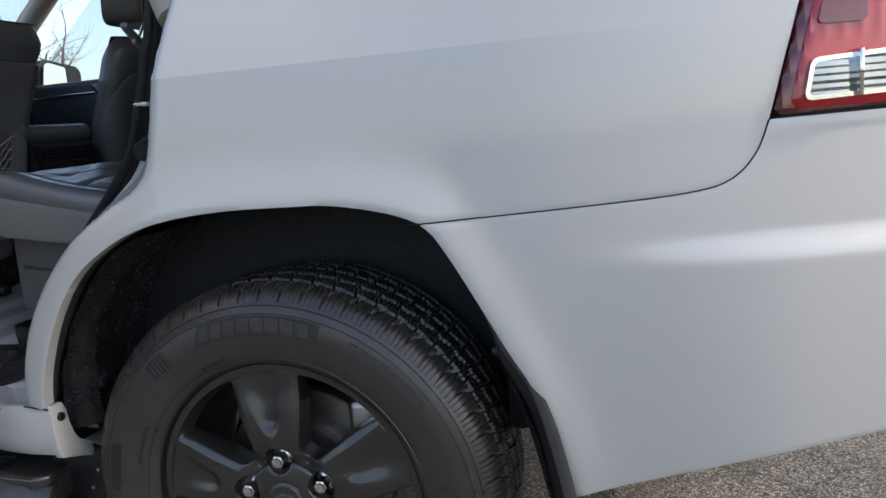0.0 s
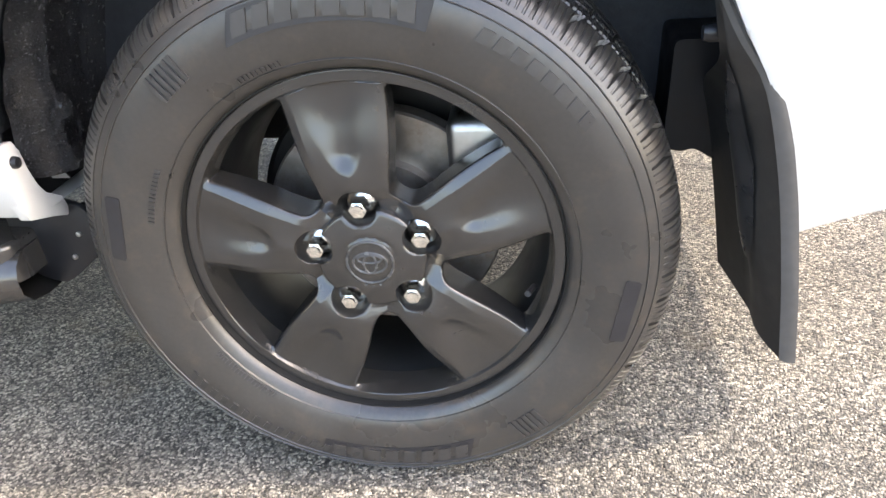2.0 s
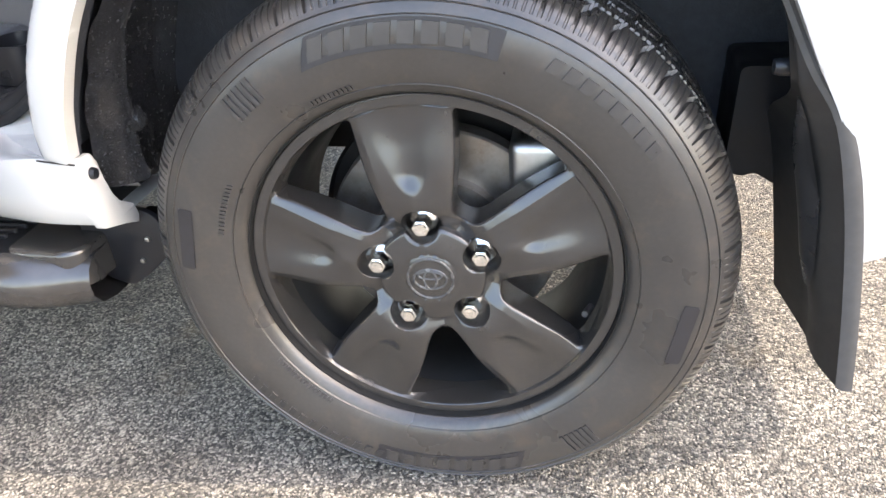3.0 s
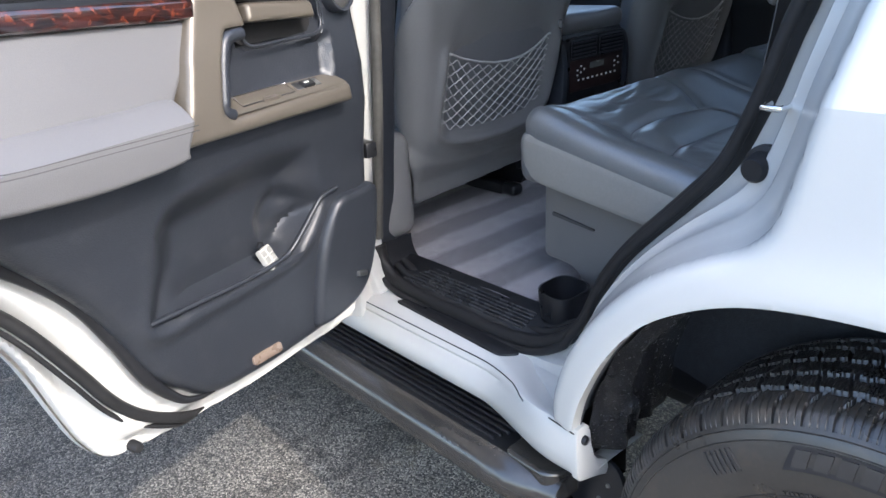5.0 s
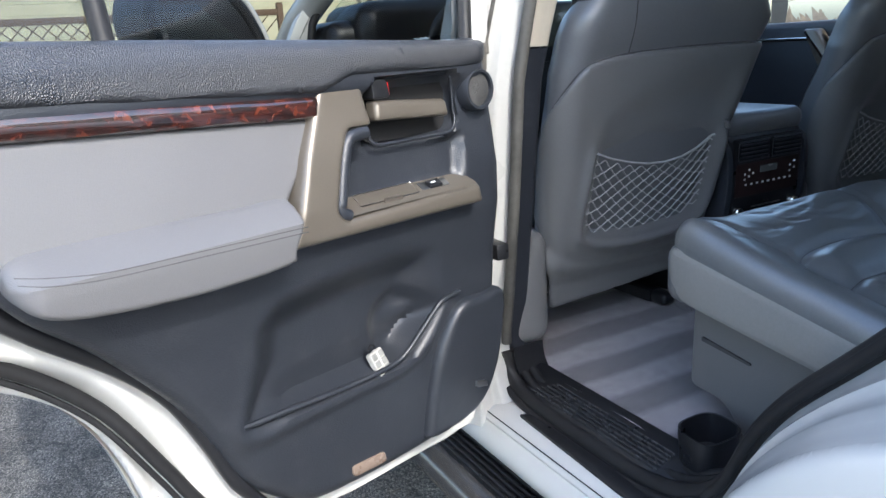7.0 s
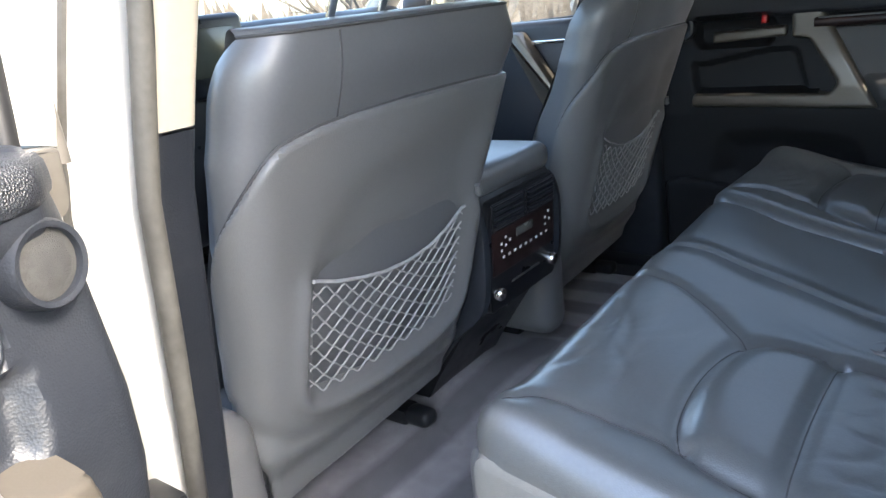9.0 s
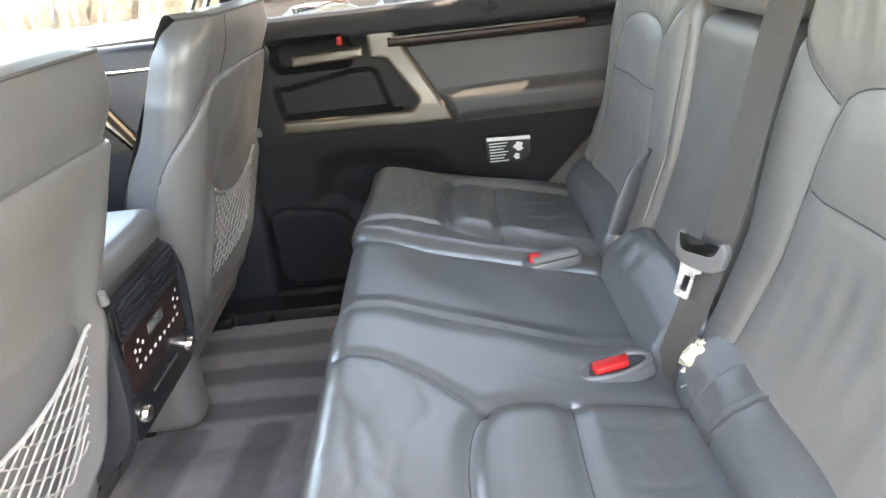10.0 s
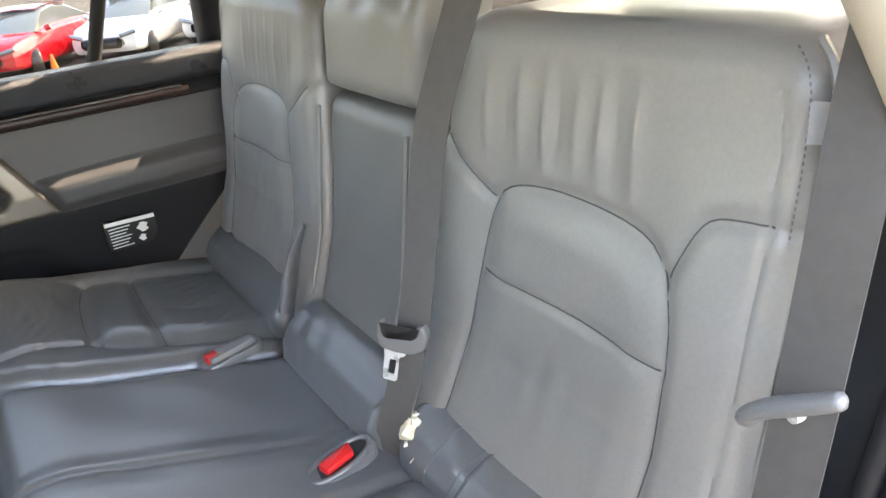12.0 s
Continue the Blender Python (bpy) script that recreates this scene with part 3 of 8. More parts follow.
# tail light
LAMP = np.vstack([LAMP_EDGE, [(1.12, 1.30), (1.12, 1.005)], [(0.95, 1.0), (0.803, 0.997)]])
lamp = part("tail_light", panel(lambda u, v: sdf(LAMP, u, v) + 0.004, on_left, dark_red_lens, 0.79, 1.13, 0.98, 1.32, 0.01,
            lambda u, v, s: 0.006 - fillet(s, 0.008), lip=0.03), car, "red tail light with a clear reverse lens")
RED_LENS = [(0.828, 1.008), (0.842, 1.07), (0.866, 1.17), (0.885, 1.285), (1.10, 1.285), (1.10, 1.008)]
part("red_lens", panel(lambda u, v: sdf(rounded(RED_LENS, 0.02), u, v), on_left, red_lens, 0.80, 1.12, 0.99, 1.30, 0.008,
     lambda u, v, s: 0.011 - fillet(s, 0.004) + 0.0012 * np.sin(u * 260) * (v > 1.1), lip=0.008), lamp, "bright red lens")
REVERSE = [(0.846, 1.018), (0.856, 1.074), (1.08, 1.086), (1.08, 1.024)]
part("chrome_surround", panel(lambda u, v: np.maximum(sdf(rounded(REVERSE, 0.012), u, v), -sdf(rounded(REVERSE, 0.012), u, v) - 0.006), on_left, chrome, 0.83, 1.1, 1.0, 1.1, 0.003,
     lambda u, v, s: 0.018 + 0 * u, lip=0.01), lamp)
part("reverse_lens", panel(lambda u, v: sdf(rounded(REVERSE, 0.012), u, v) + 0.006, on_left, clear_lens, 0.83, 1.1, 1.0, 1.1, 0.003,
     lambda u, v, s: 0.015 + 0.00025 * np.sin(v * 640) + 0.0016 * np.sin(u * 45), lip=0.008), lamp, "clear ribbed reverse lens")
part("lens_rib", box(0.916, 0.922, -0.925, -0.80, 1.02, 1.082, chrome, 0.002), lamp)
part("dark_block", panel(lambda u, v: sdf(rounded([(0.865, 1.118), (0.872, 1.15), (0.93, 1.15), (0.93, 1.118)], 0.006), u, v), on_left, dark_red_lens, 0.85, 0.95, 1.1, 1.17, 0.006,
     lambda u, v, s: 0.0145 + 0 * u, lip=0.004), lamp)

# door jamb: from the seal line of the opening out to the edge of the quarter panel
SEAL = catmull([(-1.05, 1.66), (-1.07, 1.45), (-1.10, 1.28), (-1.13, 1.05), (-1.165, 0.83), (-1.195, 0.66), (-1.175, 0.595), (-1.10, 0.565), (-0.90, 0.558), (-0.72, 0.565), (-0.63, 0.60), (-0.57, 0.655), (-0.525, 0.75),
                (-0.47, 0.832), (-0.377, 0.932), (-0.315, 1.005), (-0.276, 1.09), (-0.245, 1.185), (-0.222, 1.263), (-0.21, 1.45), (-0.27, 1.62)], 6, closed=False)
OUTER = catmull([(-0.70, 0.530), (-0.60, 0.528), (-0.545, 0.534), (-0.514, 0.562), (-0.507, 0.615), (-0.475, 0.70), (-0.423, 0.785), (-0.356, 0.861), (-0.298, 0.906), (-0.246, 0.936), (-0.200, 0.960), (-0.171, 0.992), (-0.156, 1.04), (-0.139, 1.125), (-0.111, 1.26), (-0.085, 1.36)], 6, closed=False)
INNER = catmull([(-0.72, 0.565), (-0.63, 0.60), (-0.57, 0.655), (-0.525, 0.75), (-0.47, 0.832), (-0.377, 0.932), (-0.315, 1.005), (-0.276, 1.09), (-0.245, 1.185), (-0.222, 1.263), (-0.205, 1.36)], 6, closed=False)
N_J = 70


def jamb_rows():
    a, b = resample(INNER, N_J), resample(OUTER, N_J)
    rows = []
    for t, lift in ((0.0, 0.0), (0.12, 0.0), (0.30, 0.008), (0.36, 0.014), (0.40, 0.030), (0.43, 0.036), (0.56, 0.040), (0.64, 0.046), (0.68, 0.064), (0.71, 0.070), (0.84, 0.080), (0.93, 0.092), (1.0, 0.104)):
        q = a * (1 - t) + b * t
        yin = 0.795 - 0.05 * np.clip(q[:, 1] - 1.0, 0, 1)
        yout = side_y(b[:, 0], b[:, 1]) + arch_flare(b[:, 0], b[:, 1]) - 0.021
        yout = yout - 0.075 * (1 - sstep(0.0, 0.20, np.linspace(0, 1, N_J)))
        f = lift / 0.104
        rows.append(np.stack([q[:, 0], -(yin * (1 - f) + yout * f), q[:, 1]], 1))
    return rows


part("door_jamb", loft(jamb_rows(), glare_toned_paint, flip=True), car, "white painted door jamb")


def seal_path(curve, y=0.792):
    q = resample(curve, 150)
    front = -0.004 * sstep(-0.95, -1.12, q[:, 0]) * sstep(0.57, 0.75, q[:, 1])
    return np.stack([q[:, 0], -(y - front - 0.10 * np.clip(q[:, 1] - 1.25, 0, 1)), q[:, 1]], 1)


sp_s = seal_path(SEAL)
on_post = (sp_s[:, 0] < -1.0) & (sp_s[:, 2] > 0.66)
# paler rubber on the centre pillar than along the rest of the seal
pillar_rubber = material("grey_pillar_rubber", (0.075, 0.072, 0.066), 0.55, spec=0.3, var=0.25, scale=14)
part("door_seal", tube(sp_s[~on_post], 0.017, seal_rubber, 10), car, "black rubber door seal")
part("pillar_seal", tube(sp_s[on_post], 0.012, pillar_rubber, 10), car, "grey rubber seal on the centre pillar")
# inner return behind the seal
sp_b = sp_s[~on_post]
back_rows = [sp_b, sp_b + np.array((0, 0.05, 0.0)), sp_b + np.array((0, 0.10, 0.0))]
part("opening_trim", loft(back_rows, black_plastic), car, "black plastic opening trim")

# sill and rocker: the sill profile runs out into the full side in front of the wheel
SILL_END = -0.457


def sill_rows():
    xs = np.linspace(-2.2, SILL_END, 90)
    prof = [(-0.70, 0.585), (-0.745, 0.572), (-0.765, 0.556), (-0.80, 0.551), (-0.845, 0.546), (-0.868, 0.535), (-0.874, 0.523), (-0.872, 0.516), (-0.880, 0.510), (-0.893, 0.485), (-0.892, 0.46), (-0.875, 0.44), (-0.83, 0.425), (-0.76, 0.42)]
    full = [(-0.84, 0.47), (-0.86, 0.50), (-0.885, 0.525), (-0.91, 0.545), (-0.93, 0.558), (-0.944, 0.565), (-0.952, 0.565), (-0.957, 0.558), (-0.959, 0.540), (-0.960, 0.51), (-0.957, 0.482), (-0.945, 0.461), (-0.90, 0.452), (-0.76, 0.45)]
    m = sstep(-0.78, -0.51, xs)
    return [np.stack([xs, y * (1 - m) + fy * m, z * (1 - m) + fz * m], 1) for (y, z), (fy, fz) in zip(prof, full)]


rocker = sill_rows()
part("rocker_panel", loft(rocker, paint, flip=True), car, "white painted rocker panel")
gap_x = np.linspace(-2.1, -0.592, 80)
gap_at = 5.0 + 2.0 * sstep(-0.65, -0.575, gap_x)
gap_path = []
for x, f in zip(gap_x, gap_at):
    lo, hi = (np.array([np.interp(x, r[:, 0], r[:, k]) for k in range(3)]) for r in (rocker[int(f)], rocker[int(f) + 1]))
    gap_path.append(lo * (1 - f % 1) + hi * (f % 1) + np.array((0, -0.0003, 0.0002)))
part("sill_gap", tube(gap_path, 0.0012, seal_rubber, 6), car)

SCUFF = rounded([(-1.092, -0.836), (-1.072, -0.812), (-0.725, -0.812), (-0.705, -0.824), (-0.735, -0.850)], 0.010)
part("scuff_plate", prism(SCUFF, lambda u, v, w: (u, v, 0.5525 - 0.11 * (v + 0.80) * -1 + w), -0.002, 0.004, black_plastic, 0.002), car, "black scuff plate")
sill_ribbing = material("ribbed_sill_plastic", (0.03, 0.031, 0.034), 0.25, var=0.15, scale=30, spec=0.7)
sill_trim = part("sill_trim", prism(rounded([(-1.19, -0.792), (-1.19, -0.705), (-0.70, -0.705), (-0.64, -0.792)], 0.02), lambda u, v, w: (u, v, 0.574 + 0.36 * (v + 0.79) + w), -0.03, 0.003, black_plastic, 0.003), car, "ribbed black sill trim")
for k in range(6):
    y = -0.783 + 0.0085 * k
    z = 0.5795 + 0.36 * (y + 0.79)
    part("sill_rib", box(-1.12 + 0.008 * k, -0.735, y, y + 0.0035, z - 0.004, z + 0.0045, sill_ribbing, 0.0012, 1), sill_trim)

# front lower tip of the arch: a flange turned in behind the rocker, with its screw
TIP = rounded([(-0.957, 0.566), (-0.959, 0.52), (-0.957, 0.48), (-0.950, 0.458), (-0.898, 0.438), (-0.868, 0.424), (-0.862, 0.436), (-0.868, 0.456), (-0.898, 0.476), (-0.908, 0.492), (-0.916, 0.52), (-0.919, 0.548), (-0.928, 0.564)], 0.004)


def on_flange(u, v, w):
    return SILL_END + 0.001 - 0.06 * (u + 0.953) + w, u, v


part("arch_tip", prism(TIP, on_flange, -0.012, 0.002, paint, 0.0012), car, "white flange at the foot of the arch")
tip_x = np.linspace(-0.512, -0.458, 12)
part("tip_gap", tube(np.stack([tip_x, np.full(12, -0.9605), 0.5665 - 0.12 * (tip_x + 0.512)], 1), 0.0013, seal_rubber, 6), car)
ang = np.linspace(0, 2 * np.pi, 16, endpoint=False)
part("screw", loft([np.stack(on_flange(-0.938 + r * np.cos(ang), 0.538 + r * np.sin(ang), np.full(16, h)), 1) for r, h in ((0.0085, -0.004), (0.0085, 0.006), (0.007, 0.009), (0.0001, 0.010))], black_plastic, closed_u=True), car)

# wheel arch liner: a tunnel behind the arch, with the felt bulge at its front
def liner_rows():
    a = resample(ARCH, 60)
    rows = []
    for y, f in ((-0.955, 1.0), (-0.935, 1.0), (-0.925, 1.03), (-0.80, 1.05), (-0.676, 1.05), (-0.674, 0.6), (-0.674, 0.1)):
        q = (a - np.array((0.0, 0.45))) * f + np.array((0.0, 0.45))
        rows.append(np.stack([q[:, 0], np.full(60, y), q[:, 1] + 0.005], 1))
    return rows


part("wheel_arch_liner", loft(liner_rows(), liner_plastic), car, "black felt wheel arch liner")
def front_felt(u, v, s):
    ridge = 0.034 * np.exp(-((u + 0.872 + 0.012 * np.sin(11 * v)) / 0.026) ** 2) + 0.024 * np.exp(-((u + 0.812 + 0.01 * np.sin(14 * v + 1)) / 0.018) ** 2) + 0.014 * np.exp(-((u + 0.755) / 0.02) ** 2)
    lumps = 0.0015 * curve_noise(u, v, 38, 0.7) + 0.0012 * curve_noise(u, v, 95, 1.9)
    return ridge * (1 + 0.15 * np.sin(17 * v + 9 * u)) + lumps


# pale dirt speckle paints the sky's glints into the felt's colour
felt = material("glint_speckled_felt", (0.016, 0.016, 0.018), 0.22, var=0.7, scale=130, fine=420, coat=0.8, coat_rough=0.2, bump=1.0, bump_scale=330, bump_dist=0.022, dirt=(0.13, 0.13, 0.135), dirt_amount=0.7, spec=0.7)
part("felt_bulge", panel(lambda u, v: box_sdf(-0.782, 0.685, 0.142, 0.190, 0.04, u, v), lambda u, v, w: (np.interp(v, [0.40, 0.53, 0.62, 0.71, 0.79, 0.845, 0.93], [-0.462, -0.46, -0.445, -0.412, -0.352, -0.295, -0.17]) + w, u, v), felt, -0.96, -0.62, 0.39, 0.93, 0.008, front_felt), car, "black felt inside the front of the arch, its glints speckled in as colour")
part("felt_clip", lathe([(0.0, 0.006), (0.012, 0.006), (0.013, 0.002), (0.017, 0.0), (0.018, -0.02)], (-0.415, -0.86, 0.585), felt, 20, "x", flip=True), car)
# a chassis beam, bracket and shock absorber behind the wheel
part("chassis_beam", box(-1.9, 1.05, -0.60, -0.48, 0.42, 0.54, black_plastic, 0.02), car)
chassis_black = material("chassis_black", (0.006, 0.006, 0.007), 0.5, var=0.3, scale=20, spec=0.3)
# black block added behind the felt to keep the gap dark
part("arch_gap_filler", box(-0.545, -0.485, -0.90, -0.62, 0.44, 0.575, chassis_black, 0.02), car)
part("arch_bracket", prism(rounded([(0.39, 0.62), (0.385, 0.475), (0.41, 0.468), (0.425, 0.474), (0.46, 0.452), (0.56, 0.45), (0.56, 0.62)], 0.01), lambda u, v, w: (u, w, v), -0.79, -0.68, chassis_black, 0.006), car, "black bracket behind the arch")
part("bumper_bracket", box(0.54, 1.0, -0.86, -0.60, 0.52, 0.66, black_plastic, 0.03), car)
part("rear_axle", lathe([(0.045, -0.75), (0.045, 0.75)], (0, 0, 0.388), black_plastic, 20), car)

# mud flap
flap_rubber = material("mud_flap_rubber", (0.018, 0.0175, 0.017), 0.45, var=0.25, scale=12, spec=0.35, dirt=(0.05, 0.043, 0.036), dirt_amount=0.35)
patch_gloss = material("smooth_flap_rubber", (0.02, 0.02, 0.021), 0.3, var=0.15, scale=30)
FLAP = catmull([(0.352, 0.805), (0.384, 0.745), (0.408, 0.695), (0.424, 0.665), (0.458, 0.61), (0.487, 0.50), (0.508, 0.375), (0.523, 0.255)], 6, closed=False)


def flap_rows():
    q = resample(FLAP, 30)
    rows = []
    for t in np.linspace(0, 1, 14):
        k = np.linspace(0, 1, 30)
        y = -0.966 + 0.022 * sstep(0.28, 0.0, k) + 0.180 * t * (0.08 + 0.92 * sstep(0.28, 0.5, k))
        z = q[:, 1] + k ** 4 * 0.036 * t ** 0.9
        x = q[:, 0] - (0.020 * math.sin(math.pi * min(1, t * 2.2)) * (1 - 0.6 * k) + 0.045 * t) * sstep(0.12, 0.45, k) - 0.012 * sstep(0.2, 0.45, k) * np.exp(-((t - 0.30) / 0.16) ** 2) * sstep(0.9, 0.7, k)
        rows.append(np.stack([x, y, z], 1))
    return rows


fr = flap_rows()
thick = [r + np.array((1, 0, -0.3)) * (np.interp(np.arange(30), [0, 7, 14], [0.003, 0.008, 0.014])[:, None] + 0.003 * max(0.0, 1 - 5 * i / 13)) for i, r in enumerate(fr)]
flap_mesh = loft(fr + thick[::-1] + [fr[0]], flap_rubber)
flap = part("mud_flap", flap_mesh, car, "black rubber mud flap")
# greyer rubber over the outer side of the flap
edge_grey = material("grey_flap_edge", (0.055, 0.053, 0.051), 0.5, var=0.2, scale=16)
part("flap_edge", loft([fr[0] + np.array((-0.002, -0.0015, 0)), fr[0] * 0.5 + thick[0] * 0.5 + np.array((0, -0.004, 0)), thick[0] + np.array((0.002, -0.0015, 0))], edge_grey), flap, "grey outer edge")
patch_rows = []
for t in np.linspace(0.12, 0.42, 8):
    r0 = fr[int(t * 13)] * (1 - (t * 13) % 1) + fr[int(t * 13) + 1] * ((t * 13) % 1)
    half = math.sqrt(max(0, 1 - ((t - 0.27) / 0.15) ** 2)) * 7
    idx = np.linspace(16 - half, 16 + half, 12)
    patch_rows.append(np.stack([np.interp(idx, range(30), r0[:, k]) for k in range(3)], 1) + np.array((-0.004, -0.001, 0)))
part("flap_patch", loft(patch_rows, patch_gloss), flap, "smooth raised patch")
for x, y, z in ((0.452, -0.91, 0.535), (0.404, -0.93, 0.665)):
    part("flap_screw", lathe([(0.0, -0.012), (0.008, -0.011), (0.010, -0.004), (0.010, 0.01)], (x, y, z), black_plastic, 14, "x"), flap)

# running board
board_metal = material("polished_dark_board_edge", (0.10, 0.095, 0.09), 0.22, metal=0.7, var=0.15, scale=8, rough_var=0.06)


def board_rows(prof):
    xs = np.linspace(-2.35, -0.535, 60)
    rows = []
    for y, z in prof:
        drop = sstep(-0.68, -0.535, xs)
        rows.append(np.stack([xs, y + 0.045 * drop ** 2 * (y < -0.9), z - 0.016 * drop], 1))
    return rows


board = part("running_board", loft(board_rows([(-0.70, 0.30), (-0.70, 0.375), (-0.73, 0.392), (-0.78, 0.396), (-0.90, 0.396), (-0.925, 0.398)]), black_plastic, flip=True), car, "black ribbed running board")
part("board_edge", loft(board_rows([(-0.925, 0.398), (-0.945, 0.394), (-0.962, 0.382), (-0.971, 0.362), (-0.970, 0.338), (-0.955, 0.318), (-0.92, 0.308), (-0.70, 0.30)]), board_metal, flip=True), board, "polished dark outer edge")
for k in range(9):
    y = -0.775 - 0.0165 * k
    part("tread_rib", box(-2.2, -0.655 - 0.006 * k, y - 0.008, y, 0.393, 0.4025, black_plastic, 0.002, 1), board)
part("board_end", prism(rounded([(-0.665, -0.925), (-0.665, -0.76), (-0.545, -0.755), (-0.532, -0.80), (-0.538, -0.90), (-0.56, -0.925)], 0.02), lambda u, v, w: (u, v, 0.386 + 0.04 * (-0.60 - u) + w), -0.05, 0.014, board_metal, 0.010, seg=3), board, "smooth dark end cap")
part("end_bracket", prism(catmull([(-0.57, 0.43), (-0.50, 0.44), (-0.45, 0.43), (-0.43, 0.39), (-0.44, 0.355), (-0.50, 0.305), (-0.53, 0.30), (-0.57, 0.33)], 4), lambda u, v, w: (u, -0.845 - w, v), 0, 0.010, black_plastic, 0.003), board, "black end bracket")
for x, z in ((-0.485, 0.345), (-0.465, 0.385)):
    part("bracket_rivet", lathe([(0.0, -0.859), (0.004, -0.858), (0.005, -0.853)], (x, 0, z), steel, 10), board)

for dy, dz, r in ((-0.018, -0.012, 0.009), (0.026, 0.012, 0.010), (0.048, 0.016, 0.010)):
    sp0 = sp_s[(sp_s[:, 0] > -1.17) & ~on_post & (sp_s[:, 2] < 1.30)]
    part("seal_fold", tube(sp0 + np.array((0, dy, 0.0)) + np.array((0, 0, 1.0)) * dz * (sp0[:, 2:3] < 0.62), r, seal_rubber, 8), car)
# striker and door stop on the jamb
part("striker", tube([(-0.213, -0.84, 1.105), (-0.216, -0.866, 1.105), (-0.238, -0.866, 1.105), (-0.241, -0.84, 1.105)], 0.0042, chrome, 8), car, "chrome door striker")
part("rubber_stop", lathe([(0.0, -0.862), (0.014, -0.862), (0.018, -0.856), (0.02, -0.835), (0.026, -0.832), (0.026, -0.82)], (-0.247, 0.0, 1.022), seal_rubber, 24), car, "round black rubber stop")

# ---------- rear wheel ----------
HUB_Z, TYRE_OUT = 0.388, -0.963
PHI = radians(-6)                                   # turn of the first spoke from upright, clockwise


SIDEWALL = catmull([(0.2535, 0.045), (0.256, 0.028), (0.264, 0.016), (0.285, 0.006), (0.32, 0.0), (0.345, 0.002), (0.362, 0.008), (0.374, 0.016)], 6, False)


def tyre_mesh():
    """Tread blocks, shoulder lugs and sidewall in one turned surface; (s along the profile, angle)."""
    half, r_out = 0.1425, 0.400
    prof = []                                       # (radius, across from the outer face, tread weight)
    for r, a in SIDEWALL:
        prof.append((r, a))
    for r, a in catmull([(0.376, 0.017), (0.384, 0.024), (0.391, 0.034), (0.396, 0.048)], 4, False):
        prof.append((r, a))
    for a in np.linspace(0.052, 0.233, 44):
        prof.append((r_out - 0.003 * ((a - 0.1425) / 0.09) ** 2, a))
    for r, a in catmull([(0.396, 0.237), (0.384, 0.262), (0.345, 0.283), (0.30, 0.285), (0.252, 0.255)], 4, False):
        prof.append((r, a))
    n = 2480
    ang = np.linspace(0, 2 * np.pi, n, endpoint=False)
    rows = []
    for r, a in prof:
        d = np.zeros(n)
        pitch = 62
        ph = (ang * pitch / (2 * np.pi)) % 1.0
        if 0.014 < a < 0.058 and r > 0.37:                       # shoulder blocks
            slot = np.abs((ph + 0.30 * sstep(0.03, 0.06, a)) % 1.0 - 0.5)
            d = np.maximum(d, 0.0065 * (slot < 0.065))
            d = np.maximum(d, 0.0022 * (np.abs(((ph * 4 + 0.5) % 1.0) - 0.5) < 0.11) * (a < 0.050))
        if 0.058 <= a < 0.235:                                   # centre blocks between wavy grooves
            for lane, c in enumerate((0.064, 0.108, 0.152, 0.196, 0.228)):
                d = np.maximum(d, 0.008 * (np.abs(a - c - 0.003 * np.sin(ang * pitch + 2 * lane)) < 0.0042))
            lane = int((a - 0.064) // 0.044)
            skew = (ph * 1.0 + (a - 0.064) * (7 if lane % 2 else -7) + lane * 0.37) % 1.0
            d = np.maximum(d, 0.0065 * (np.abs(skew - 0.5) < 0.06))
            d = np.maximum(d, 0.0025 * (np.abs(((skew * 5 + 0.3 * np.sin(a * 900)) % 1.0) - 0.5) < 0.10))
        rr = r - d
        rr = np.where((rr * np.sin(ang) + HUB_Z) < 0.0, np.minimum(rr, HUB_Z / np.maximum(-np.sin(ang), 0.3)), rr)
        rows.append(np.stack([rr * np.cos(ang), np.full(n, TYRE_OUT + a), rr * np.sin(ang) + HUB_Z], 1))
    return loft(rows, rubber, closed_u=True, smooth=38, name="tyre")


wheel = part("wheel", lathe([(0.2542, -0.925), (0.2570, -0.934), (0.2565, -0.9385), (0.2550, -0.9385), (0.2540, -0.930), (0.2530, -0.90), (0.242, -0.885), (0.226, -0.86), (0.215, -0.75), (0.235, -0.70)], (0, 0, HUB_Z), wheel_shade, 120), car, "black five-spoke wheel with an all-terrain tyre")
tyre = part("tyre", tyre_mesh(), wheel, "dusty black tyre with siped tread")


def sidewall_y(r):
    p = SIDEWALL
    return TYRE_OUT + np.interp(r, p[:, 0], p[:, 1])


for r in (0.272, 0.3525, 0.3655):
    part("sidewall_ring", lathe([(r - 0.0016, sidewall_y(r - 0.0016) + 0.001), (r, sidewall_y(r) - 0.0016), (r + 0.0016, sidewall_y(r + 0.0016) + 0.001)], (0, 0, HUB_Z), rubber, 160), wheel)


def around(a0, proud):
    """Lays a flat strip (along the ring, out from the hub) on the sidewall; a0 in degrees clockwise from the top."""
    def place(u, v, w):
        a = radians(a0) + u / v
        return v * np.sin(a), sidewall_y(v) - proud - w, HUB_Z + v * np.cos(a)
    return place


mark_rubber = material("raised_tyre_marks", (0.040, 0.037, 0.035), 0.34, var=0.15, scale=40)
patch_rubber = material("smooth_tyre_patch", (0.021, 0.020, 0.022), 0.36, var=0.15, scale=40)


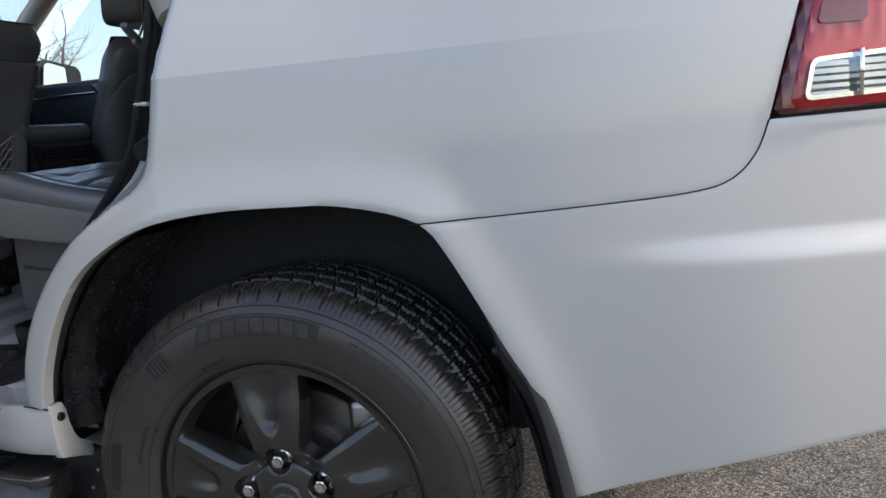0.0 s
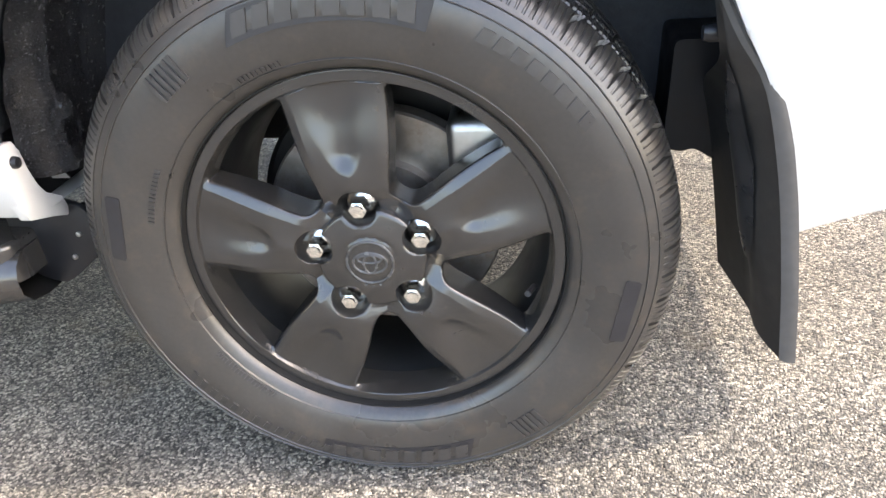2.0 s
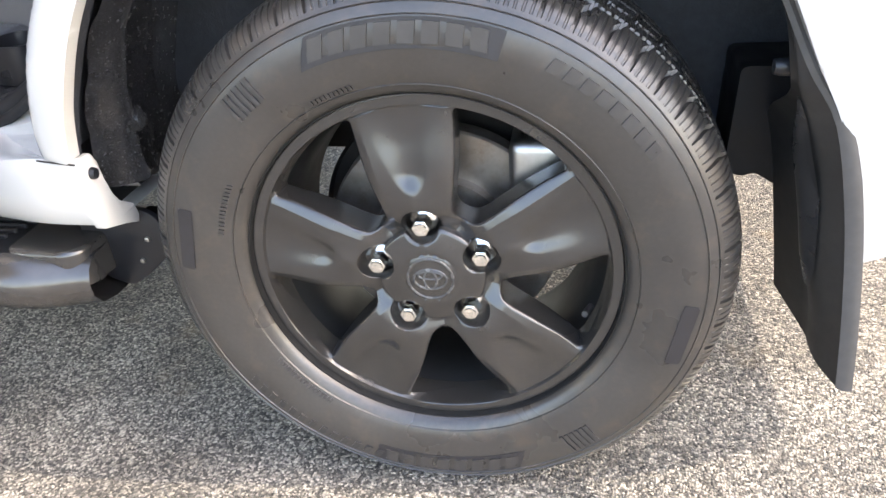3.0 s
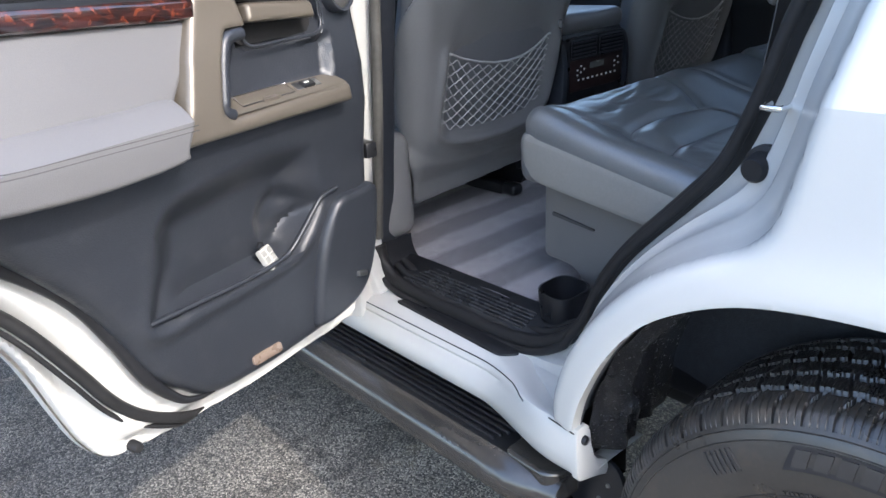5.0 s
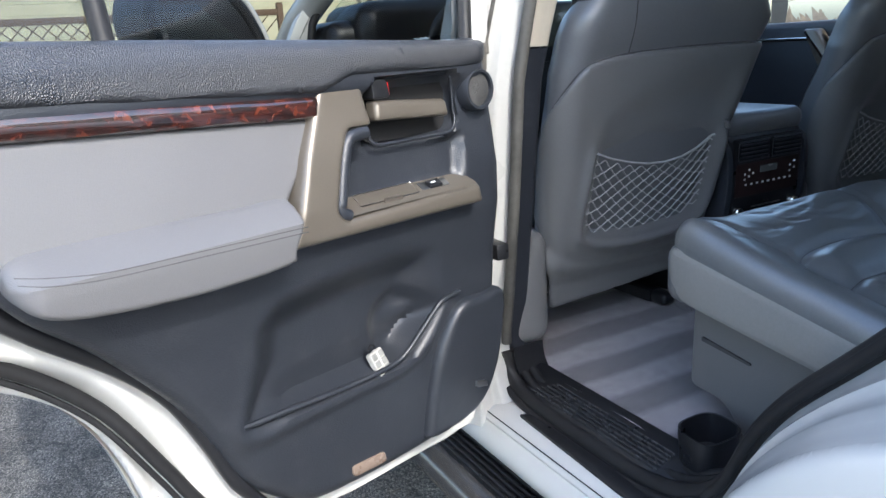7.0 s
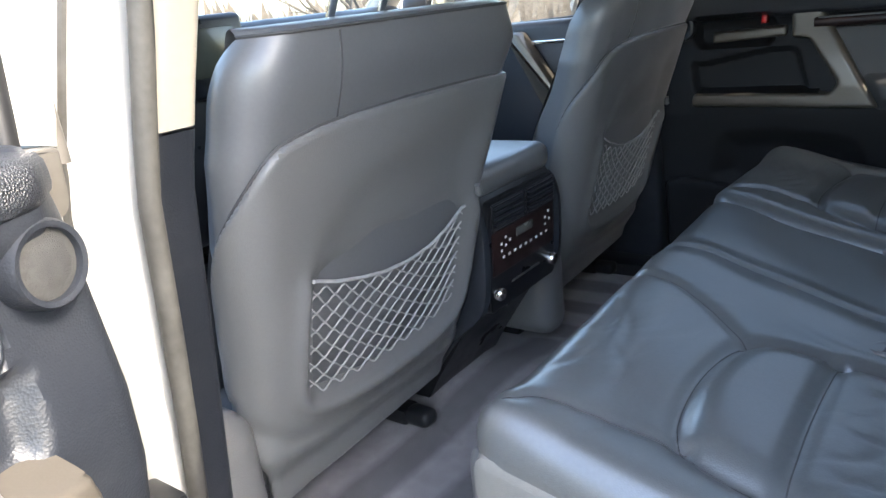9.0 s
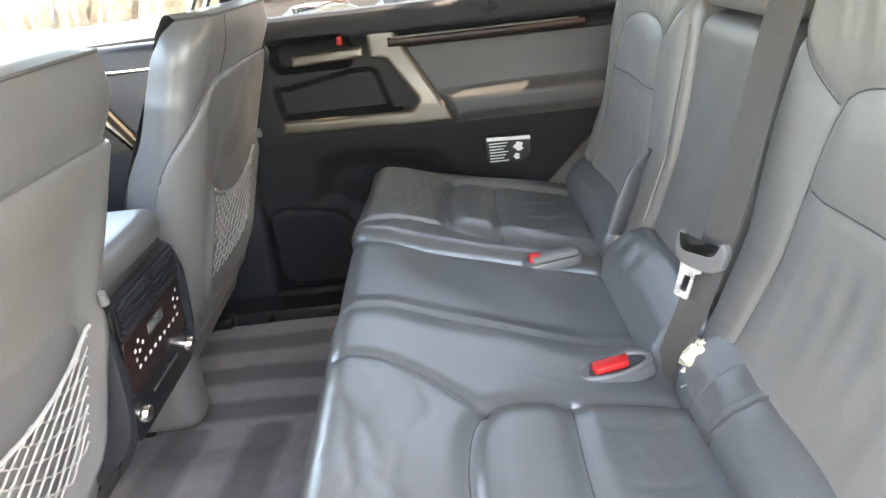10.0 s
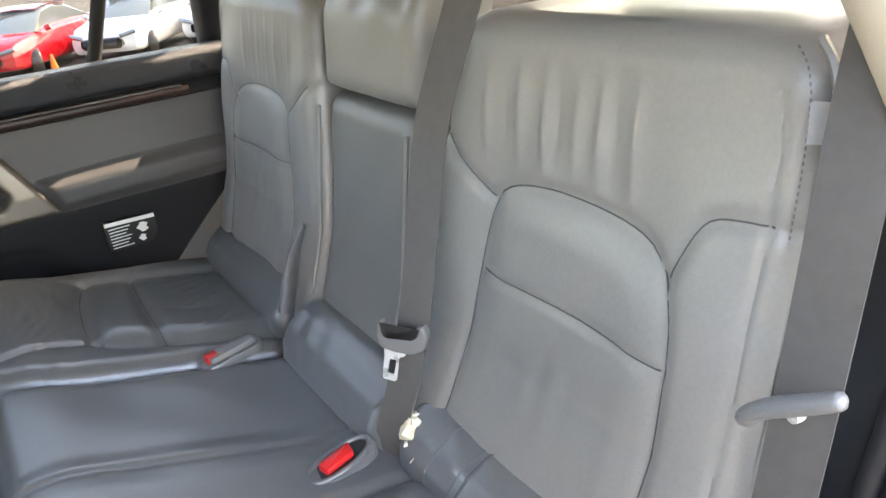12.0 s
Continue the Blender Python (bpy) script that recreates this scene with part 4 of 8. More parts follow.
def marks(a0, count, pitch, r0, r1, gap=0.35, slant=0.0):
    """Raised plain bars, one for each character."""
    out = []
    for k in range(count):
        u = (k - (count - 1) / 2) * pitch
        h = pitch * (1 - gap) / 2
        poly = [(u - h, r0), (u + h, r0), (u + h + slant, r1), (u - h + slant, r1)]
        poly = np.vstack([np.linspace(poly[i], poly[(i + 1) % 4], 5)[:-1] for i in range(4)])
        out.append(prism(poly, around(a0, 0.0), -0.001, 0.0024, mark_rubber))
    return join(out)


for a0 in (-2, 178):
    poly = np.vstack([np.linspace(p, q, 24)[:-1] for p, q in (((-0.115, 0.316), (0.115, 0.316)), ((0.115, 0.316), (0.128, 0.350)), ((0.128, 0.350), (-0.105, 0.350)), ((-0.105, 0.350), (-0.115, 0.316)))])
    part("smooth_band", prism(poly, around(a0, 0.0), -0.002, 0.0010, patch_rubber), wheel)
    part("raised_lettering", marks(a0, 8, 0.027, 0.322, 0.346, 0.3, 0.004), wheel, "raised block marks")
part("raised_lettering", marks(42, 8, 0.021, 0.327, 0.343), wheel)
part("raised_lettering", marks(216, 14, 0.019, 0.328, 0.343, 0.5), wheel)
part("raised_lettering", marks(-38, 6, 0.0085, 0.312, 0.346, 0.45), wheel)
part("raised_lettering", marks(142, 6, 0.0085, 0.312, 0.346, 0.45), wheel)
part("raised_lettering", marks(-68, 14, 0.006, 0.283, 0.290, 0.5), wheel)
part("raised_lettering", marks(-20, 10, 0.006, 0.275, 0.281, 0.5), wheel)
part("raised_lettering", marks(228, 18, 0.006, 0.276, 0.283, 0.4), wheel)
for a0 in (-79, 101):
    poly = rounded([(-0.047, 0.326), (0.047, 0.326), (0.047, 0.346), (-0.047, 0.346)], 0.004)
    part("raised_badge", prism(poly, around(a0, 0.0), -0.002, 0.0014, patch_rubber), wheel)

# spoked face
def spin(u, v):
    a = np.arctan2(u, v) - PHI
    k = np.round(a / (2 * np.pi / 5))
    a0 = a - k * (2 * np.pi / 5)
    r = np.hypot(u, v)
    return r * np.sin(a0), r * np.cos(a0), r       # u, v in the frame of the nearest spoke; v runs out along it


WIN_R0, WIN_R1 = 0.094, 0.2347


def window_half(r):
    """Half angle of the opening between two spokes at the radius r."""
    g = np.interp(r, [0.094, 0.122, 0.2347], [0.160, 0.225, 0.345])
    for end, c in ((WIN_R0, 0.013), (WIN_R1, 0.006)):
        d = np.clip(np.abs(r - end), 0, c)
        g = g - (c - np.sqrt(np.maximum(0, c * c - (c - d) ** 2))) / r
    return g


wr = np.r_[np.linspace(WIN_R0, WIN_R0 + 0.013, 9)[:-1], np.linspace(WIN_R0 + 0.013, WIN_R1 - 0.006, 40), np.linspace(WIN_R1 - 0.006, WIN_R1, 7)[1:]]
wg = window_half(wr)
wa = np.linspace(1, -1, 9)[1:-1]
WINDOW = np.vstack([np.stack([wr * np.sin(wg), wr * np.cos(wg)], 1), np.stack([WIN_R1 * np.sin(wg[-1] * wa), WIN_R1 * np.cos(wg[-1] * wa)], 1),
                    np.stack([-wr * np.sin(wg), wr * np.cos(wg)], 1)[::-1], np.stack([-WIN_R0 * np.sin(wg[0] * wa), WIN_R0 * np.cos(wg[0] * wa)], 1)])


def spoke_height(su, sv, r, edge):
    """Height over the wheel's face: su across the spoke, sv out along it, edge the distance to the opening."""
    base = -0.010 + 0.018 * sstep(0.055, 0.11, r) - 0.012 * sstep(0.14, 0.235, r)
    c = np.interp(sv, [0.06, 0.10, 0.16, 0.235], [0.020, 0.033, 0.044, 0.056])
    a = np.abs(su)
    cv = 0.046 * np.sqrt(np.clip((sv - 0.122) / 0.113, 1e-6, 1))                    # scoop with a rounded tip towards the hub
    scoop = -0.0062 * sstep(1.12, 0.10, a / cv) * (1 - 0.55 * sstep(0.185, 0.235, sv)) * sstep(0.122, 0.150, sv)
    crown = 0.006 * (1 - np.clip(a / c, 0, 1)) * sstep(0.155, 0.115, sv)
    inside = scoop + crown - 0.0015 * (1 - np.clip(a / c, 0, 1) ** 2)
    flank = -0.38 * np.clip(a - c - 0.001, 0, 1)
    fade = sstep(0.2400, 0.2345, r) * sstep(0.066, 0.085, r)
    spoke = np.where(a < c, inside, flank) * fade
    pocket = -0.020 * sstep(0.0275, 0.0200, np.hypot(su, sv - 0.075))
    lip = 0.0022 * sstep(0.2365, 0.2395, r) - 0.0015 * np.exp(-((r - 0.2375) / 0.0011) ** 2) - fillet(r - 0.2545, 0.003)
    return base + spoke + pocket + lip - fillet(-edge, 0.0035)


def rim_mesh():
    step = np.pi / 5
    radii = np.r_[np.linspace(0.03, WIN_R0, 44)[:-1], wr, np.linspace(WIN_R1, 0.2545, 18)[1:]]
    n0, n1 = 44, 8
    t = np.linspace(-1, 1, 2 * n0 + 1)
    t = np.sign(t) * (1 - (1 - np.abs(t)) ** 1.35)
    verts, faces = [], []
    for k in range(5):
        start = len(verts)
        cols = 2 * n0 + 1 + 2 * n1
        opening = []
        for i, r in enumerate(radii):
            h = step - window_half(np.clip(r, WIN_R0, WIN_R1))
            a = np.r_[np.linspace(-step, -h, n1 + 1)[:-1], t * h, np.linspace(h, step, n1 + 1)[1:]]
            su, sv = r * np.sin(a), r * np.cos(a)
            b = np.abs(a) - step
            edge = np.abs(sdf(WINDOW, r * np.sin(b), r * np.cos(b)))
            w = spoke_height(su, sv, np.full(len(a), r), edge)
            A = a + PHI + k * 2 * step
            verts += list(np.stack([r * np.sin(A), -0.932 - w, HUB_Z + r * np.cos(A)], 1))
            opening.append(WIN_R0 - 1e-6 <= r <= WIN_R1 + 1e-6)
        for i in range(len(radii) - 1):
            hole = opening[i] and opening[i + 1]
            for j in range(cols - 1):
                if hole and (j < n1 or j >= cols - 1 - n1):
                    continue
                p = start + i * cols + j
                faces.append((p, p + 1, p + cols + 1, p + cols))
        # walls of the openings
        i0, i1 = opening.index(True), len(radii) - 1 - opening[::-1].index(True)
        for side in (0, 1):
            js = list(range(0, n1 + 1)) if side == 0 else list(range(cols - 1, cols - 2 - n1, -1))
            line = [(i0, j) for j in js[:-1]] + [(i, js[-1]) for i in range(i0, i1 + 1)] + [(i1, j) for j in js[:-1][::-1]]
            down = []
            for i, j in line:
                p = np.array(verts[start + i * cols + j])
                down.append(len(verts))
                verts.append((p[0] * 0.992, -0.885, HUB_Z + (p[2] - HUB_Z) * 0.992))
            for q in range(len(line) - 1):
                a0, a1 = start + line[q][0] * cols + line[q][1], start + line[q + 1][0] * cols + line[q + 1][1]
                f = (a0, a1, down[q + 1], down[q])
                faces.append(f if side else tuple(reversed(f)))
    return finish("rim", verts, faces, rim_paint, 24)


def on_wheel(u, v, w):
    return u, -0.932 - w, HUB_Z + v


part("rim", rim_mesh(), wheel, "satin black alloy spokes")
cap = part("hub_cap", panel(lambda u, v: np.maximum(np.hypot(u, v) - 0.0735, 0.0225 - np.hypot(spin(u, v)[0], spin(u, v)[1] - 0.075)), on_wheel, rim_paint, -0.08, 0.08, -0.08, 0.08, 0.0025,
     lambda u, v, s: 0.014 - 0.010 * (np.hypot(u, v) / 0.0735) ** 2 - fillet(s, 0.003) - 0.0022 * np.exp(-((np.hypot(u, v) - 0.0365) / 0.0016) ** 2), lip=0.02), wheel, "black centre cap with an oval emblem")
ang = np.linspace(0, 2 * np.pi, 60)
emblem_mat = material("worn_black_emblem", (0.05, 0.05, 0.05), 0.25, var=0.1, scale=60, spec=0.8)
for ru, rv, cv in ((0.031, 0.031, 0.0), (0.0225, 0.0155, 0.0), (0.0085, 0.0145, -0.001), (0.016, 0.006, 0.006)):
    part("emblem_ring", tube(np.stack([ru * np.cos(ang), np.full(60, -0.9455 + 0.0012 * (ru > 0.03)), HUB_Z + cv + rv * np.sin(ang)], 1), 0.0018, emblem_mat, 8, closed=True), wheel)


def lug_nut(cx, cz):
    hexr = 0.0118
    a = np.linspace(0, 2 * np.pi, 24, endpoint=False)
    hx = hexr * 0.93 / np.cos((a % (np.pi / 3)) - np.pi / 6)
    rows = [np.stack([cx + r * np.cos(a) if np.isscalar(r) else cx + r * np.cos(a), np.full(24, -0.932 - w), HUB_Z + cz + (r * np.sin(a))], 1)
            for r, w in ((0.019 + 0 * a, -0.022), (0.019 + 0 * a, -0.016), (0.0155 + 0 * a, -0.014), (hx, -0.012), (hx, 0.006), (hx * 0.93, 0.0085), (0.0085 + 0 * a, 0.0095), (0.008 + 0 * a, 0.0125), (0.0001 + 0 * a, 0.013))]
    return loft(rows, chrome, closed_u=True, smooth=30)


for k in range(5):
    a = PHI + k * 2 * math.pi / 5
    part("lug_nut", lug_nut(0.075 * math.sin(a), 0.075 * math.cos(a)), wheel, "polished chrome lug nut")
part("valve_stem", tube([(0.212, -0.915, 0.332), (0.207, -0.935, 0.338), (0.204, -0.948, 0.342)], 0.0042, black_plastic, 10), wheel)
part("brake_disc", lathe([(0.06, -0.80), (0.165, -0.80), (0.168, -0.803), (0.168, -0.83), (0.165, -0.833), (0.10, -0.833), (0.098, -0.85), (0.06, -0.85), (0.05, -0.86), (0.0, -0.86)], (0, 0, HUB_Z), brake_iron, 64), wheel, "rust-tinted steel brake disc")
part("brake_caliper", box(0.10, 0.185, -0.865, -0.77, 0.44, 0.55, steel, 0.016, 3), wheel)
part("dust_shield", lathe([(0.07, -0.775), (0.185, -0.775), (0.19, -0.785)], (0, 0, HUB_Z), wheel_shade, 40, start=radians(20), sweep=radians(150)), wheel)

# ---------- open rear door ----------
DA = radians(17)
DH = np.array((-1.035, -0.909, 0.0))
DU, DN = np.array((math.sin(DA), -math.cos(DA), 0)), np.array((math.cos(DA), math.sin(DA), 0))


def on_door(u, v, w):
    return DH[0] + DU[0] * u + DN[0] * w, DH[1] + DU[1] * u + DN[1] * w, v + 0 * u


def trim_base(v):
    return np.interp(v, [0.5, 0.62, 0.8, 0.95, 1.05, 1.12, 1.22, 1.3, 1.4], [-0.05, -0.042, -0.022, 0.0, 0.022, 0.024, 0.010, 0.0, 0.0])


TRIM = catmull([(0.012, 1.34), (-0.005, 1.28), (-0.006, 1.20), (-0.006, 1.05), (-0.016, 0.87), (-0.016, 0.74), (0.012, 0.64), (0.07, 0.598), (0.17, 0.589), (0.32, 0.590), (0.44, 0.604), (0.50, 0.645), (0.557, 0.705),
                (0.597, 0.79), (0.642, 0.876), (0.735, 0.99), (0.818, 1.073), (0.845, 1.15), (0.862, 1.26), (0.858, 1.34), (0.83, 1.366), (0.64, 1.362), (0.36, 1.350), (0.06, 1.334)], 5)
POCKET = catmull([(0.55, 0.80), (0.535, 0.90), (0.525, 0.955), (0.485, 0.995), (0.40, 1.008), (0.30, 1.016), (0.20, 1.008), (0.165, 0.99), (0.145, 0.93), (0.13, 0.88), (0.176, 0.835), (0.226, 0.80), (0.34, 0.795), (0.45, 0.795)], 5)


def door_trim(u, v, s):
    w = trim_base(v)
    w += 0.030 * np.exp(-((v - 1.305) / 0.042) ** 4) * sstep(0.0, 0.06, u)             # padded sill
    p = sdf(POCKET, u, v)
    sharp = (1 - sstep(0.84, 0.90, v)) * sstep(0.53, 0.43, u)
    w -= 0.050 * (sstep(0.006, -0.08, p) * (1 - sharp) + sstep(0.004, -0.018, p) * sharp)
    w += 0.008 * np.exp(-((p - 0.012) / 0.014) ** 2) * sstep(0.86, 0.80, v)              # pocket lip
    w += -0.016 * sstep(0.014, -0.022, np.hypot(u - 0.215, v - 0.865) - 0.055)  # bottle well
    cup = box_sdf(0.20, 1.238, 0.100, 0.052, 0.03, u, v)
    w -= 0.035 * sstep(0.002, -0.006, cup)                                              # hollow behind the pull
    bay = sdf(BAY, u, v)
    w -= 0.020 * sstep(0.004, -0.015, bay)
    return w - fillet(s, 0.03)


BAY = rounded([(0.30, 1.215), (0.36, 1.212), (0.395, 1.11), (0.39, 1.10), (0.10, 1.105), (0.085, 1.19), (0.12, 1.185)], 0.02)
rear_door = part("rear_door", panel(lambda u, v: sdf(TRIM, u, v), on_door, dark_plastic, -0.04, 0.9, 0.58, 1.40, 0.0075, door_trim, lip=0.03, flip=True), car,
                 "open rear door with dark plastic trim, grey armrest and burl strip")
part("lever_hollow", panel(lambda u, v: box_sdf(0.20, 1.238, 0.0965, 0.0485, 0.0275, u, v), on_door, seal_rubber, 0.09, 0.31, 1.18, 1.30, 0.004, lambda u, v, s: -0.012 + 0 * u, flip=True), rear_door, "black hollow behind the release lever")
hollow_rim = rounded([(0.102, 1.188), (0.298, 1.188), (0.298, 1.288), (0.102, 1.288)], 0.028)
part("hollow_rim", tube(np.stack(on_door(hollow_rim[:, 0], hollow_rim[:, 1], trim_base(hollow_rim[:, 1]) - 0.0005 + 0.008 * sstep(1.255, 1.285, hollow_rim[:, 1])), 1), 0.0032, dark_plastic, 8, closed=True), rear_door)
# padded top, grained
PAD = np.vstack([[(0.012, 1.336), (0.008, 1.30)], [(0.10, 1.292), (0.27, 1.296), (0.33, 1.297), (0.39, 1.275)], [(0.60, 1.287), (0.862, 1.300)], [(0.862, 1.335), (0.83, 1.366), (0.64, 1.362), (0.36, 1.350), (0.06, 1.336)]])
part("padded_sill", panel(lambda u, v: sdf(rounded(PAD, 0.012), u, v), on_door, pad_vinyl, -0.01, 0.88, 1.25, 1.38, 0.006,
     lambda u, v, s: door_trim(u, v, -1 + 0 * u) + 0.006 - fillet(s, 0.012), lip=0.05, flip=True), rear_door, "grained dark padded window sill")
WOOD = [(0.394, 1.273), (0.400, 1.244), (0.862, 1.266), (0.866, 1.299)]
part("wood_strip", panel(lambda u, v: sdf(rounded(WOOD, 0.004), u, v), on_door, burl, 0.36, 0.88, 1.23, 1.31, 0.006,
     lambda u, v, s: trim_base(v) + 0.020 + 0.010 * np.cos((v - 1.270 - 0.055 * (u - 0.6)) / 0.019 * 1.2) - fillet(s, 0.004), lip=0.02, flip=True), rear_door, "glossy red-brown burl wood strip")
INSERT = [(0.385, 1.243), (0.856, 1.266), (0.840, 1.16), (0.818, 1.10), (0.79, 1.07), (0.49, 1.07), (0.47, 1.13)]
part("fabric_insert", panel(lambda u, v: sdf(rounded(INSERT, 0.008), u, v), on_door, grey_vinyl, 0.37, 0.88, 1.05, 1.28, 0.004,
     lambda u, v, s: trim_base(v) + 0.015 - fillet(s, 0.008), lip=0.03, flip=True), rear_door, "light grey vinyl insert")
ARM = catmull([(0.826, 1.135), (0.79, 1.151), (0.72, 1.151), (0.646, 1.149), (0.55, 1.146), (0.470, 1.143), (0.486, 1.078), (0.497, 1.06), (0.61, 1.055), (0.72, 1.062), (0.79, 1.074), (0.822, 1.096)], 5)
ARM_SEAM = [(0.82, 1.124), (0.745, 1.113), (0.63, 1.109), (0.47, 1.105)]


def arm_height(u, v, s):
    k = np.clip((1.149 - v) / 0.034, 0, 1)
    ledge = np.where(k < 0.9, k, 0.9 + 0.1 * np.sin(np.clip((k - 0.9) / 0.1, 0, 1) * math.pi / 2))
    w = trim_base(np.minimum(v, 1.12)) + 0.008 + 0.050 * ledge * sstep(0.86, 0.80, u) - 0.12 * np.clip(1.10 - v, 0, 1)
    return w - fillet(s, 0.008)


part("armrest", panel(lambda u, v: sdf(ARM, u, v), on_door, grey_vinyl, 0.43, 0.84, 1.04, 1.16, 0.0034, arm_height, lip=0.07, flip=True), rear_door, "stitched light grey armrest")
for o in (-0.0035, 0.0035):
    q = resample(catmull([(a, b + o) for a, b in ARM_SEAM], 5, False), 60)
    h = arm_height(q[:, 0], q[:, 1], np.full(60, -0.02))
    part("arm_stitching", tube(np.stack(on_door(q[:, 0], q[:, 1], h - 0.0002), 1), 0.0008, seam_dark, 5), rear_door)
HANDLE = [(0.388, 1.292), (0.312, 1.296), (0.306, 1.222), (0.352, 1.222), (0.376, 1.18), (0.398, 1.112), (0.384, 1.095), (0.096, 1.100), (0.088, 1.066), (0.482, 1.072), (0.437, 1.195)]
part("pull_handle", panel(lambda u, v: sdf(rounded(HANDLE, 0.008), u, v), on_door, bronze, 0.07, 0.5, 1.05, 1.31, 0.0045,
     lambda u, v, s: trim_base(v) + 0.036 - 0.012 * sstep(1.16, 1.30, v) - fillet(s, 0.010), lip=0.045, flip=True), rear_door, "champagne bronze grab handle")
PULL = [(0.288, 1.257), (0.135, 1.246), (0.132, 1.218), (0.290, 1.226)]
part("release_lever", panel(lambda u, v: sdf(rounded(PULL, 0.006), u, v), on_door, bronze, 0.12, 0.31, 1.2, 1.27, 0.004,
     lambda u, v, s: trim_base(v) + 0.020 - fillet(s, 0.008), lip=0.014, flip=True), rear_door, "bronze door release lever")
LOCK = [(0.292, 1.288), (0.262, 1.287), (0.256, 1.260), (0.290, 1.258)]
part("lock_knob", prism(rounded(LOCK, 0.005), on_door, 0.0, 0.026, black_plastic, 0.002, flip=True), rear_door)
part("lock_flag", prism(rounded([(0.258, 1.283), (0.253, 1.282), (0.251, 1.262), (0.257, 1.262)], 0.001), on_door, 0.0, 0.020, red_plastic, 0.002, flip=True), rear_door, "red lock flag")
bay_rim = resample(catmull([(0.318, 1.214), (0.350, 1.210), (0.366, 1.185), (0.386, 1.125), (0.388, 1.108), (0.374, 1.100)], 5, False), 40)
part("bay_rim", tube(np.stack(on_door(bay_rim[:, 0], bay_rim[:, 1], trim_base(bay_rim[:, 1]) + 0.024), 1), 0.010, dark_plastic, 10), rear_door, "dark rim inside the grab handle")
tray = part("switch_tray", loft([[on_door(np.array(u), np.array(1.099), np.array(0.052)) for u in np.linspace(0.098, 0.382, 20)],
     [on_door(np.array(u), np.array(1.103), np.array(0.046)) for u in np.linspace(0.098, 0.384, 20)],
     [on_door(np.array(u), np.array(1.118), np.array(0.0)) for u in np.linspace(0.094, 0.388, 20)],
     [on_door(np.array(u), np.array(1.124), np.array(-0.012)) for u in np.linspace(0.094, 0.388, 20)]], bronze), rear_door, "bronze switch tray")


def on_tray(u, v, w):
    """u along the door, v in from the edge of the tray, w above it."""
    return on_door(u, 1.102 + 0.33 * v + 0.95 * w, 0.046 - 0.95 * v + 0.33 * w)


part("ashtray_lid", prism(rounded([(0.225, 0.006), (0.345, 0.006), (0.335, 0.040), (0.215, 0.040)], 0.004), on_tray, 0.0, 0.003, bronze, 0.001), rear_door)
part("lid_outline", tube([on_tray(a, b, 0.0028) for a, b in ((0.225, 0.006), (0.345, 0.006), (0.335, 0.040), (0.215, 0.040))], 0.0009, chrome, 5, closed=True), rear_door)
part("ashtray_lip", prism(rounded([(0.262, 0.002), (0.302, 0.002), (0.296, 0.012), (0.268, 0.012)], 0.003), on_tray, 0.0, 0.006, bronze, 0.002), rear_door)
part("switch_bezel", prism(rounded([(0.150, 0.010), (0.212, 0.010), (0.205, 0.034), (0.143, 0.034)], 0.003), on_tray, 0.0, 0.002, steel, 0.001), rear_door)
part("window_switch", prism(rounded([(0.166, 0.010), (0.197, 0.010), (0.192, 0.030), (0.161, 0.030)], 0.003), on_tray, 0.0, 0.006, black_plastic, 0.002), rear_door, "black window switch")
part("switch_mark", prism([(0.176, 0.018), (0.187, 0.018), (0.186, 0.022), (0.175, 0.022)], on_tray, 0.006, 0.0066, white_label), rear_door)
# tweeter
def door_lathe(profile, u, v, mat, n=40):
    ang = np.linspace(0, 2 * np.pi, n, endpoint=False)
    return loft([np.stack(on_door(u + r * np.cos(ang), v + r * np.sin(ang), np.full(n, float(w))), 1) for r, w in profile], mat, closed_u=True, flip=True)


part("tweeter_ring", door_lathe([(0.037, 0.008), (0.036, 0.026), (0.0335, 0.032), (0.029, 0.031), (0.0285, 0.022)], 0.055, 1.254, dark_plastic), rear_door)
grille_mat = material("fine_speaker_mesh", (0.085, 0.083, 0.08), 0.5, var=0.3, scale=300, bump=1.0, bump_scale=1200, bump_kind="voronoi", bump_dist=0.002)
part("tweeter_grille", door_lathe([(0.029, 0.024), (0.019, 0.029), (0.0001, 0.031)], 0.055, 1.254, grille_mat), rear_door, "round mesh tweeter")
SPEAKER = catmull([(-0.018, 0.862), (0.04, 0.872), (0.095, 0.872), (0.125, 0.85), (0.155, 0.79), (0.172, 0.72), (0.182, 0.64), (0.17, 0.612), (0.07, 0.617), (0.012, 0.655), (-0.018, 0.74)], 5)
part("speaker_cover", panel(lambda u, v: sdf(SPEAKER, u, v), on_door, dark_plastic, -0.03, 0.2, 0.6, 0.89, 0.006,
     lambda u, v, s: trim_base(v) + 0.020 - fillet(s, 0.014), lip=0.03, flip=True), rear_door, "dark speaker cover")
part("speaker_badge", prism(rounded([(0.035, 0.675), (0.062, 0.682), (0.062, 0.694), (0.035, 0.687)], 0.002), on_door, -0.02, -0.0065, steel, 0.001, flip=True), rear_door)
lip_path = resample(catmull([(0.555, 0.809), (0.478, 0.806), (0.382, 0.800), (0.30, 0.799), (0.244, 0.806), (0.205, 0.835), (0.17, 0.868), (0.144, 0.888), (0.10, 0.893)], 5, False), 60)
part("pocket_lip", tube(np.stack(on_door(lip_path[:, 0], lip_path[:, 1], trim_base(lip_path[:, 1]) + 0.003 - 0.004 * sstep(0.5, 0.6, lip_path[:, 0])), 1), 0.0045, dark_plastic, 8), rear_door)
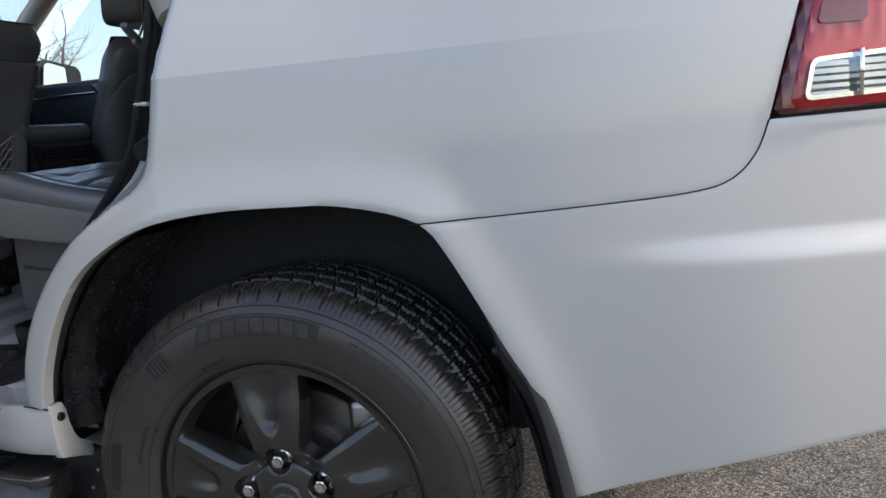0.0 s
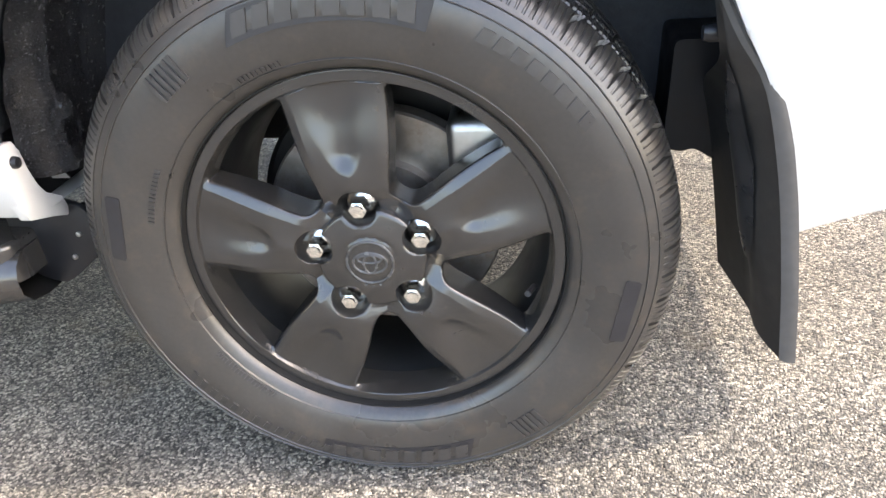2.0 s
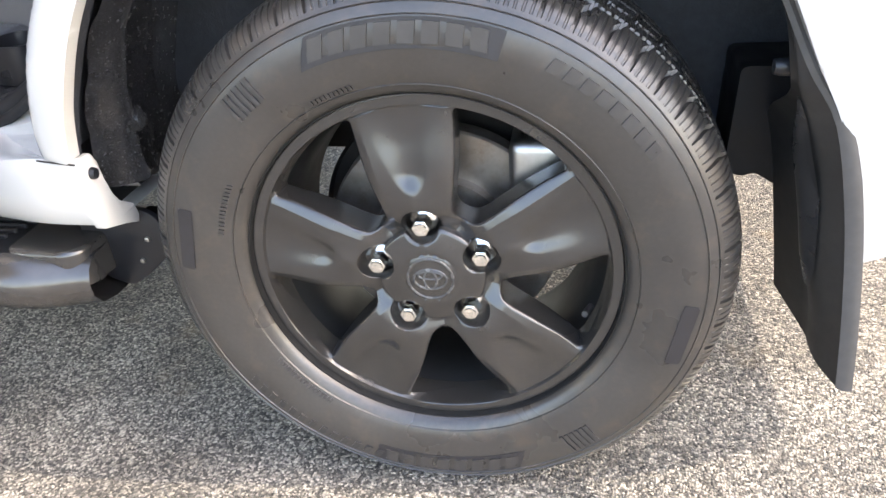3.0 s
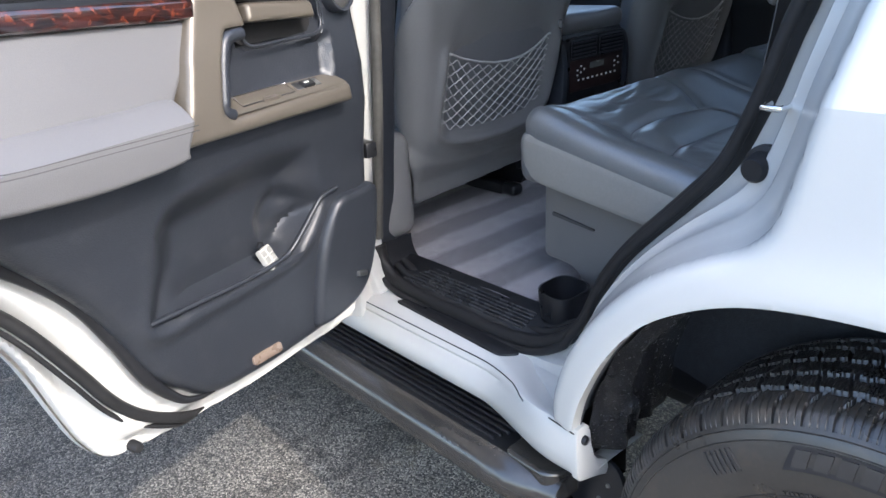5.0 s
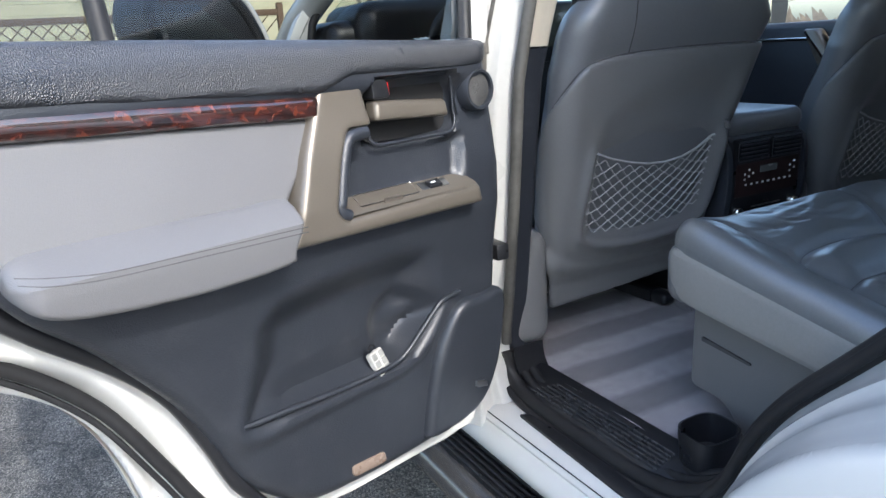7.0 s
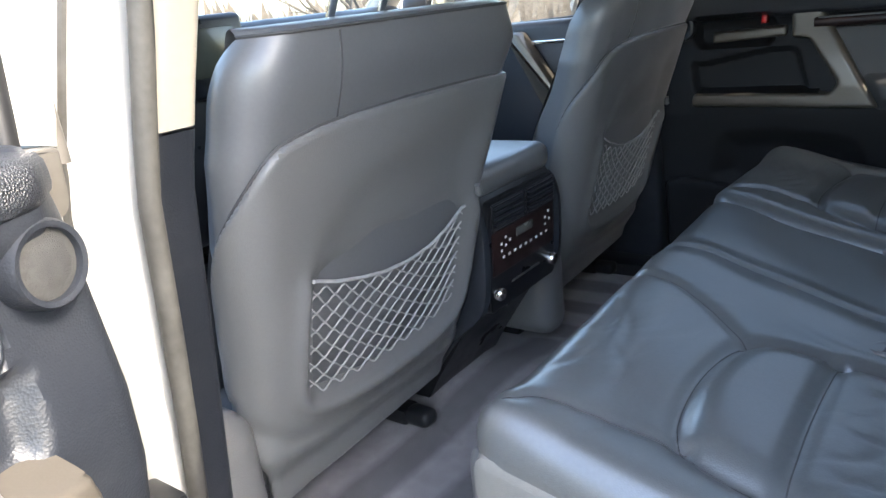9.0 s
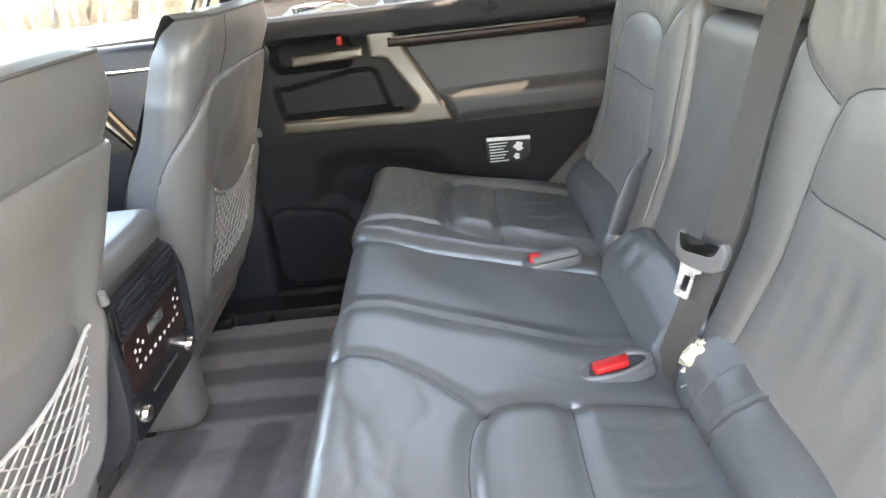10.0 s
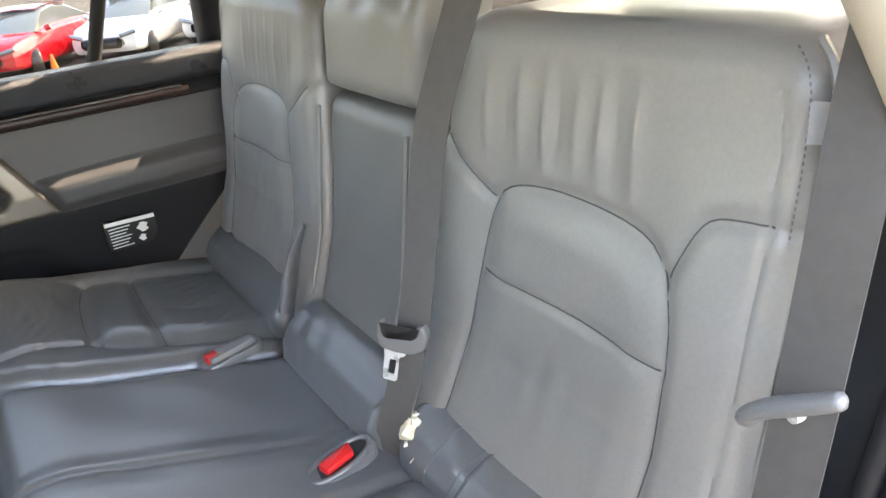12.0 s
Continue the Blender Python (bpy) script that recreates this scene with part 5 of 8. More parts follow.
part("door_reflector", prism(rounded([(0.281, 0.614), (0.356, 0.618), (0.358, 0.639), (0.283, 0.635)], 0.008), on_door, -0.05, -0.0355, material("pale_reflector", (0.16, 0.12, 0.095), 0.3, var=0.08, scale=60), 0.003, flip=True), rear_door, "pale courtesy reflector")

# painted door shell behind the trim
SHELL = catmull([(-0.045, 1.295), (-0.05, 1.0), (-0.06, 0.75), (-0.045, 0.56), (0.0, 0.528), (0.15, 0.527), (0.30, 0.53), (0.45, 0.543), (0.57, 0.558), (0.625, 0.575), (0.652, 0.62), (0.67, 0.68), (0.70, 0.79), (0.745, 0.875), (0.81, 0.935), (0.89, 0.98), (0.93, 1.05), (0.95, 1.2), (0.955, 1.30), (0.7, 1.315), (0.3, 1.31)], 5)


def shell_height(u, v, s):
    return -0.115 + 0.038 * sstep(-0.022, -0.060, s) * sstep(-0.17, -0.13, s) - 0.006 * np.exp(-((s + 0.075) / 0.010) ** 2) - 0.008 * np.exp(-((s + 0.020) / 0.009) ** 2) - fillet(s, 0.006)


part("door_shell", panel(lambda u, v: sdf(SHELL, u, v), on_door, glare_toned_paint, -0.07, 0.97, 0.52, 1.36, 0.006, shell_height, lip=0.025, flip=True), rear_door, "white painted door shell")
part("door_skin", panel(lambda u, v: sdf(SHELL, u, v) - 0.004, on_door, paint, -0.07, 0.97, 0.52, 1.36, 0.02, lambda u, v, s: -0.145 - 0.03 * np.sin(np.clip((v - 0.52) / 0.84, 0, 1) * math.pi), flip=False, lip=-0.02), rear_door, "white outer door skin")
DOOR_SEAL = catmull([(-0.035, 1.30), (-0.04, 0.9), (-0.03, 0.72), (0.0, 0.66), (0.10, 0.64), (0.22, 0.612), (0.30, 0.580), (0.388, 0.559), (0.467, 0.571), (0.555, 0.622), (0.609, 0.681), (0.652, 0.762), (0.709, 0.867), (0.76, 0.93), (0.811, 0.976), (0.86, 1.01), (0.895, 1.05), (0.925, 1.15), (0.93, 1.30)], 6, False)
sp = resample(DOOR_SEAL, 160)
sp = sp[(sp[:, 0] > 0.435) & (sp[:, 1] < 1.31)]
sp_w = -0.078 - 0.012 * sstep(0.66, 0.74, sp[:, 0]) - 0.02 * sstep(0.50, 0.44, sp[:, 0])
part("door_gasket", tube(np.stack(on_door(sp[:, 0], sp[:, 1], sp_w), 1), 0.002 + 0.0085 * sstep(0.435, 0.50, sp[:, 0]), seal_rubber, 8), rear_door, "black door gasket")
sp3 = sp + np.array((0.012, -0.011))
part("gasket_lip", tube(np.stack(on_door(sp3[:, 0], sp3[:, 1], sp_w - 0.006), 1), 0.001 + 0.0035 * sstep(0.45, 0.52, sp3[:, 0]), seal_rubber, 6), rear_door)
sp2 = resample(catmull([(0.425, 0.612), (0.462, 0.615), (0.507, 0.634), (0.557, 0.700), (0.595, 0.790), (0.640, 0.880), (0.700, 0.950), (0.790, 1.027), (0.838, 1.080), (0.862, 1.15), (0.875, 1.30)], 6, False), 100)
part("trim_edge", tube(np.stack(on_door(sp2[:, 0], sp2[:, 1], np.full(100, -0.056)), 1), np.interp(np.arange(100), [0, 20, 100], [0.002, 0.013, 0.013]), black_plastic, 10), rear_door)
for u, v, r in ((0.585, 0.575, 0.008),):
    part("door_plug", door_lathe([(0.0001, -0.088), (r, -0.089), (r + 0.002, -0.094), (r + 0.002, -0.11)], u, v, seal_rubber, 20), rear_door)
for u, v, hu, hv in ((0.86, 1.03, 0.018, 0.014), (0.885, 1.075, 0.012, 0.012)):
    part("door_latch_cover", prism(rounded([(u - hu, v - hv), (u + hu, v - hv), (u + hu, v + hv), (u - hu, v + hv)], 0.008), on_door, -0.06, -0.046, black_plastic, 0.003, flip=True), rear_door)
# window frame and glass
FRAME = [((-0.03, 1.33), (-0.075, 1.50), (-0.085, 1.60), (-0.02, 1.68), (0.2, 1.70), (0.6, 1.68), (0.80, 1.62), (0.92, 1.40), (0.93, 1.33))]
fp = resample(catmull(FRAME[0], 6, False), 70)
lean = lambda v: -0.06 - 0.22 * np.clip(v - 1.35, 0, 1)
part("window_frame", tube(np.stack(on_door(fp[:, 0], fp[:, 1], lean(fp[:, 1])), 1), 0.026, paint, 8, flat=1.0), rear_door, "white window frame")
part("glass_channel", tube(np.stack(on_door(np.clip(fp[:, 0] + 0.038, -0.04, 0.895), fp[:, 1] - 0.02, lean(fp[:, 1]) + 0.012), 1), 0.013, seal_rubber, 8), rear_door)
GLASS_P = np.vstack([fp, [(0.93, 1.32), (-0.03, 1.32)]])
part("door_glass", panel(lambda u, v: sdf(GLASS_P, u, v) + 0.02, lambda u, v, w: on_door(u, v, lean(v) + w), dimmed_glass, -0.1, 0.95, 1.3, 1.72, 0.03), rear_door, "clear window glass")
taupe_rubber = material("taupe_rubber", (0.115, 0.105, 0.092), 0.5, var=0.12, scale=14)
part("frame_cap", prism(rounded([(0.020, 1.334), (-0.030, 1.330), (-0.026, 1.281), (-0.018, 1.270), (-0.002, 1.270), (0.008, 1.318)], 0.008), on_door, -0.06, -0.022, taupe_rubber, 0.004, flip=True), rear_door, "taupe rubber cap at the foot of the window frame")
cap_path = np.array([(-0.047, 1.31), (-0.055, 1.40), (-0.068, 1.50), (-0.080, 1.60)])
part("frame_seal", tube(np.stack(on_door(cap_path[:, 0], cap_path[:, 1], lean(cap_path[:, 1]) + 0.012), 1), 0.011, taupe_rubber, 8), rear_door, "taupe rubber seal along the window frame")
part("glass_divider", tube(np.stack(on_door(np.array([0.640, 0.640]), np.array([1.335, 1.69]), lean(np.array([1.335, 1.69])) + 0.008), 1), 0.013, seal_rubber, 8), rear_door, "black glass divider bar")
part("check_strap", box(-1.15, -1.085, -0.875, -0.845, 0.905, 0.94, black_plastic, 0.006), rear_door)

# remote key in the pocket
def on_key(u, v, w):
    c = np.array(on_door(np.array(0.279), np.array(0.807), np.array(-0.035)))
    a = np.array((-DU[0], -DU[1], -0.45)); a = a / np.linalg.norm(a)
    n3 = np.array((DN[0], DN[1], 0.55)); n3 = n3 / np.linalg.norm(n3)
    b3 = np.cross(n3, a)
    tilt = radians(32)
    p, q = u * math.cos(tilt) - v * math.sin(tilt), u * math.sin(tilt) + v * math.cos(tilt)
    return tuple(c[i] + a[i] * p + b3[i] * q + n3[i] * w for i in range(3))


key_mat = material("key_grey", (0.38, 0.37, 0.345), 0.4, var=0.08, scale=60)
key_button = material("key_button_grey", (0.20, 0.20, 0.19), 0.5, var=0.1, scale=80)
keyfob = thing("remote_key", on_key(0.0, 0.0, 0.0), "pale grey remote key lying in the door pocket", "key")
part("case", prism(rounded([(-0.017, -0.024), (0.017, -0.024), (0.017, 0.024), (-0.017, 0.024)], 0.006), on_key, -0.007, 0.007, key_mat, 0.003), keyfob)
for a in (-0.009, 0.009):
    for b in (-0.014, 0.0, 0.014):
        part("button", prism(rounded([(a - 0.006, b - 0.006), (a + 0.006, b - 0.006), (a + 0.006, b + 0.006), (a - 0.006, b + 0.006)], 0.002), on_key, 0.006, 0.0085, key_button, 0.001), keyfob)
part("ring_loop", tube([on_key(-0.008, 0.022, 0), on_key(-0.010, 0.030, 0), on_key(0.0, 0.035, 0), on_key(0.010, 0.030, 0), on_key(0.008, 0.022, 0)], 0.002, black_plastic, 8), keyfob)

# ---------- rear bench ----------
def cushion_z(x):
    return 0.912 + 0.19 * (-0.45 - x)


def on_cushion(u, v, w):
    return u, v, cushion_z(u) + w


C_INSERT = [(-0.37, -0.255), (-0.52, -0.258), (-0.62, -0.272), (-0.662, -0.315), (-0.675, -0.42), (-0.662, -0.525), (-0.62, -0.565), (-0.52, -0.582), (-0.37, -0.585)]
C_SEAM_IN = [(-0.865, -0.205), (-0.815, -0.195), (-0.77, -0.203), (-0.72, -0.230), (-0.68, -0.264), (-0.645, -0.297)]
C_SEAM_OUT = [(-0.87, -0.615), (-0.815, -0.605), (-0.793, -0.580), (-0.71, -0.556), (-0.644, -0.545)]
C_CROSS = [(-0.545, -0.265), (-0.55, -0.42), (-0.545, -0.575)]


R_INSERT = [(-0.37, 0.222), (-0.42, 0.228), (-0.50, 0.250), (-0.58, 0.278), (-0.65, 0.303), (-0.684, 0.335), (-0.692, 0.40), (-0.688, 0.47), (-0.680, 0.54), (-0.660, 0.592), (-0.60, 0.597), (-0.50, 0.588), (-0.43, 0.578), (-0.37, 0.572)]
R_SEAM_IN = [(-0.87, 0.305), (-0.825, 0.322), (-0.758, 0.340), (-0.684, 0.333)]
R_SEAM_OUT = [(-0.86, 0.668), (-0.80, 0.660), (-0.742, 0.645), (-0.70, 0.625), (-0.664, 0.595)]
R_CROSS = [(-0.580, 0.280), (-0.582, 0.42), (-0.575, 0.594)]
FOLD_LINE = [(-0.87, -0.072), (-0.80, -0.056), (-0.74, -0.056), (-0.66, -0.072), (-0.56, -0.100), (-0.487, -0.114)]


def cushion_height(lines, fold, side):
    ins, s_in, s_out, cross = (catmull(p, 6, False) for p in lines)
    ring = np.vstack([ins, ins[:1]])
    fold_line = catmull(FOLD_LINE, 6, False)

    def h(u, v, s):
        w = -fillet(s, 0.040)
        d = sdf(ring, u, v)
        w += 0.013 * sstep(0.0, -0.05, d)
        w += groove(line_dist(ins, u, v), 0.012, 0.009) + groove(line_dist(cross, u, v), 0.014, 0.010) * (d < 0)
        w += groove(line_dist(s_in, u, v), 0.009, 0.006) + groove(line_dist(s_out, u, v), 0.009, 0.006)
        w += 0.012 * np.exp(-((v * side + 0.62) / 0.05) ** 2)                        # outer bolster
        w += 0.010 * np.exp(-((u + 0.79) / 0.06) ** 2)                               # thigh roll
        if fold:
            f = v - np.interp(u, fold_line[:, 0], fold_line[:, 1])
            w += -0.004 * sstep(0.004, 0.05, f) + groove(f, 0.007, 0.0045) + 0.004 * np.exp(-((f + 0.05) / 0.035) ** 2)
        # creases pulled across the leather
        rng = np.random.RandomState(7 + side)
        for q in range(64):
            front = q < 42
            cu0 = rng.uniform(-0.81, -0.70) if front else rng.uniform(-0.53, -0.42)
            cv0 = -side * (rng.uniform(0.22, 0.58) if front else rng.uniform(0.29, 0.56))
            a = rng.uniform(-0.35, 0.35) + (0.0 if front else 1.2)
            length = rng.uniform(0.025, 0.07)
            du, dv = u - cu0, v - cv0
            along, across = du * math.sin(a) + dv * math.cos(a), du * math.cos(a) - dv * math.sin(a) + 5 * (du * math.sin(a) + dv * math.cos(a)) ** 2
            w += -rng.uniform(0.0006, 0.0016) * np.exp(-(across / 0.0045) ** 2) * np.exp(-(along / length) ** 2)
        wr = np.sin(300 * (u + 0.25 * v * side) + 4 * np.sin(26 * v)) * np.exp(-((u + 0.76) / 0.05) ** 2) * np.exp(-((v * side + 0.36) / 0.12) ** 2)
        wr += 0.7 * np.sin(260 * (u + 0.15 * v) + 5 * np.sin(22 * v + 1)) * np.exp(-((u + 0.47) / 0.05) ** 2) * np.exp(-((v * side + 0.42) / 0.11) ** 2)
        wr += 0.9 * np.sin(240 * v + 6 * np.sin(21 * u)) * np.exp(-((v * side + 0.22) / 0.03) ** 2) * (0.5 + 0.5 * np.sin(31 * u))
        w += 0.0006 * np.sign(wr) * np.abs(wr) ** 1.3 + 0.0012 * curve_noise(u, v, 17, 0.4 * side)
        return w
    return h


L_LINES, R_LINES = (C_INSERT, C_SEAM_IN, C_SEAM_OUT, C_CROSS), (R_INSERT, R_SEAM_IN, R_SEAM_OUT, R_CROSS)
left_height, right_height = cushion_height(L_LINES, True, 1), cushion_height(R_LINES, False, -1)
rear_left = thing("rear_seat", (-0.6, -0.26, 0.6), "wide grey leather rear bench section with an inset buckle", "car seat", "rear bench")
rear_right = thing("rear_seat", (-0.6, 0.40, 0.6), "narrow grey leather rear seat with creased cushion", "car seat", "rear bench")
L_CUSH = rounded([(-0.848, -0.66), (-0.39, -0.66), (-0.345, -0.62), (-0.345, 0.145), (-0.40, 0.165), (-0.53, 0.185), (-0.865, 0.242)], 0.05)
R_CUSH = rounded([(-0.875, 0.252), (-0.53, 0.195), (-0.40, 0.175), (-0.345, 0.19), (-0.345, 0.66), (-0.39, 0.70), (-0.85, 0.70)], 0.05)
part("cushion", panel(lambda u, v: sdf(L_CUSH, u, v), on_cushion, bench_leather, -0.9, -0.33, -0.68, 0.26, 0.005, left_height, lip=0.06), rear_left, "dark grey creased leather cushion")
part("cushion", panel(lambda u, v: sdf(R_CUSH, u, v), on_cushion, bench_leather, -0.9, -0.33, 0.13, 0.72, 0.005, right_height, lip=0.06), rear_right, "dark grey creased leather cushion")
for who, lines, shape, edge in ((rear_left, L_LINES, left_height, L_CUSH), (rear_right, R_LINES, right_height, R_CUSH)):
    for line in lines:
        part("seat_seam", seam(line, edge, on_cushion, shape, 0.0011, seam_dark), who)
# side skirts and plastic base
for who, y, sgn in ((rear_left, -0.660, 1), (rear_right, 0.700, -1)):
    part("side_bolster", prism(rounded([(-0.838, 0.958), (-0.37, 0.868), (-0.37, 0.79), (-0.81, 0.848), (-0.842, 0.89)], 0.03), lambda u, v, w, y=y, sgn=sgn: (u, y - sgn * w, v), -0.10, 0.003, leather_back, 0.014, flip=sgn < 0), who, "grey leather side of the cushion")
    part("seat_base", prism(rounded([(-0.825, 0.87), (-0.37, 0.81), (-0.37, 0.60), (-0.70, 0.60), (-0.75, 0.655), (-0.832, 0.66)], 0.02), lambda u, v, w, y=y, sgn=sgn: (u, y + sgn * (0.055 - w), v), -0.5, 0.0, seat_shell, 0.01, flip=sgn < 0), who, "grey plastic seat base")
    part("cushion_front", box(-0.855, -0.79, min(y, y + sgn * (0.88 if sgn > 0 else 0.42)), max(y, y + sgn * (0.88 if sgn > 0 else 0.42)), 0.84, 0.955, leather_dark, 0.035, 4), who)
part("finger_slot", prism(rounded([(-0.80, 0.772), (-0.69, 0.756), (-0.69, 0.752), (-0.80, 0.764)], 0.002), lambda u, v, w: (u, -0.608 - w, v), -0.01, 0.0015, seam_dark), rear_left)
bin_ring = rounded([(-0.738, -0.748), (-0.645, -0.760), (-0.647, -0.655), (-0.740, -0.648)], 0.038)


def bin_row(grow, z):
    c = bin_ring.mean(0)
    q = c + (bin_ring - c) * grow
    return np.column_stack([q, np.full(len(q), z)])


part("rail_cover", loft([bin_row(0.92, 0.598), bin_row(1.0, 0.652), bin_row(1.0, 0.660), bin_row(0.93, 0.660), bin_row(0.90, 0.64), bin_row(0.85, 0.605), bin_row(0.02, 0.605)], black_plastic, closed_u=True), rear_left, "black plastic rail cover")


def back_x(v):
    return np.interp(v, [0.86, 0.93, 1.0, 1.1, 1.3, 1.5, 1.6], [-0.40, -0.365, -0.335, -0.302, -0.268, -0.240, -0.225])


def on_back(u, v, w):
    return back_x(v) - w, u, v


B_INSERT = [(a - 0.004, b - 0.005) for a, b in ((-0.25, 0.93), (-0.268, 1.05), (-0.285, 1.18), (-0.300, 1.262), (-0.325, 1.297), (-0.40, 1.312), (-0.485, 1.308), (-0.545, 1.290), (-0.572, 1.24), (-0.577, 1.17), (-0.572, 1.05), (-0.555, 0.93))]
B_CROSS = [(-0.298, 1.185), (-0.42, 1.188), (-0.575, 1.187)]
B_DIAG = [(-0.195, 1.345), (-0.25, 1.305), (-0.303, 1.275)]
B_OUT = [(-0.67, 1.338), (-0.625, 1.338), (-0.59, 1.325), (-0.565, 1.27)]
B_EDGE = [(-0.635, 0.93), (-0.645, 1.15), (-0.645, 1.35), (-0.635, 1.44)]


def back_height(side):
    ins = catmull(mirrored_v(B_INSERT, side), 6, False)
    cross, diag, out, edge = (catmull(mirrored_v(p, side), 5, False) for p in (B_CROSS, B_DIAG, B_OUT, B_EDGE))
    ring = np.vstack([ins, ins[:1]])

    def h(u, v, s):
        k = u * side
        w = -fillet(s, 0.032)
        d = sdf(ring, u, v)
        w += 0.008 * sstep(0.0, -0.05, d)
        w += groove(line_dist(ins, u, v), 0.008, 0.004) + groove(line_dist(cross, u, v), 0.008, 0.0035) * (d < 0)
        w += groove(line_dist(diag, u, v), 0.008, 0.005) + groove(line_dist(out, u, v), 0.008, 0.004) + groove(line_dist(edge, u, v), 0.003, 0.003)
        w += 0.015 * np.exp(-((k + 0.60) / 0.065) ** 2) * sstep(1.45, 1.25, v) + 0.010 * np.exp(-((k + 0.235) / 0.05) ** 2) * sstep(1.45, 1.25, v)
        pleat = sum(a * np.exp(-((k - c - 0.03 * (v - 1.37)) / 0.007) ** 2) for c, a in ((-0.29, 0.8), (-0.32, -0.5), (-0.345, 1.0), (-0.385, 1.1), (-0.40, -0.7), (-0.43, 0.9), (-0.462, 1.2), (-0.478, -0.6), (-0.505, 0.9)))
        w += 0.0042 * pleat * np.exp(-((v - 1.375) / 0.042) ** 2)
        w += 0.0012 * np.sin(140 * k + 6 * v) * np.exp(-((v - 1.10) / 0.06) ** 2) * np.exp(-((k + 0.42) / 0.07) ** 2)
        w += 0.0020 * curve_noise(u, v, 15, 1.1 * side)
        return w
    return h


def mirrored_v(pts, side):
    return [(a * side, b) for a, b in pts]


def roll_point(t, y, front, top, seed):
    """A point of the padded roll: t from its front foot over the top to the back."""
    px = np.interp(t, [0, 0.14, 0.28, 0.42, 0.56, 0.7, 0.85, 1.0], [0.012, 0.0, 0.004, 0.020, 0.046, 0.076, 0.105, 0.12])
    pz = np.interp(t, [0, 0.14, 0.28, 0.42, 0.56, 0.7, 0.85, 1.0], [0.85 - top, -0.085, -0.055, -0.027, -0.008, 0.0, -0.012, -0.05])
    crease = 0.0008 * curve_noise(y, 3.0 * pz, 20, seed) + 0.0009 * np.sin(y * 90 + 3 * np.sin(t * 4 + seed)) * np.exp(-((t - 0.5) / 0.22) ** 2) * sstep(0.2, 0.9, np.sin(y * 17 + seed))
    return front + px - crease, y, top + pz + crease


def foot_roll(y0, y1, front, top, seed):
    ys = y0 + (y1 - y0) * np.r_[0, 0.004, 0.015, 0.035, np.linspace(0.06, 0.94, 60), 0.965, 0.985, 0.996, 1]
    ts = catmull([(0,), (0.14,), (0.28,), (0.42,), (0.56,), (0.7,), (0.85,), (1.0,)], 4, False)[:, 0]
    rows = []
    for y in ys:
        end = min(y - y0, y1 - y)
        small = math.sqrt(max(0.0, 1 - (1 - min(end / 0.028, 1)) ** 2))
        x, yy, z = roll_point(ts, np.full(len(ts), y), front, top, seed)
        rows.append(np.stack([front + 0.06 + (x - front - 0.06) * (0.5 + 0.5 * small), yy, 0.86 + (z - 0.86) * (0.55 + 0.45 * small)], 1))
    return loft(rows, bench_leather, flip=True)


def back_outline(side):
    return rounded(mirrored_v([(-0.672, 0.88), (-0.675, 1.30), (-0.668, 1.455), (-0.64, 1.478), (-0.25, 1.474), (-0.212, 1.455), (-0.185, 1.30), (-0.165, 1.10), (-0.165, 0.88)], side), 0.035)


for who, side in ((rear_left, 1), (rear_right, -1)):
    o = back_outline(side)
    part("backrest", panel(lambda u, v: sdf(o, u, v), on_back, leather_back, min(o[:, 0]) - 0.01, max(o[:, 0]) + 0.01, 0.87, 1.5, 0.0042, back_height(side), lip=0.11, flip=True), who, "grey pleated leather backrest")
    ep = resample(catmull(mirrored_v([(-0.655, 0.98), (-0.672, 1.2), (-0.672, 1.42), (-0.65, 1.475)], side), 6, False), 180)
    part("edge_piping", tube(np.stack([back_x(ep[:, 1]) + 0.012, ep[:, 0], ep[:, 1]], 1), 0.004, leather_back, 6), who)
    for line in (B_INSERT, B_CROSS, B_DIAG, B_OUT):
        part("seat_seam", seam(mirrored_v(line, side), o, on_back, back_height(side), 0.0010, seam_dark), who)
    stitches = []
    for q in range(0, 178, 2):
        p0, p1 = ep[q], ep[q + 1]
        yy = lambda p: p[0] + 0.014 * side
        stitches.append(tube([(back_x(p0[1]) - 0.001 + 0.004, yy(p0), p0[1]), (back_x(p1[1]) - 0.001 + 0.004, yy(p1), p1[1])], 0.0008, thread, 4))
    part("edge_stitching", join(stitches), who, "dashed grey edge stitching")
    # headrest
    hr = rounded(mirrored_v([(-0.56, 1.50), (-0.29, 1.50), (-0.29, 1.66), (-0.32, 1.69), (-0.53, 1.69), (-0.56, 1.66)], side), 0.035)
    part("headrest", panel(lambda u, v: sdf(hr, u, v), lambda u, v, w: (-0.215 + 0.05 * (v - 1.5) - w, u, v), leather_back, min(hr[:, 0]) - 0.01, max(hr[:, 0]) + 0.01, 1.49, 1.70, 0.01, lambda u, v, s: -fillet(s, 0.04), lip=0.10, flip=True, back=True), who, "grey leather headrest")
    y0, y1 = sorted((-0.655 * side, -0.205 * side))
    part("lumbar_roll", foot_roll(y0, y1, -0.405, 0.990, 1.3 * side), who, "padded leather foot of the backrest")

for y, r, mat_s in ((-0.300, 0.0009, thread), (-0.352, 0.0009, thread), (-0.366, 0.0022, seam_dark)):
    t = np.linspace(0.08, 0.80, 30)
    p = np.stack(roll_point(t, y + 0.045 * (0.45 - t), -0.405, 0.990, 1.3), 1)
    part("stitch_line", tube(p + np.array((-0.0004, 0, 0.0004)), r, mat_s, 6), rear_left)

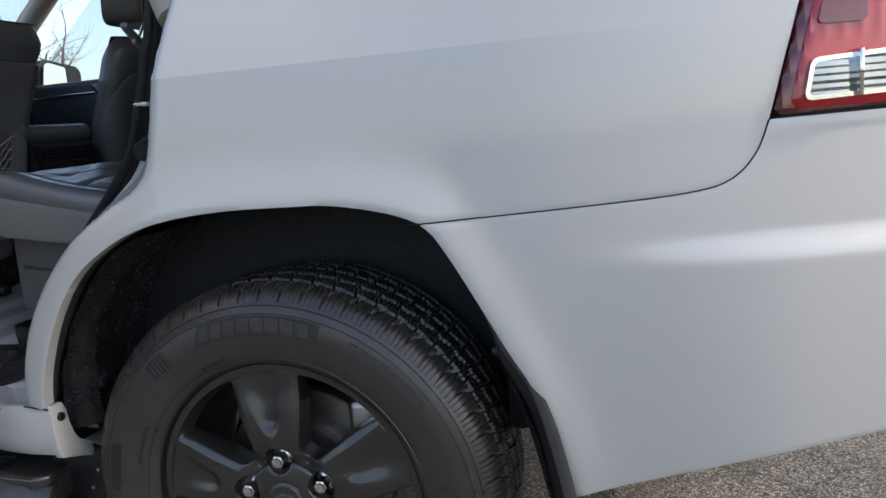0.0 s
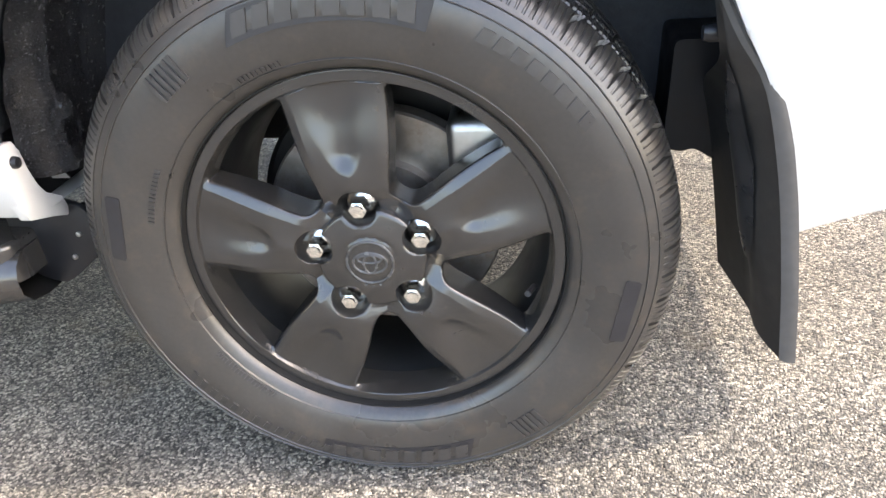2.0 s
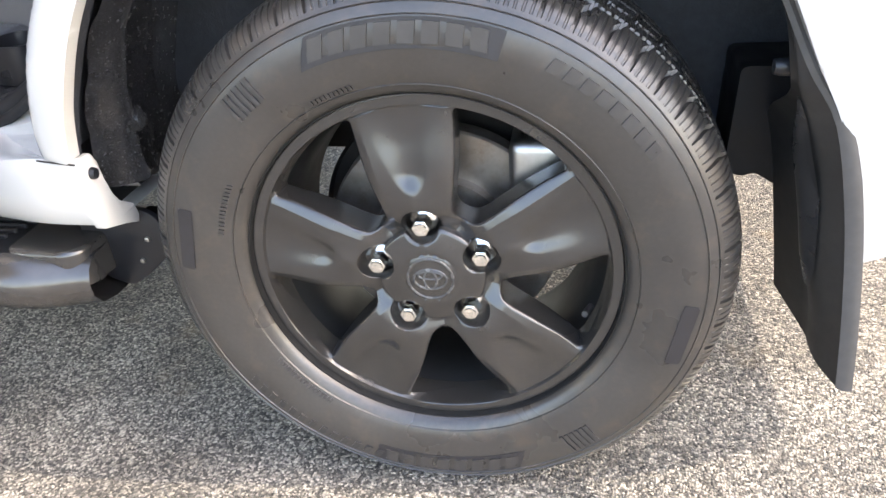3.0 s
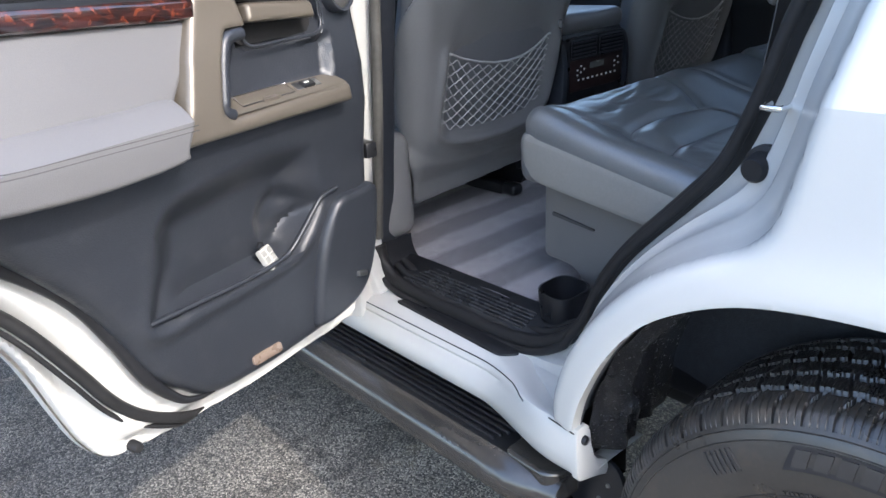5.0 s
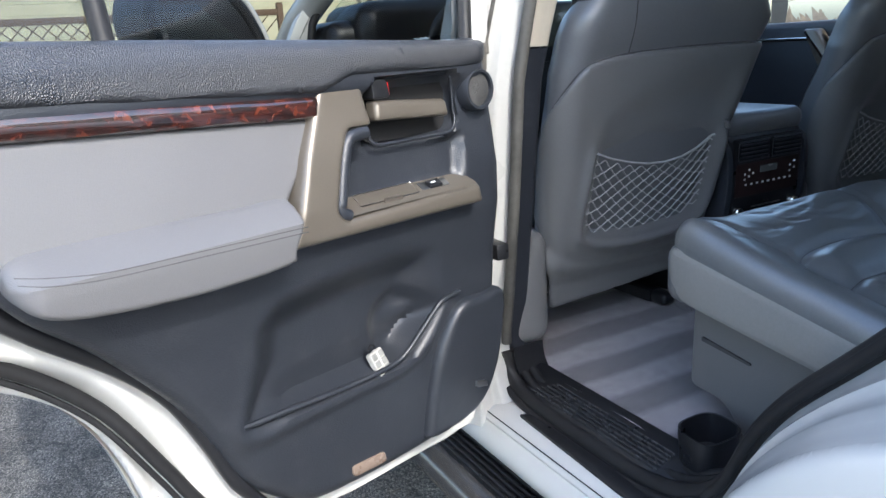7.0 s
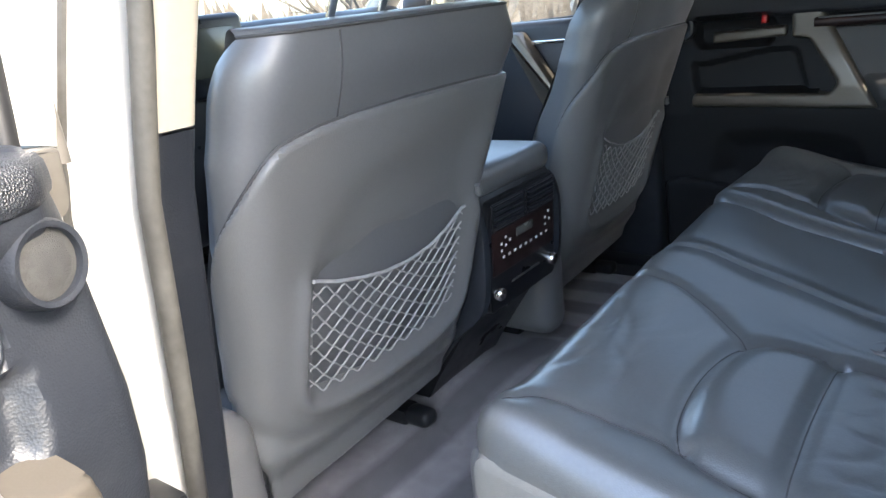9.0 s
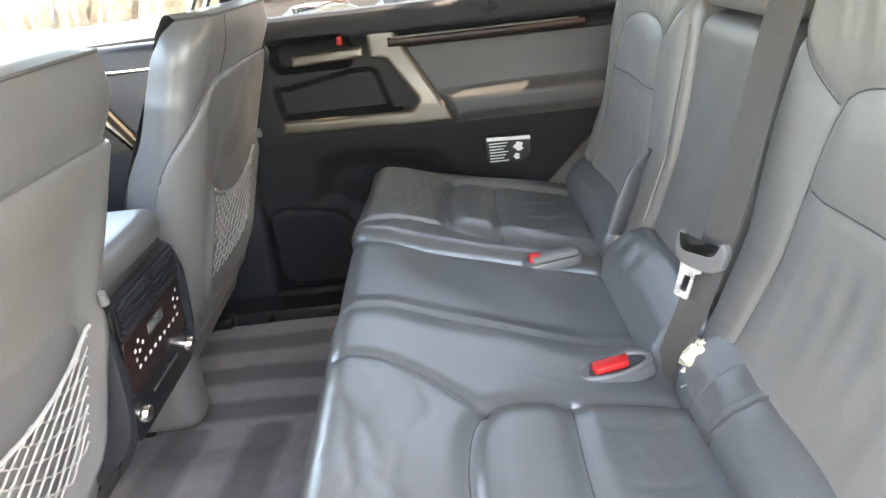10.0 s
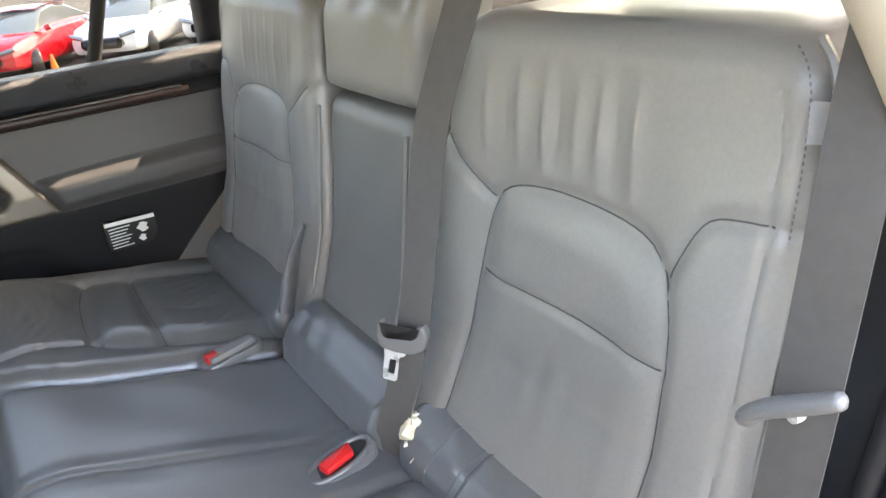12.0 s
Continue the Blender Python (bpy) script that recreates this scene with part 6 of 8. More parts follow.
# centre backrest with its armrest block
# backrest leather made darker: shade from the panel's angle put into its colour
angle_shaded_leather = material("angle_shaded_leather", (0.155, 0.154, 0.148), 0.38, var=0.08, scale=7, fine=200, bump=0.22, bump_scale=560, bump_kind="voronoi", bump_dist=0.0006, rough_var=0.05, spec=0.6)
centre = thing("centre_backrest", (-0.3, 0.02, 0.9), "grey leather folding centre armrest between the rear seats", "car seat", "rear bench")
low = rounded([(-0.115, 0.95), (0.165, 0.95), (0.165, 1.328), (-0.115, 1.328)], 0.025)
top = rounded([(-0.115, 1.336), (0.165, 1.336), (0.165, 1.49), (-0.115, 1.49)], 0.02)


def centre_h(u, v, s):
    return -fillet(s, 0.03) + 0.0015 * curve_noise(u, v, 20, 2.0) - 0.012


part("armrest", panel(lambda u, v: sdf(low, u, v), on_back, angle_shaded_leather, -0.13, 0.18, 0.94, 1.34, 0.007, centre_h, lip=0.09, flip=True), centre, "grey leather folding armrest")
part("headrest_block", panel(lambda u, v: sdf(top, u, v), on_back, leather_back, -0.13, 0.18, 1.33, 1.5, 0.007,
     lambda u, v, s: centre_h(u, v, s) + 0.010 - 0.004 * np.exp(-((v - 1.47) / 0.012) ** 2) * (1 + np.sin(60 * u)), lip=0.10, flip=True), centre, "grey leather block above the armrest")
for y in (-0.113, 0.163):
    part("piping", tube([(back_x(v) - 0.002, y, v) for v in np.linspace(0.99, 1.31, 30)], 0.0035, leather_back, 6), centre)
part("back_filler", box(-0.185, -0.12, -0.23, 0.23, 0.86, 1.44, leather_dark, 0.01), centre)
part("lower_roll", foot_roll(-0.195, 0.160, -0.424, 0.990, 0.6), centre, "rolled leather foot of the armrest")
part("side_strap", tube([(-0.385, 0.19, 0.96), (-0.365, 0.19, 1.02), (-0.35, 0.185, 1.07), (-0.325, 0.182, 1.11)], [0.022, 0.022, 0.019, 0.008], leather_dark, 10, flat=0.5), centre)

# buckles
def buckle(x, y, ang, label, flush):
    b = thing("belt_buckle", (x, y, cushion_z(x)), label, "seat belt buckle", "rear buckles")
    ca, sa = math.cos(ang), math.sin(ang)
    def on_b(u, v, w):
        return x + u * ca - v * sa, y + u * sa + v * ca, cushion_z(x) + 0.004 + 0.10 * u + w
    part("pocket", prism(rounded([(-0.055, -0.024), (0.055, -0.024), (0.055, 0.024), (-0.055, 0.024)], 0.022), on_b, -0.01, 0.006, leather_dark, 0.004), b, "leather buckle pocket")
    if flush:
        a = np.linspace(0, 2 * np.pi, 40)
        part("pocket_rim", tube([on_b(0.050 * math.cos(t), 0.022 * math.sin(t), 0.007) for t in a], 0.004, leather_dark, 8, closed=True), b)
        part("pocket_well", prism([(0.044 * math.cos(t), 0.017 * math.sin(t)) for t in a[:-1]], on_b, 0.004, 0.0072, black_plastic), b)
        part("release_button", prism(rounded([(-0.028, -0.011), (0.018, -0.011), (0.024, 0.011), (-0.028, 0.011)], 0.005), on_b, 0.004, 0.016, red_plastic, 0.004), b, "red release button")
        return b
    part("shell", prism(rounded([(-0.040, -0.016), (0.045, -0.016), (0.045, 0.016), (-0.040, 0.016)], 0.008), on_b, 0.0, 0.016, seat_shell, 0.005), b)
    part("release_button", prism(rounded([(-0.043, -0.011), (-0.022, -0.011), (-0.022, 0.011), (-0.043, 0.011)], 0.004), on_b, 0.004, 0.0175, red_plastic, 0.004), b, "red release button")
    return b


buckle(-0.475, -0.192, radians(10), "red-topped belt buckle set into the bench cushion", True)
buckle(-0.500, 0.180, radians(5), "grey belt buckle with a red button beside the armrest", False)

# centre belt
def webbing(path, width, across, mat):
    p = catmull(path, 8, False)
    a = np.array(across, float)
    e1, e2 = p - a * width / 2, p + a * width / 2
    off = np.array((-0.0016, 0, 0.0004))
    return loft([e1, p * 0.5 + e1 * 0.5 + off * 0.2, p + off * 0.3, p * 0.5 + e2 * 0.5 + off * 0.2, e2, e2 - off, e1 - off, e1], mat)


belt = thing("seat_belt", (-0.37, -0.165, 0.93), "grey centre seat belt hanging with its steel tongue", "seat belt")
part("webbing", webbing([(-0.228, -0.262, 1.58), (-0.262, -0.259, 1.489), (-0.285, -0.250, 1.426), (-0.300, -0.228, 1.351), (-0.325, -0.224, 1.232), (-0.355, -0.230, 1.119), (-0.385, -0.226, 1.019), (-0.402, -0.203, 0.935), (-0.405, -0.199, 0.89)], 0.047, (-0.42, 0.905, 0), belt_web), belt, "grey woven belt webbing")


TONGUE_U = np.array((0.62, -0.76, 0.12))


def on_tongue(u, v, w):
    """u across the belt, v up it, w out of it."""
    n3 = np.array((-0.78, -0.60, 0.16))
    c = np.array((-0.372, -0.229, 1.092))
    return tuple(c[k] + TONGUE_U[k] * u + (0.10, 0.03, 0.99)[k] * v + n3[k] * w for k in range(3))


GRIP = rounded([(-0.033, 0.030), (-0.026, 0.033), (-0.023, 0.010), (0.018, 0.004), (0.021, 0.018), (0.030, 0.020), (0.037, 0.006), (0.030, -0.016), (0.014, -0.021), (-0.012, -0.015), (-0.030, -0.008), (-0.036, 0.010)], 0.007)
part("tongue_grip", prism(GRIP, on_tongue, 0.0, 0.012, seat_shell, 0.004, seg=3), belt, "grey plastic tongue grip")
t_out = rounded([(-0.027, -0.008), (0.004, -0.014), (0.002, -0.024), (-0.006, -0.024), (-0.012, -0.060), (-0.032, -0.054), (-0.027, -0.020)], 0.004)
t_in = rounded([(-0.020, -0.026), (-0.010, -0.028), (-0.015, -0.050), (-0.025, -0.047)], 0.002)
part("steel_tongue", panel(lambda u, v: np.maximum(sdf(t_out, u, v), -sdf(t_in, u, v)), on_tongue, material("tongue_steel", (0.62, 0.62, 0.6), 0.3, metal=0.35, var=0.1, scale=60), -0.04, 0.01, -0.065, 0.0, 0.0015, lambda u, v, s: 0.007 + 0 * u, lip=0.003, back=True), belt, "steel belt tongue")
part("tongue_slot", panel(lambda u, v: sdf(t_in, u, v), on_tongue, black_plastic, -0.03, 0.0, -0.055, -0.02, 0.002, lambda u, v, s: 0.0035 + 0 * u), belt)
foam = thing("foam_scrap", (-0.375, -0.228, 0.93), "torn piece of cream foam showing at the belt slot", "foam")
rng = np.random.RandomState(3)
fa = np.linspace(0, 2 * np.pi, 20, endpoint=False)
rows = []
for k in range(9):
    t = k / 8 * math.pi
    r = 0.024 * math.sin(t) * (1 + 0.25 * rng.randn(20)) + 0.0005
    rows.append(np.stack([-0.378 + 0.8 * r * np.cos(fa), -0.232 + r * np.sin(fa), 0.95 + 0.026 * math.cos(t) + 0.003 * rng.randn(20)], 1))
part("foam", loft(rows, foam_mat, closed_u=True, smooth=25), foam)
part("white_thread", tube([(-0.40, -0.150, 0.945), (-0.41, -0.152, 0.93), (-0.405, -0.165, 0.915), (-0.41, -0.17, 0.905)], 0.0016, white_label, 6), foam)
part("loose_fibre", tube([(-0.385, -0.245, 0.945), (-0.40, -0.262, 0.935), (-0.41, -0.27, 0.938)], 0.0008, foam_mat, 5), foam)

# outer belt by the left seat, with a latch bar
side_belt = thing("seat_belt", (-0.30, -0.72, 1.0), "grey outer seat belt with a plastic tongue bar", "seat belt")
part("webbing", webbing([(-0.22, -0.705, 1.62), (-0.27, -0.709, 1.45), (-0.30, -0.708, 1.20), (-0.33, -0.706, 1.0), (-0.36, -0.70, 0.85)], 0.047, (0.08, -1.0, 0), belt_web), side_belt, "grey woven belt webbing")
part("tongue_bar", tube(catmull([(-0.322, -0.680, 1.206), (-0.328, -0.685, 1.220), (-0.328, -0.700, 1.234), (-0.326, -0.720, 1.247), (-0.324, -0.740, 1.260), (-0.322, -0.749, 1.266)], 5, False), [min(0.0085 + 0.002 * math.sin(k / 25 * math.pi), 0.003 + 0.0028 * min(k, 25 - k)) for k in range(26)], seat_shell, 10, flat=0.75), side_belt, "grey plastic tongue bar")
part("stop_button", lathe([(0.0001, -0.006), (0.0045, -0.005), (0.0055, 0.0), (0.0055, 0.004)], (-0.324, -0.718, 1.236), net_cord, 16, "x"), side_belt, "pale belt stop button")
tag_cloth = material("grey_woven_tag", (0.22, 0.22, 0.22), 0.8, var=0.1, scale=80)
part("airbag_tag", prism(rounded([(-0.007, -0.015), (0.007, -0.015), (0.007, 0.015), (-0.007, 0.015)], 0.002), lambda u, v, w: (-0.262 + 0.5 * u - w, -0.674 - 0.75 * u, 1.425 + v), 0, 0.002, tag_cloth, 0.0), rear_left, "small grey sewn tag with lettering")


def lettering(text, place_m, size, mat, parent, name="lettering", depth=0.0003):
    cu = bpy.data.curves.new(name, "FONT")
    cu.body, cu.size, cu.extrude, cu.align_x, cu.align_y = text, size, depth, "CENTER", "CENTER"
    ob = new(name, cu)
    me = bpy.data.meshes.new_from_object(ob)
    bpy.data.objects.remove(ob)
    me.transform(place_m)
    me.materials.append(mat)
    return part(name, me, parent)


# ---------- front seats ----------
def front_seat(yc, label, wide=1.0):
    st = thing("front_seat", (-1.4, yc, 0.6), label, "car seat", "front seats")
    bx = lambda v: -1.125 + 0.28 * (v - 1.08)
    R, TURN = 0.055, 2.1

    def flat(u, v):
        """Half width of the flat of the back; the inner side is the wider one."""
        outer = np.interp(v, [0.75, 0.93, 1.02, 1.13, 1.26, 1.37, 1.40], [0.165, 0.168, 0.176, 0.188, 0.195, 0.170, 0.152])
        inner = np.interp(v, [0.75, 0.93, 1.10, 1.18, 1.287, 1.348, 1.40], [0.205, 0.205, 0.207, 0.225, 0.243, 0.248, 0.224])
        return np.where(np.asarray(u) < 0, outer, inner)

    def on_shell(u, v, w):
        """u runs across the back and round its rounded sides."""
        side, hw = np.sign(u), flat(u, v)
        over = np.maximum(np.abs(u) - hw, 0.0)
        th = np.minimum(over / R, TURN)
        straight = np.maximum(over - R * TURN, 0.0)
        y = side * (np.minimum(np.abs(u), hw) + (R + w) * np.sin(th) + straight * math.cos(TURN))
        return bx(v) - R * (1 - np.cos(th)) - straight * math.sin(TURN) + w * np.cos(th), yc + y * wide, v + 0 * u

    levels = np.array([0.80, 0.93, 1.05, 1.13, 1.20, 1.27, 1.34, 1.378, 1.397])
    more = R * TURN + np.interp(levels, [0.8, 1.1, 1.2, 1.397], [0.10, 0.09, 0.045, 0.006])
    left_u, right_u = flat(-1, levels) + more, flat(1, levels) + more
    shoulder = np.array([1, 1, 1, 1, 1, 1, 1, 0.975, 0.90])
    left_u, right_u = left_u * shoulder, right_u * shoulder
    body = np.vstack([np.stack([right_u, levels], 1), np.stack([-left_u, levels], 1)[::-1]])

    def body_h(u, v, s):
        return -0.010 + 0.010 * np.exp(-((v - 1.345) / 0.05) ** 2) + 0.0012 * curve_noise(u, v, 18, yc)

    part("upholstery", panel(lambda u, v: sdf(body, u, v), on_shell, leather_dark, -0.45, 0.45, 0.79, 1.40, 0.009, body_h), st, "dark grey leather back with piping")
    edge_u = np.linspace(-left_u[-1], right_u[-1], 41)
    rim = np.stack(on_shell(edge_u, np.full(41, 1.397), body_h(edge_u, np.full(41, 1.397), 0)), 1)
    front = np.stack([np.full(41, bx(1.397) - 0.098), yc + np.linspace(rim[0, 1] - yc, rim[-1, 1] - yc, 41) * 0.96, np.full(41, 1.385)], 1)
    part("seat_top", loft([rim * (1 - f) + front * f + np.array((0, 0, 0.016 * math.sin(math.pi * f))) for f in (0, 0.06, 0.2, 0.4, 0.6, 0.8, 0.94, 1.0)], leather_dark, flip=True), st, "leather top of the backrest")
    part("top_piping", tube(rim + np.array((0.0, 0, 0.0005)), 0.0024, seam_dark, 6), st)
    face = []
    for v in (1.385, 1.30, 1.15, 1.0, 0.82):
        depth = np.interp(v, [0.82, 1.1, 1.2, 1.385], [0.17, 0.16, 0.125, 0.098])
        face.append([(bx(v) - depth, yc + t * 0.19 * wide, v) for t in np.linspace(-1, 1, 12)])
    part("front_face", loft(face, leather_dark, flip=True), st, "padded front of the backrest")

    shell = catmull([(-0.285, 0.93), (-0.296, 1.08), (-0.290, 1.13), (-0.276, 1.168), (-0.245, 1.215), (-0.205, 1.265), (-0.165, 1.280), (-0.104, 1.2885), (0.0, 1.293), (0.12, 1.294), (0.22, 1.293), (0.298, 1.289), (0.328, 1.26),
                     (0.336, 1.10), (0.332, 0.95), (0.318, 0.80), (0.27, 0.735), (0.10, 0.715), (-0.10, 0.700), (-0.185, 0.703), (-0.212, 0.79), (-0.258, 0.895)], 5)
    POUCH = rounded([(-0.140, 0.885), (-0.146, 1.10), (-0.10, 1.19), (0.05, 1.232), (0.20, 1.245), (0.232, 1.20), (0.206, 1.10), (0.206, 0.93), (0.17, 0.875), (0.03, 0.862)], 0.04)
    LIP = catmull([(-0.152, 1.09), (-0.157, 0.96), (-0.142, 0.878), (-0.04, 0.846), (0.10, 0.846), (0.196, 0.872), (0.226, 0.95), (0.224, 1.05), (0.212, 1.10)], 6, False)
    FOLD = catmull([(-0.262, 0.915), (-0.205, 0.858), (-0.14, 0.822), (-0.03, 0.806), (0.12, 0.808), (0.24, 0.83)], 6, False)

    def shell_h(u, v, s):
        w = 0.003 - fillet(s, 0.010)
        d = sdf(POUCH, u, v)
        w -= 0.010 * sstep(0.02, -0.06, d) + 0.014 * sstep(0.004, -0.03, d) * sstep(1.13, 1.04, v)
        w += 0.011 * np.exp(-(line_dist(LIP, u, v) / 0.013) ** 2) * sstep(1.115, 1.06, v)
        w += groove(line_dist(FOLD, u, v), 0.016, 0.006)
        w -= 0.022 * sstep(0.82, 0.75, v)
        return w + 0.0006 * curve_noise(u, v, 22, 1.7)

    part("back_shell", panel(lambda u, v: sdf(shell, u, v), on_shell, seat_shell, -0.345, 0.345, 0.69, 1.31, 0.0055, shell_h, lip=0.012), st, "smooth grey vinyl back shell")
    q = resample(np.vstack([[(-0.101, 1.291)], [(-0.102, 1.34)], [(-0.103, 1.393)]]), 12)
    part("seat_seam", tube(np.stack(on_shell(q[:, 0], q[:, 1], body_h(q[:, 0], q[:, 1], 0) + 0.0002), 1), 0.0013, seam_dark, 5), st)
    q = resample(shell[5:75], 90)
    part("shell_seam", tube(np.stack(on_shell(q[:, 0], q[:, 1], np.full(90, -0.0065)), 1), 0.0026, seam_dark, 5), st)
    # sagging net of wavy cords
    top_v = lambda u: np.interp(u, [-0.14, -0.10, -0.05, 0.0, 0.05, 0.10, 0.14, 0.178], [1.083, 1.066, 1.051, 1.041, 1.038, 1.044, 1.060, 1.086])
    low_v = lambda u: np.interp(u, [-0.14, -0.11, 0.0, 0.10, 0.15, 0.178], [0.905, 0.890, 0.884, 0.888, 0.898, 0.915])
    q = np.linspace(-0.142, 0.186, 40)
    net = part("map_net", tube(np.stack(on_shell(q, top_v(q), np.full(40, 0.006)), 1), 0.0027, net_cord, 6), st, "grey elastic storage net")
    cords = []
    for row in range(1, 13):
        t = np.linspace(0, 1, 133)
        u = -0.142 + 0.326 * t
        f = row / 12.5
        gap = (top_v(u) - low_v(u)) / 12.5
        v = top_v(u) * (1 - f) + low_v(u) * f + 0.43 * gap * np.sin(2 * math.pi * 9 * t + row * math.pi)
        cords.append(tube(np.stack(on_shell(u, v, 0.004 - 0.010 * np.sin(math.pi * t) * math.sin(math.pi * min(1, f + 0.2))), 1), 0.0015, net_cord, 5))
    part("net_mesh", join(cords), net)
    part("net_pin", tube([on_shell(np.array(0.214), np.array(1.10), np.array(0.012)), on_shell(np.array(0.208), np.array(1.117), np.array(0.010))], [0.007, 0.005], seat_shell, 10), st)
    # cushion, side and pivot cover
    part("cushion", box(-1.72, -1.26, yc - 0.27, yc + 0.27, 0.72, 0.88, leather_dark, 0.05, 4), st)
    part("recliner_cover", box(-1.37, -1.193, yc - 0.305 * wide, yc - 0.205 * wide, 0.64, 0.915, seat_shell, 0.045, 6), st, "rounded grey recliner cover")
    # black block added for the dark under the seat
    part("underseat_shade", box(-1.50, -1.37, yc - 0.22, yc + 0.22, 0.665, 0.80, black_plastic, 0.03, 3), st, "black block for the shade under the backrest")
    for y in (yc - 0.22, yc + 0.22):
        part("seat_rail", box(-1.75, -1.32, y - 0.025, y + 0.025, 0.605, 0.64, black_plastic, 0.008), st)
    part("rail_end", box(-1.335, -1.27, yc + 0.20, yc + 0.245, 0.605, 0.64, black_plastic, 0.014, 3), st)
    hx = -1.03
    hr = rounded([(-0.135, 1.46), (0.135, 1.46), (0.145, 1.56), (0.12, 1.65), (-0.12, 1.65), (-0.145, 1.56)], 0.04)
    part("headrest", panel(lambda u, v: sdf(hr, u, v), lambda u, v, w: (hx + 0.15 * (v - 1.46) + w, yc + u, v), leather_dark, -0.16, 0.16, 1.45, 1.66, 0.01, lambda u, v, s: -fillet(s, 0.05), lip=0.11, back=True), st, "dark grey headrest")
    for y in (-0.05, 0.05):
        part("headrest_post", tube([(-1.125, yc + y, 1.39), (-1.075, yc + y, 1.48)], 0.006, chrome, 8), st)
    return st


driver_seat = front_seat(-0.437, "dark grey leather driver's seat with a storage net", 1.07)
passenger_seat = front_seat(0.455, "dark grey leather front passenger seat with a storage net")

# ---------- cabin ----------
def carpet_material():
    m = material("striped_carpet", (0.32, 0.288, 0.292), 0.95, var=0.28, scale=30, fine=600, bump=0.9, bump_scale=800, bump_dist=0.004, sheen=0.3)
    n, l = m.node_tree.nodes, m.node_tree.links
    b = n["Principled BSDF"]
    base_tone = b.inputs["Base Color"].links[0].from_socket
    wave = n.new("ShaderNodeTexWave"); wave.wave_type, wave.bands_direction = "BANDS", "Y"
    wave.inputs["Scale"].default_value, wave.inputs["Distortion"].default_value, wave.inputs["Detail"].default_value = 2.15, 0.9, 2
    co = n.new("ShaderNodeTexCoord").outputs["Object"]
    l.new(co, wave.inputs["Vector"])
    # the near part is brushed the other way
    cross = n.new("ShaderNodeTexWave"); cross.wave_type, cross.bands_direction = "BANDS", "X"
    cross.inputs["Scale"].default_value, cross.inputs["Distortion"].default_value, cross.inputs["Phase Offset"].default_value = 1.85, 0.5, 2.45
    l.new(co, cross.inputs["Vector"])
    xyz = n.new("ShaderNodeSeparateXYZ"); l.new(co, xyz.inputs[0])
    far = n.new("ShaderNodeMapRange"); far.inputs["From Min"].default_value, far.inputs["From Max"].default_value = 0.225, 0.245
    l.new(xyz.outputs["Y"], far.inputs[0])
    pick = n.new("ShaderNodeMix"); l.new(far.outputs[0], pick.inputs[0]); l.new(cross.outputs["Fac"], pick.inputs[2]); l.new(wave.outputs["Fac"], pick.inputs[3])
    mr = n.new("ShaderNodeMapRange"); mr.inputs["From Min"].default_value, mr.inputs["From Max"].default_value = 0.30, 0.70
    mr.inputs["To Min"].default_value, mr.inputs["To Max"].default_value = 0.42, 1.0
    l.new(pick.outputs[0], mr.inputs[0])
    mul = n.new("ShaderNodeMix"); mul.data_type, mul.blend_type = "RGBA", "MULTIPLY"; mul.inputs[0].default_value = 1
    l.new(base_tone, mul.inputs[6]); l.new(mr.outputs[0], mul.inputs[7]); l.new(mul.outputs[2], b.inputs["Base Color"])
    return m


striped = carpet_material()
xs, ys = np.linspace(-2.3, -0.30, 80), np.linspace(-0.725, 0.70, 70)
FX, FY = np.meshgrid(xs, ys, indexing="ij")
FY = np.maximum(FY, -0.725 + 0.12 * sstep(-0.62, -0.52, FX))
FZ = 0.60 + 0.025 * np.exp(-(FY / 0.14) ** 4) + 0.002 * curve_noise(FX, FY, 14)
part("floor_carpet", loft(np.stack([FX, FY, FZ], -1), striped), car, "grey carpet brushed in stripes")
part("underbody", box(-3.2, -0.56, -0.72, 0.78, 0.46, 0.57, black_plastic, 0.03), car)
part("rear_underbody", box(-0.58, 0.95, -0.673, 0.66, 0.50, 0.60, black_plastic, 0.02), car)
# load floor and walls behind the bench
part("cargo_floor", box(-0.26, 1.0, -0.62, 0.62, 0.80, 0.86, carpet, 0.01), car)

# centre console
console = part("centre_console", prism(rounded([(-1.95, 0.60), (-1.345, 0.60), (-1.31, 0.66), (-1.215, 0.80), (-1.168, 0.845), (-1.156, 1.045), (-1.175, 1.075), (-1.95, 1.075)], 0.02), lambda u, v, w: (u, w, v), -0.137, 0.137, black_plastic, 0.012, seg=3), car, "black centre console with rear climate controls")
part("console_lid", box(-1.75, -1.158, -0.145, 0.145, 1.058, 1.118, leather_dark, 0.028, 5), console, "grey padded console lid")


def on_console(u, v, w):
    return -1.164 + 0.06 * (v - 0.9) + w, u, v


part("control_face", prism(rounded([(-0.128, 0.83), (0.128, 0.83), (0.128, 1.055), (-0.128, 1.055)], 0.015), on_console, -0.01, 0.006, black_plastic, 0.004), console)
for c in (-0.062, 0.062):
    vent = part("air_vent", prism(rounded([(c - 0.056, 0.999), (c + 0.056, 0.999), (c + 0.056, 1.048), (c - 0.056, 1.048)], 0.006), on_console, 0.0, 0.0085, seal_rubber, 0.002), console, "slatted air vent")
    part("vent_frame", tube([on_console(c + a, 1.0235 + b, 0.009) for a, b in ((-0.055, -0.024), (0.055, -0.024), (0.055, 0.024), (-0.055, 0.024))], 0.0026, dark_plastic, 6, closed=True), console)
    for k in range(4):
        v0 = 1.0065 + 0.0105 * k
        part("slat", prism([(c - 0.05, v0), (c + 0.05, v0), (c + 0.05, v0 + 0.004), (c - 0.05, v0 + 0.004)], on_console, 0.009, 0.015, dark_plastic, 0.001), console)
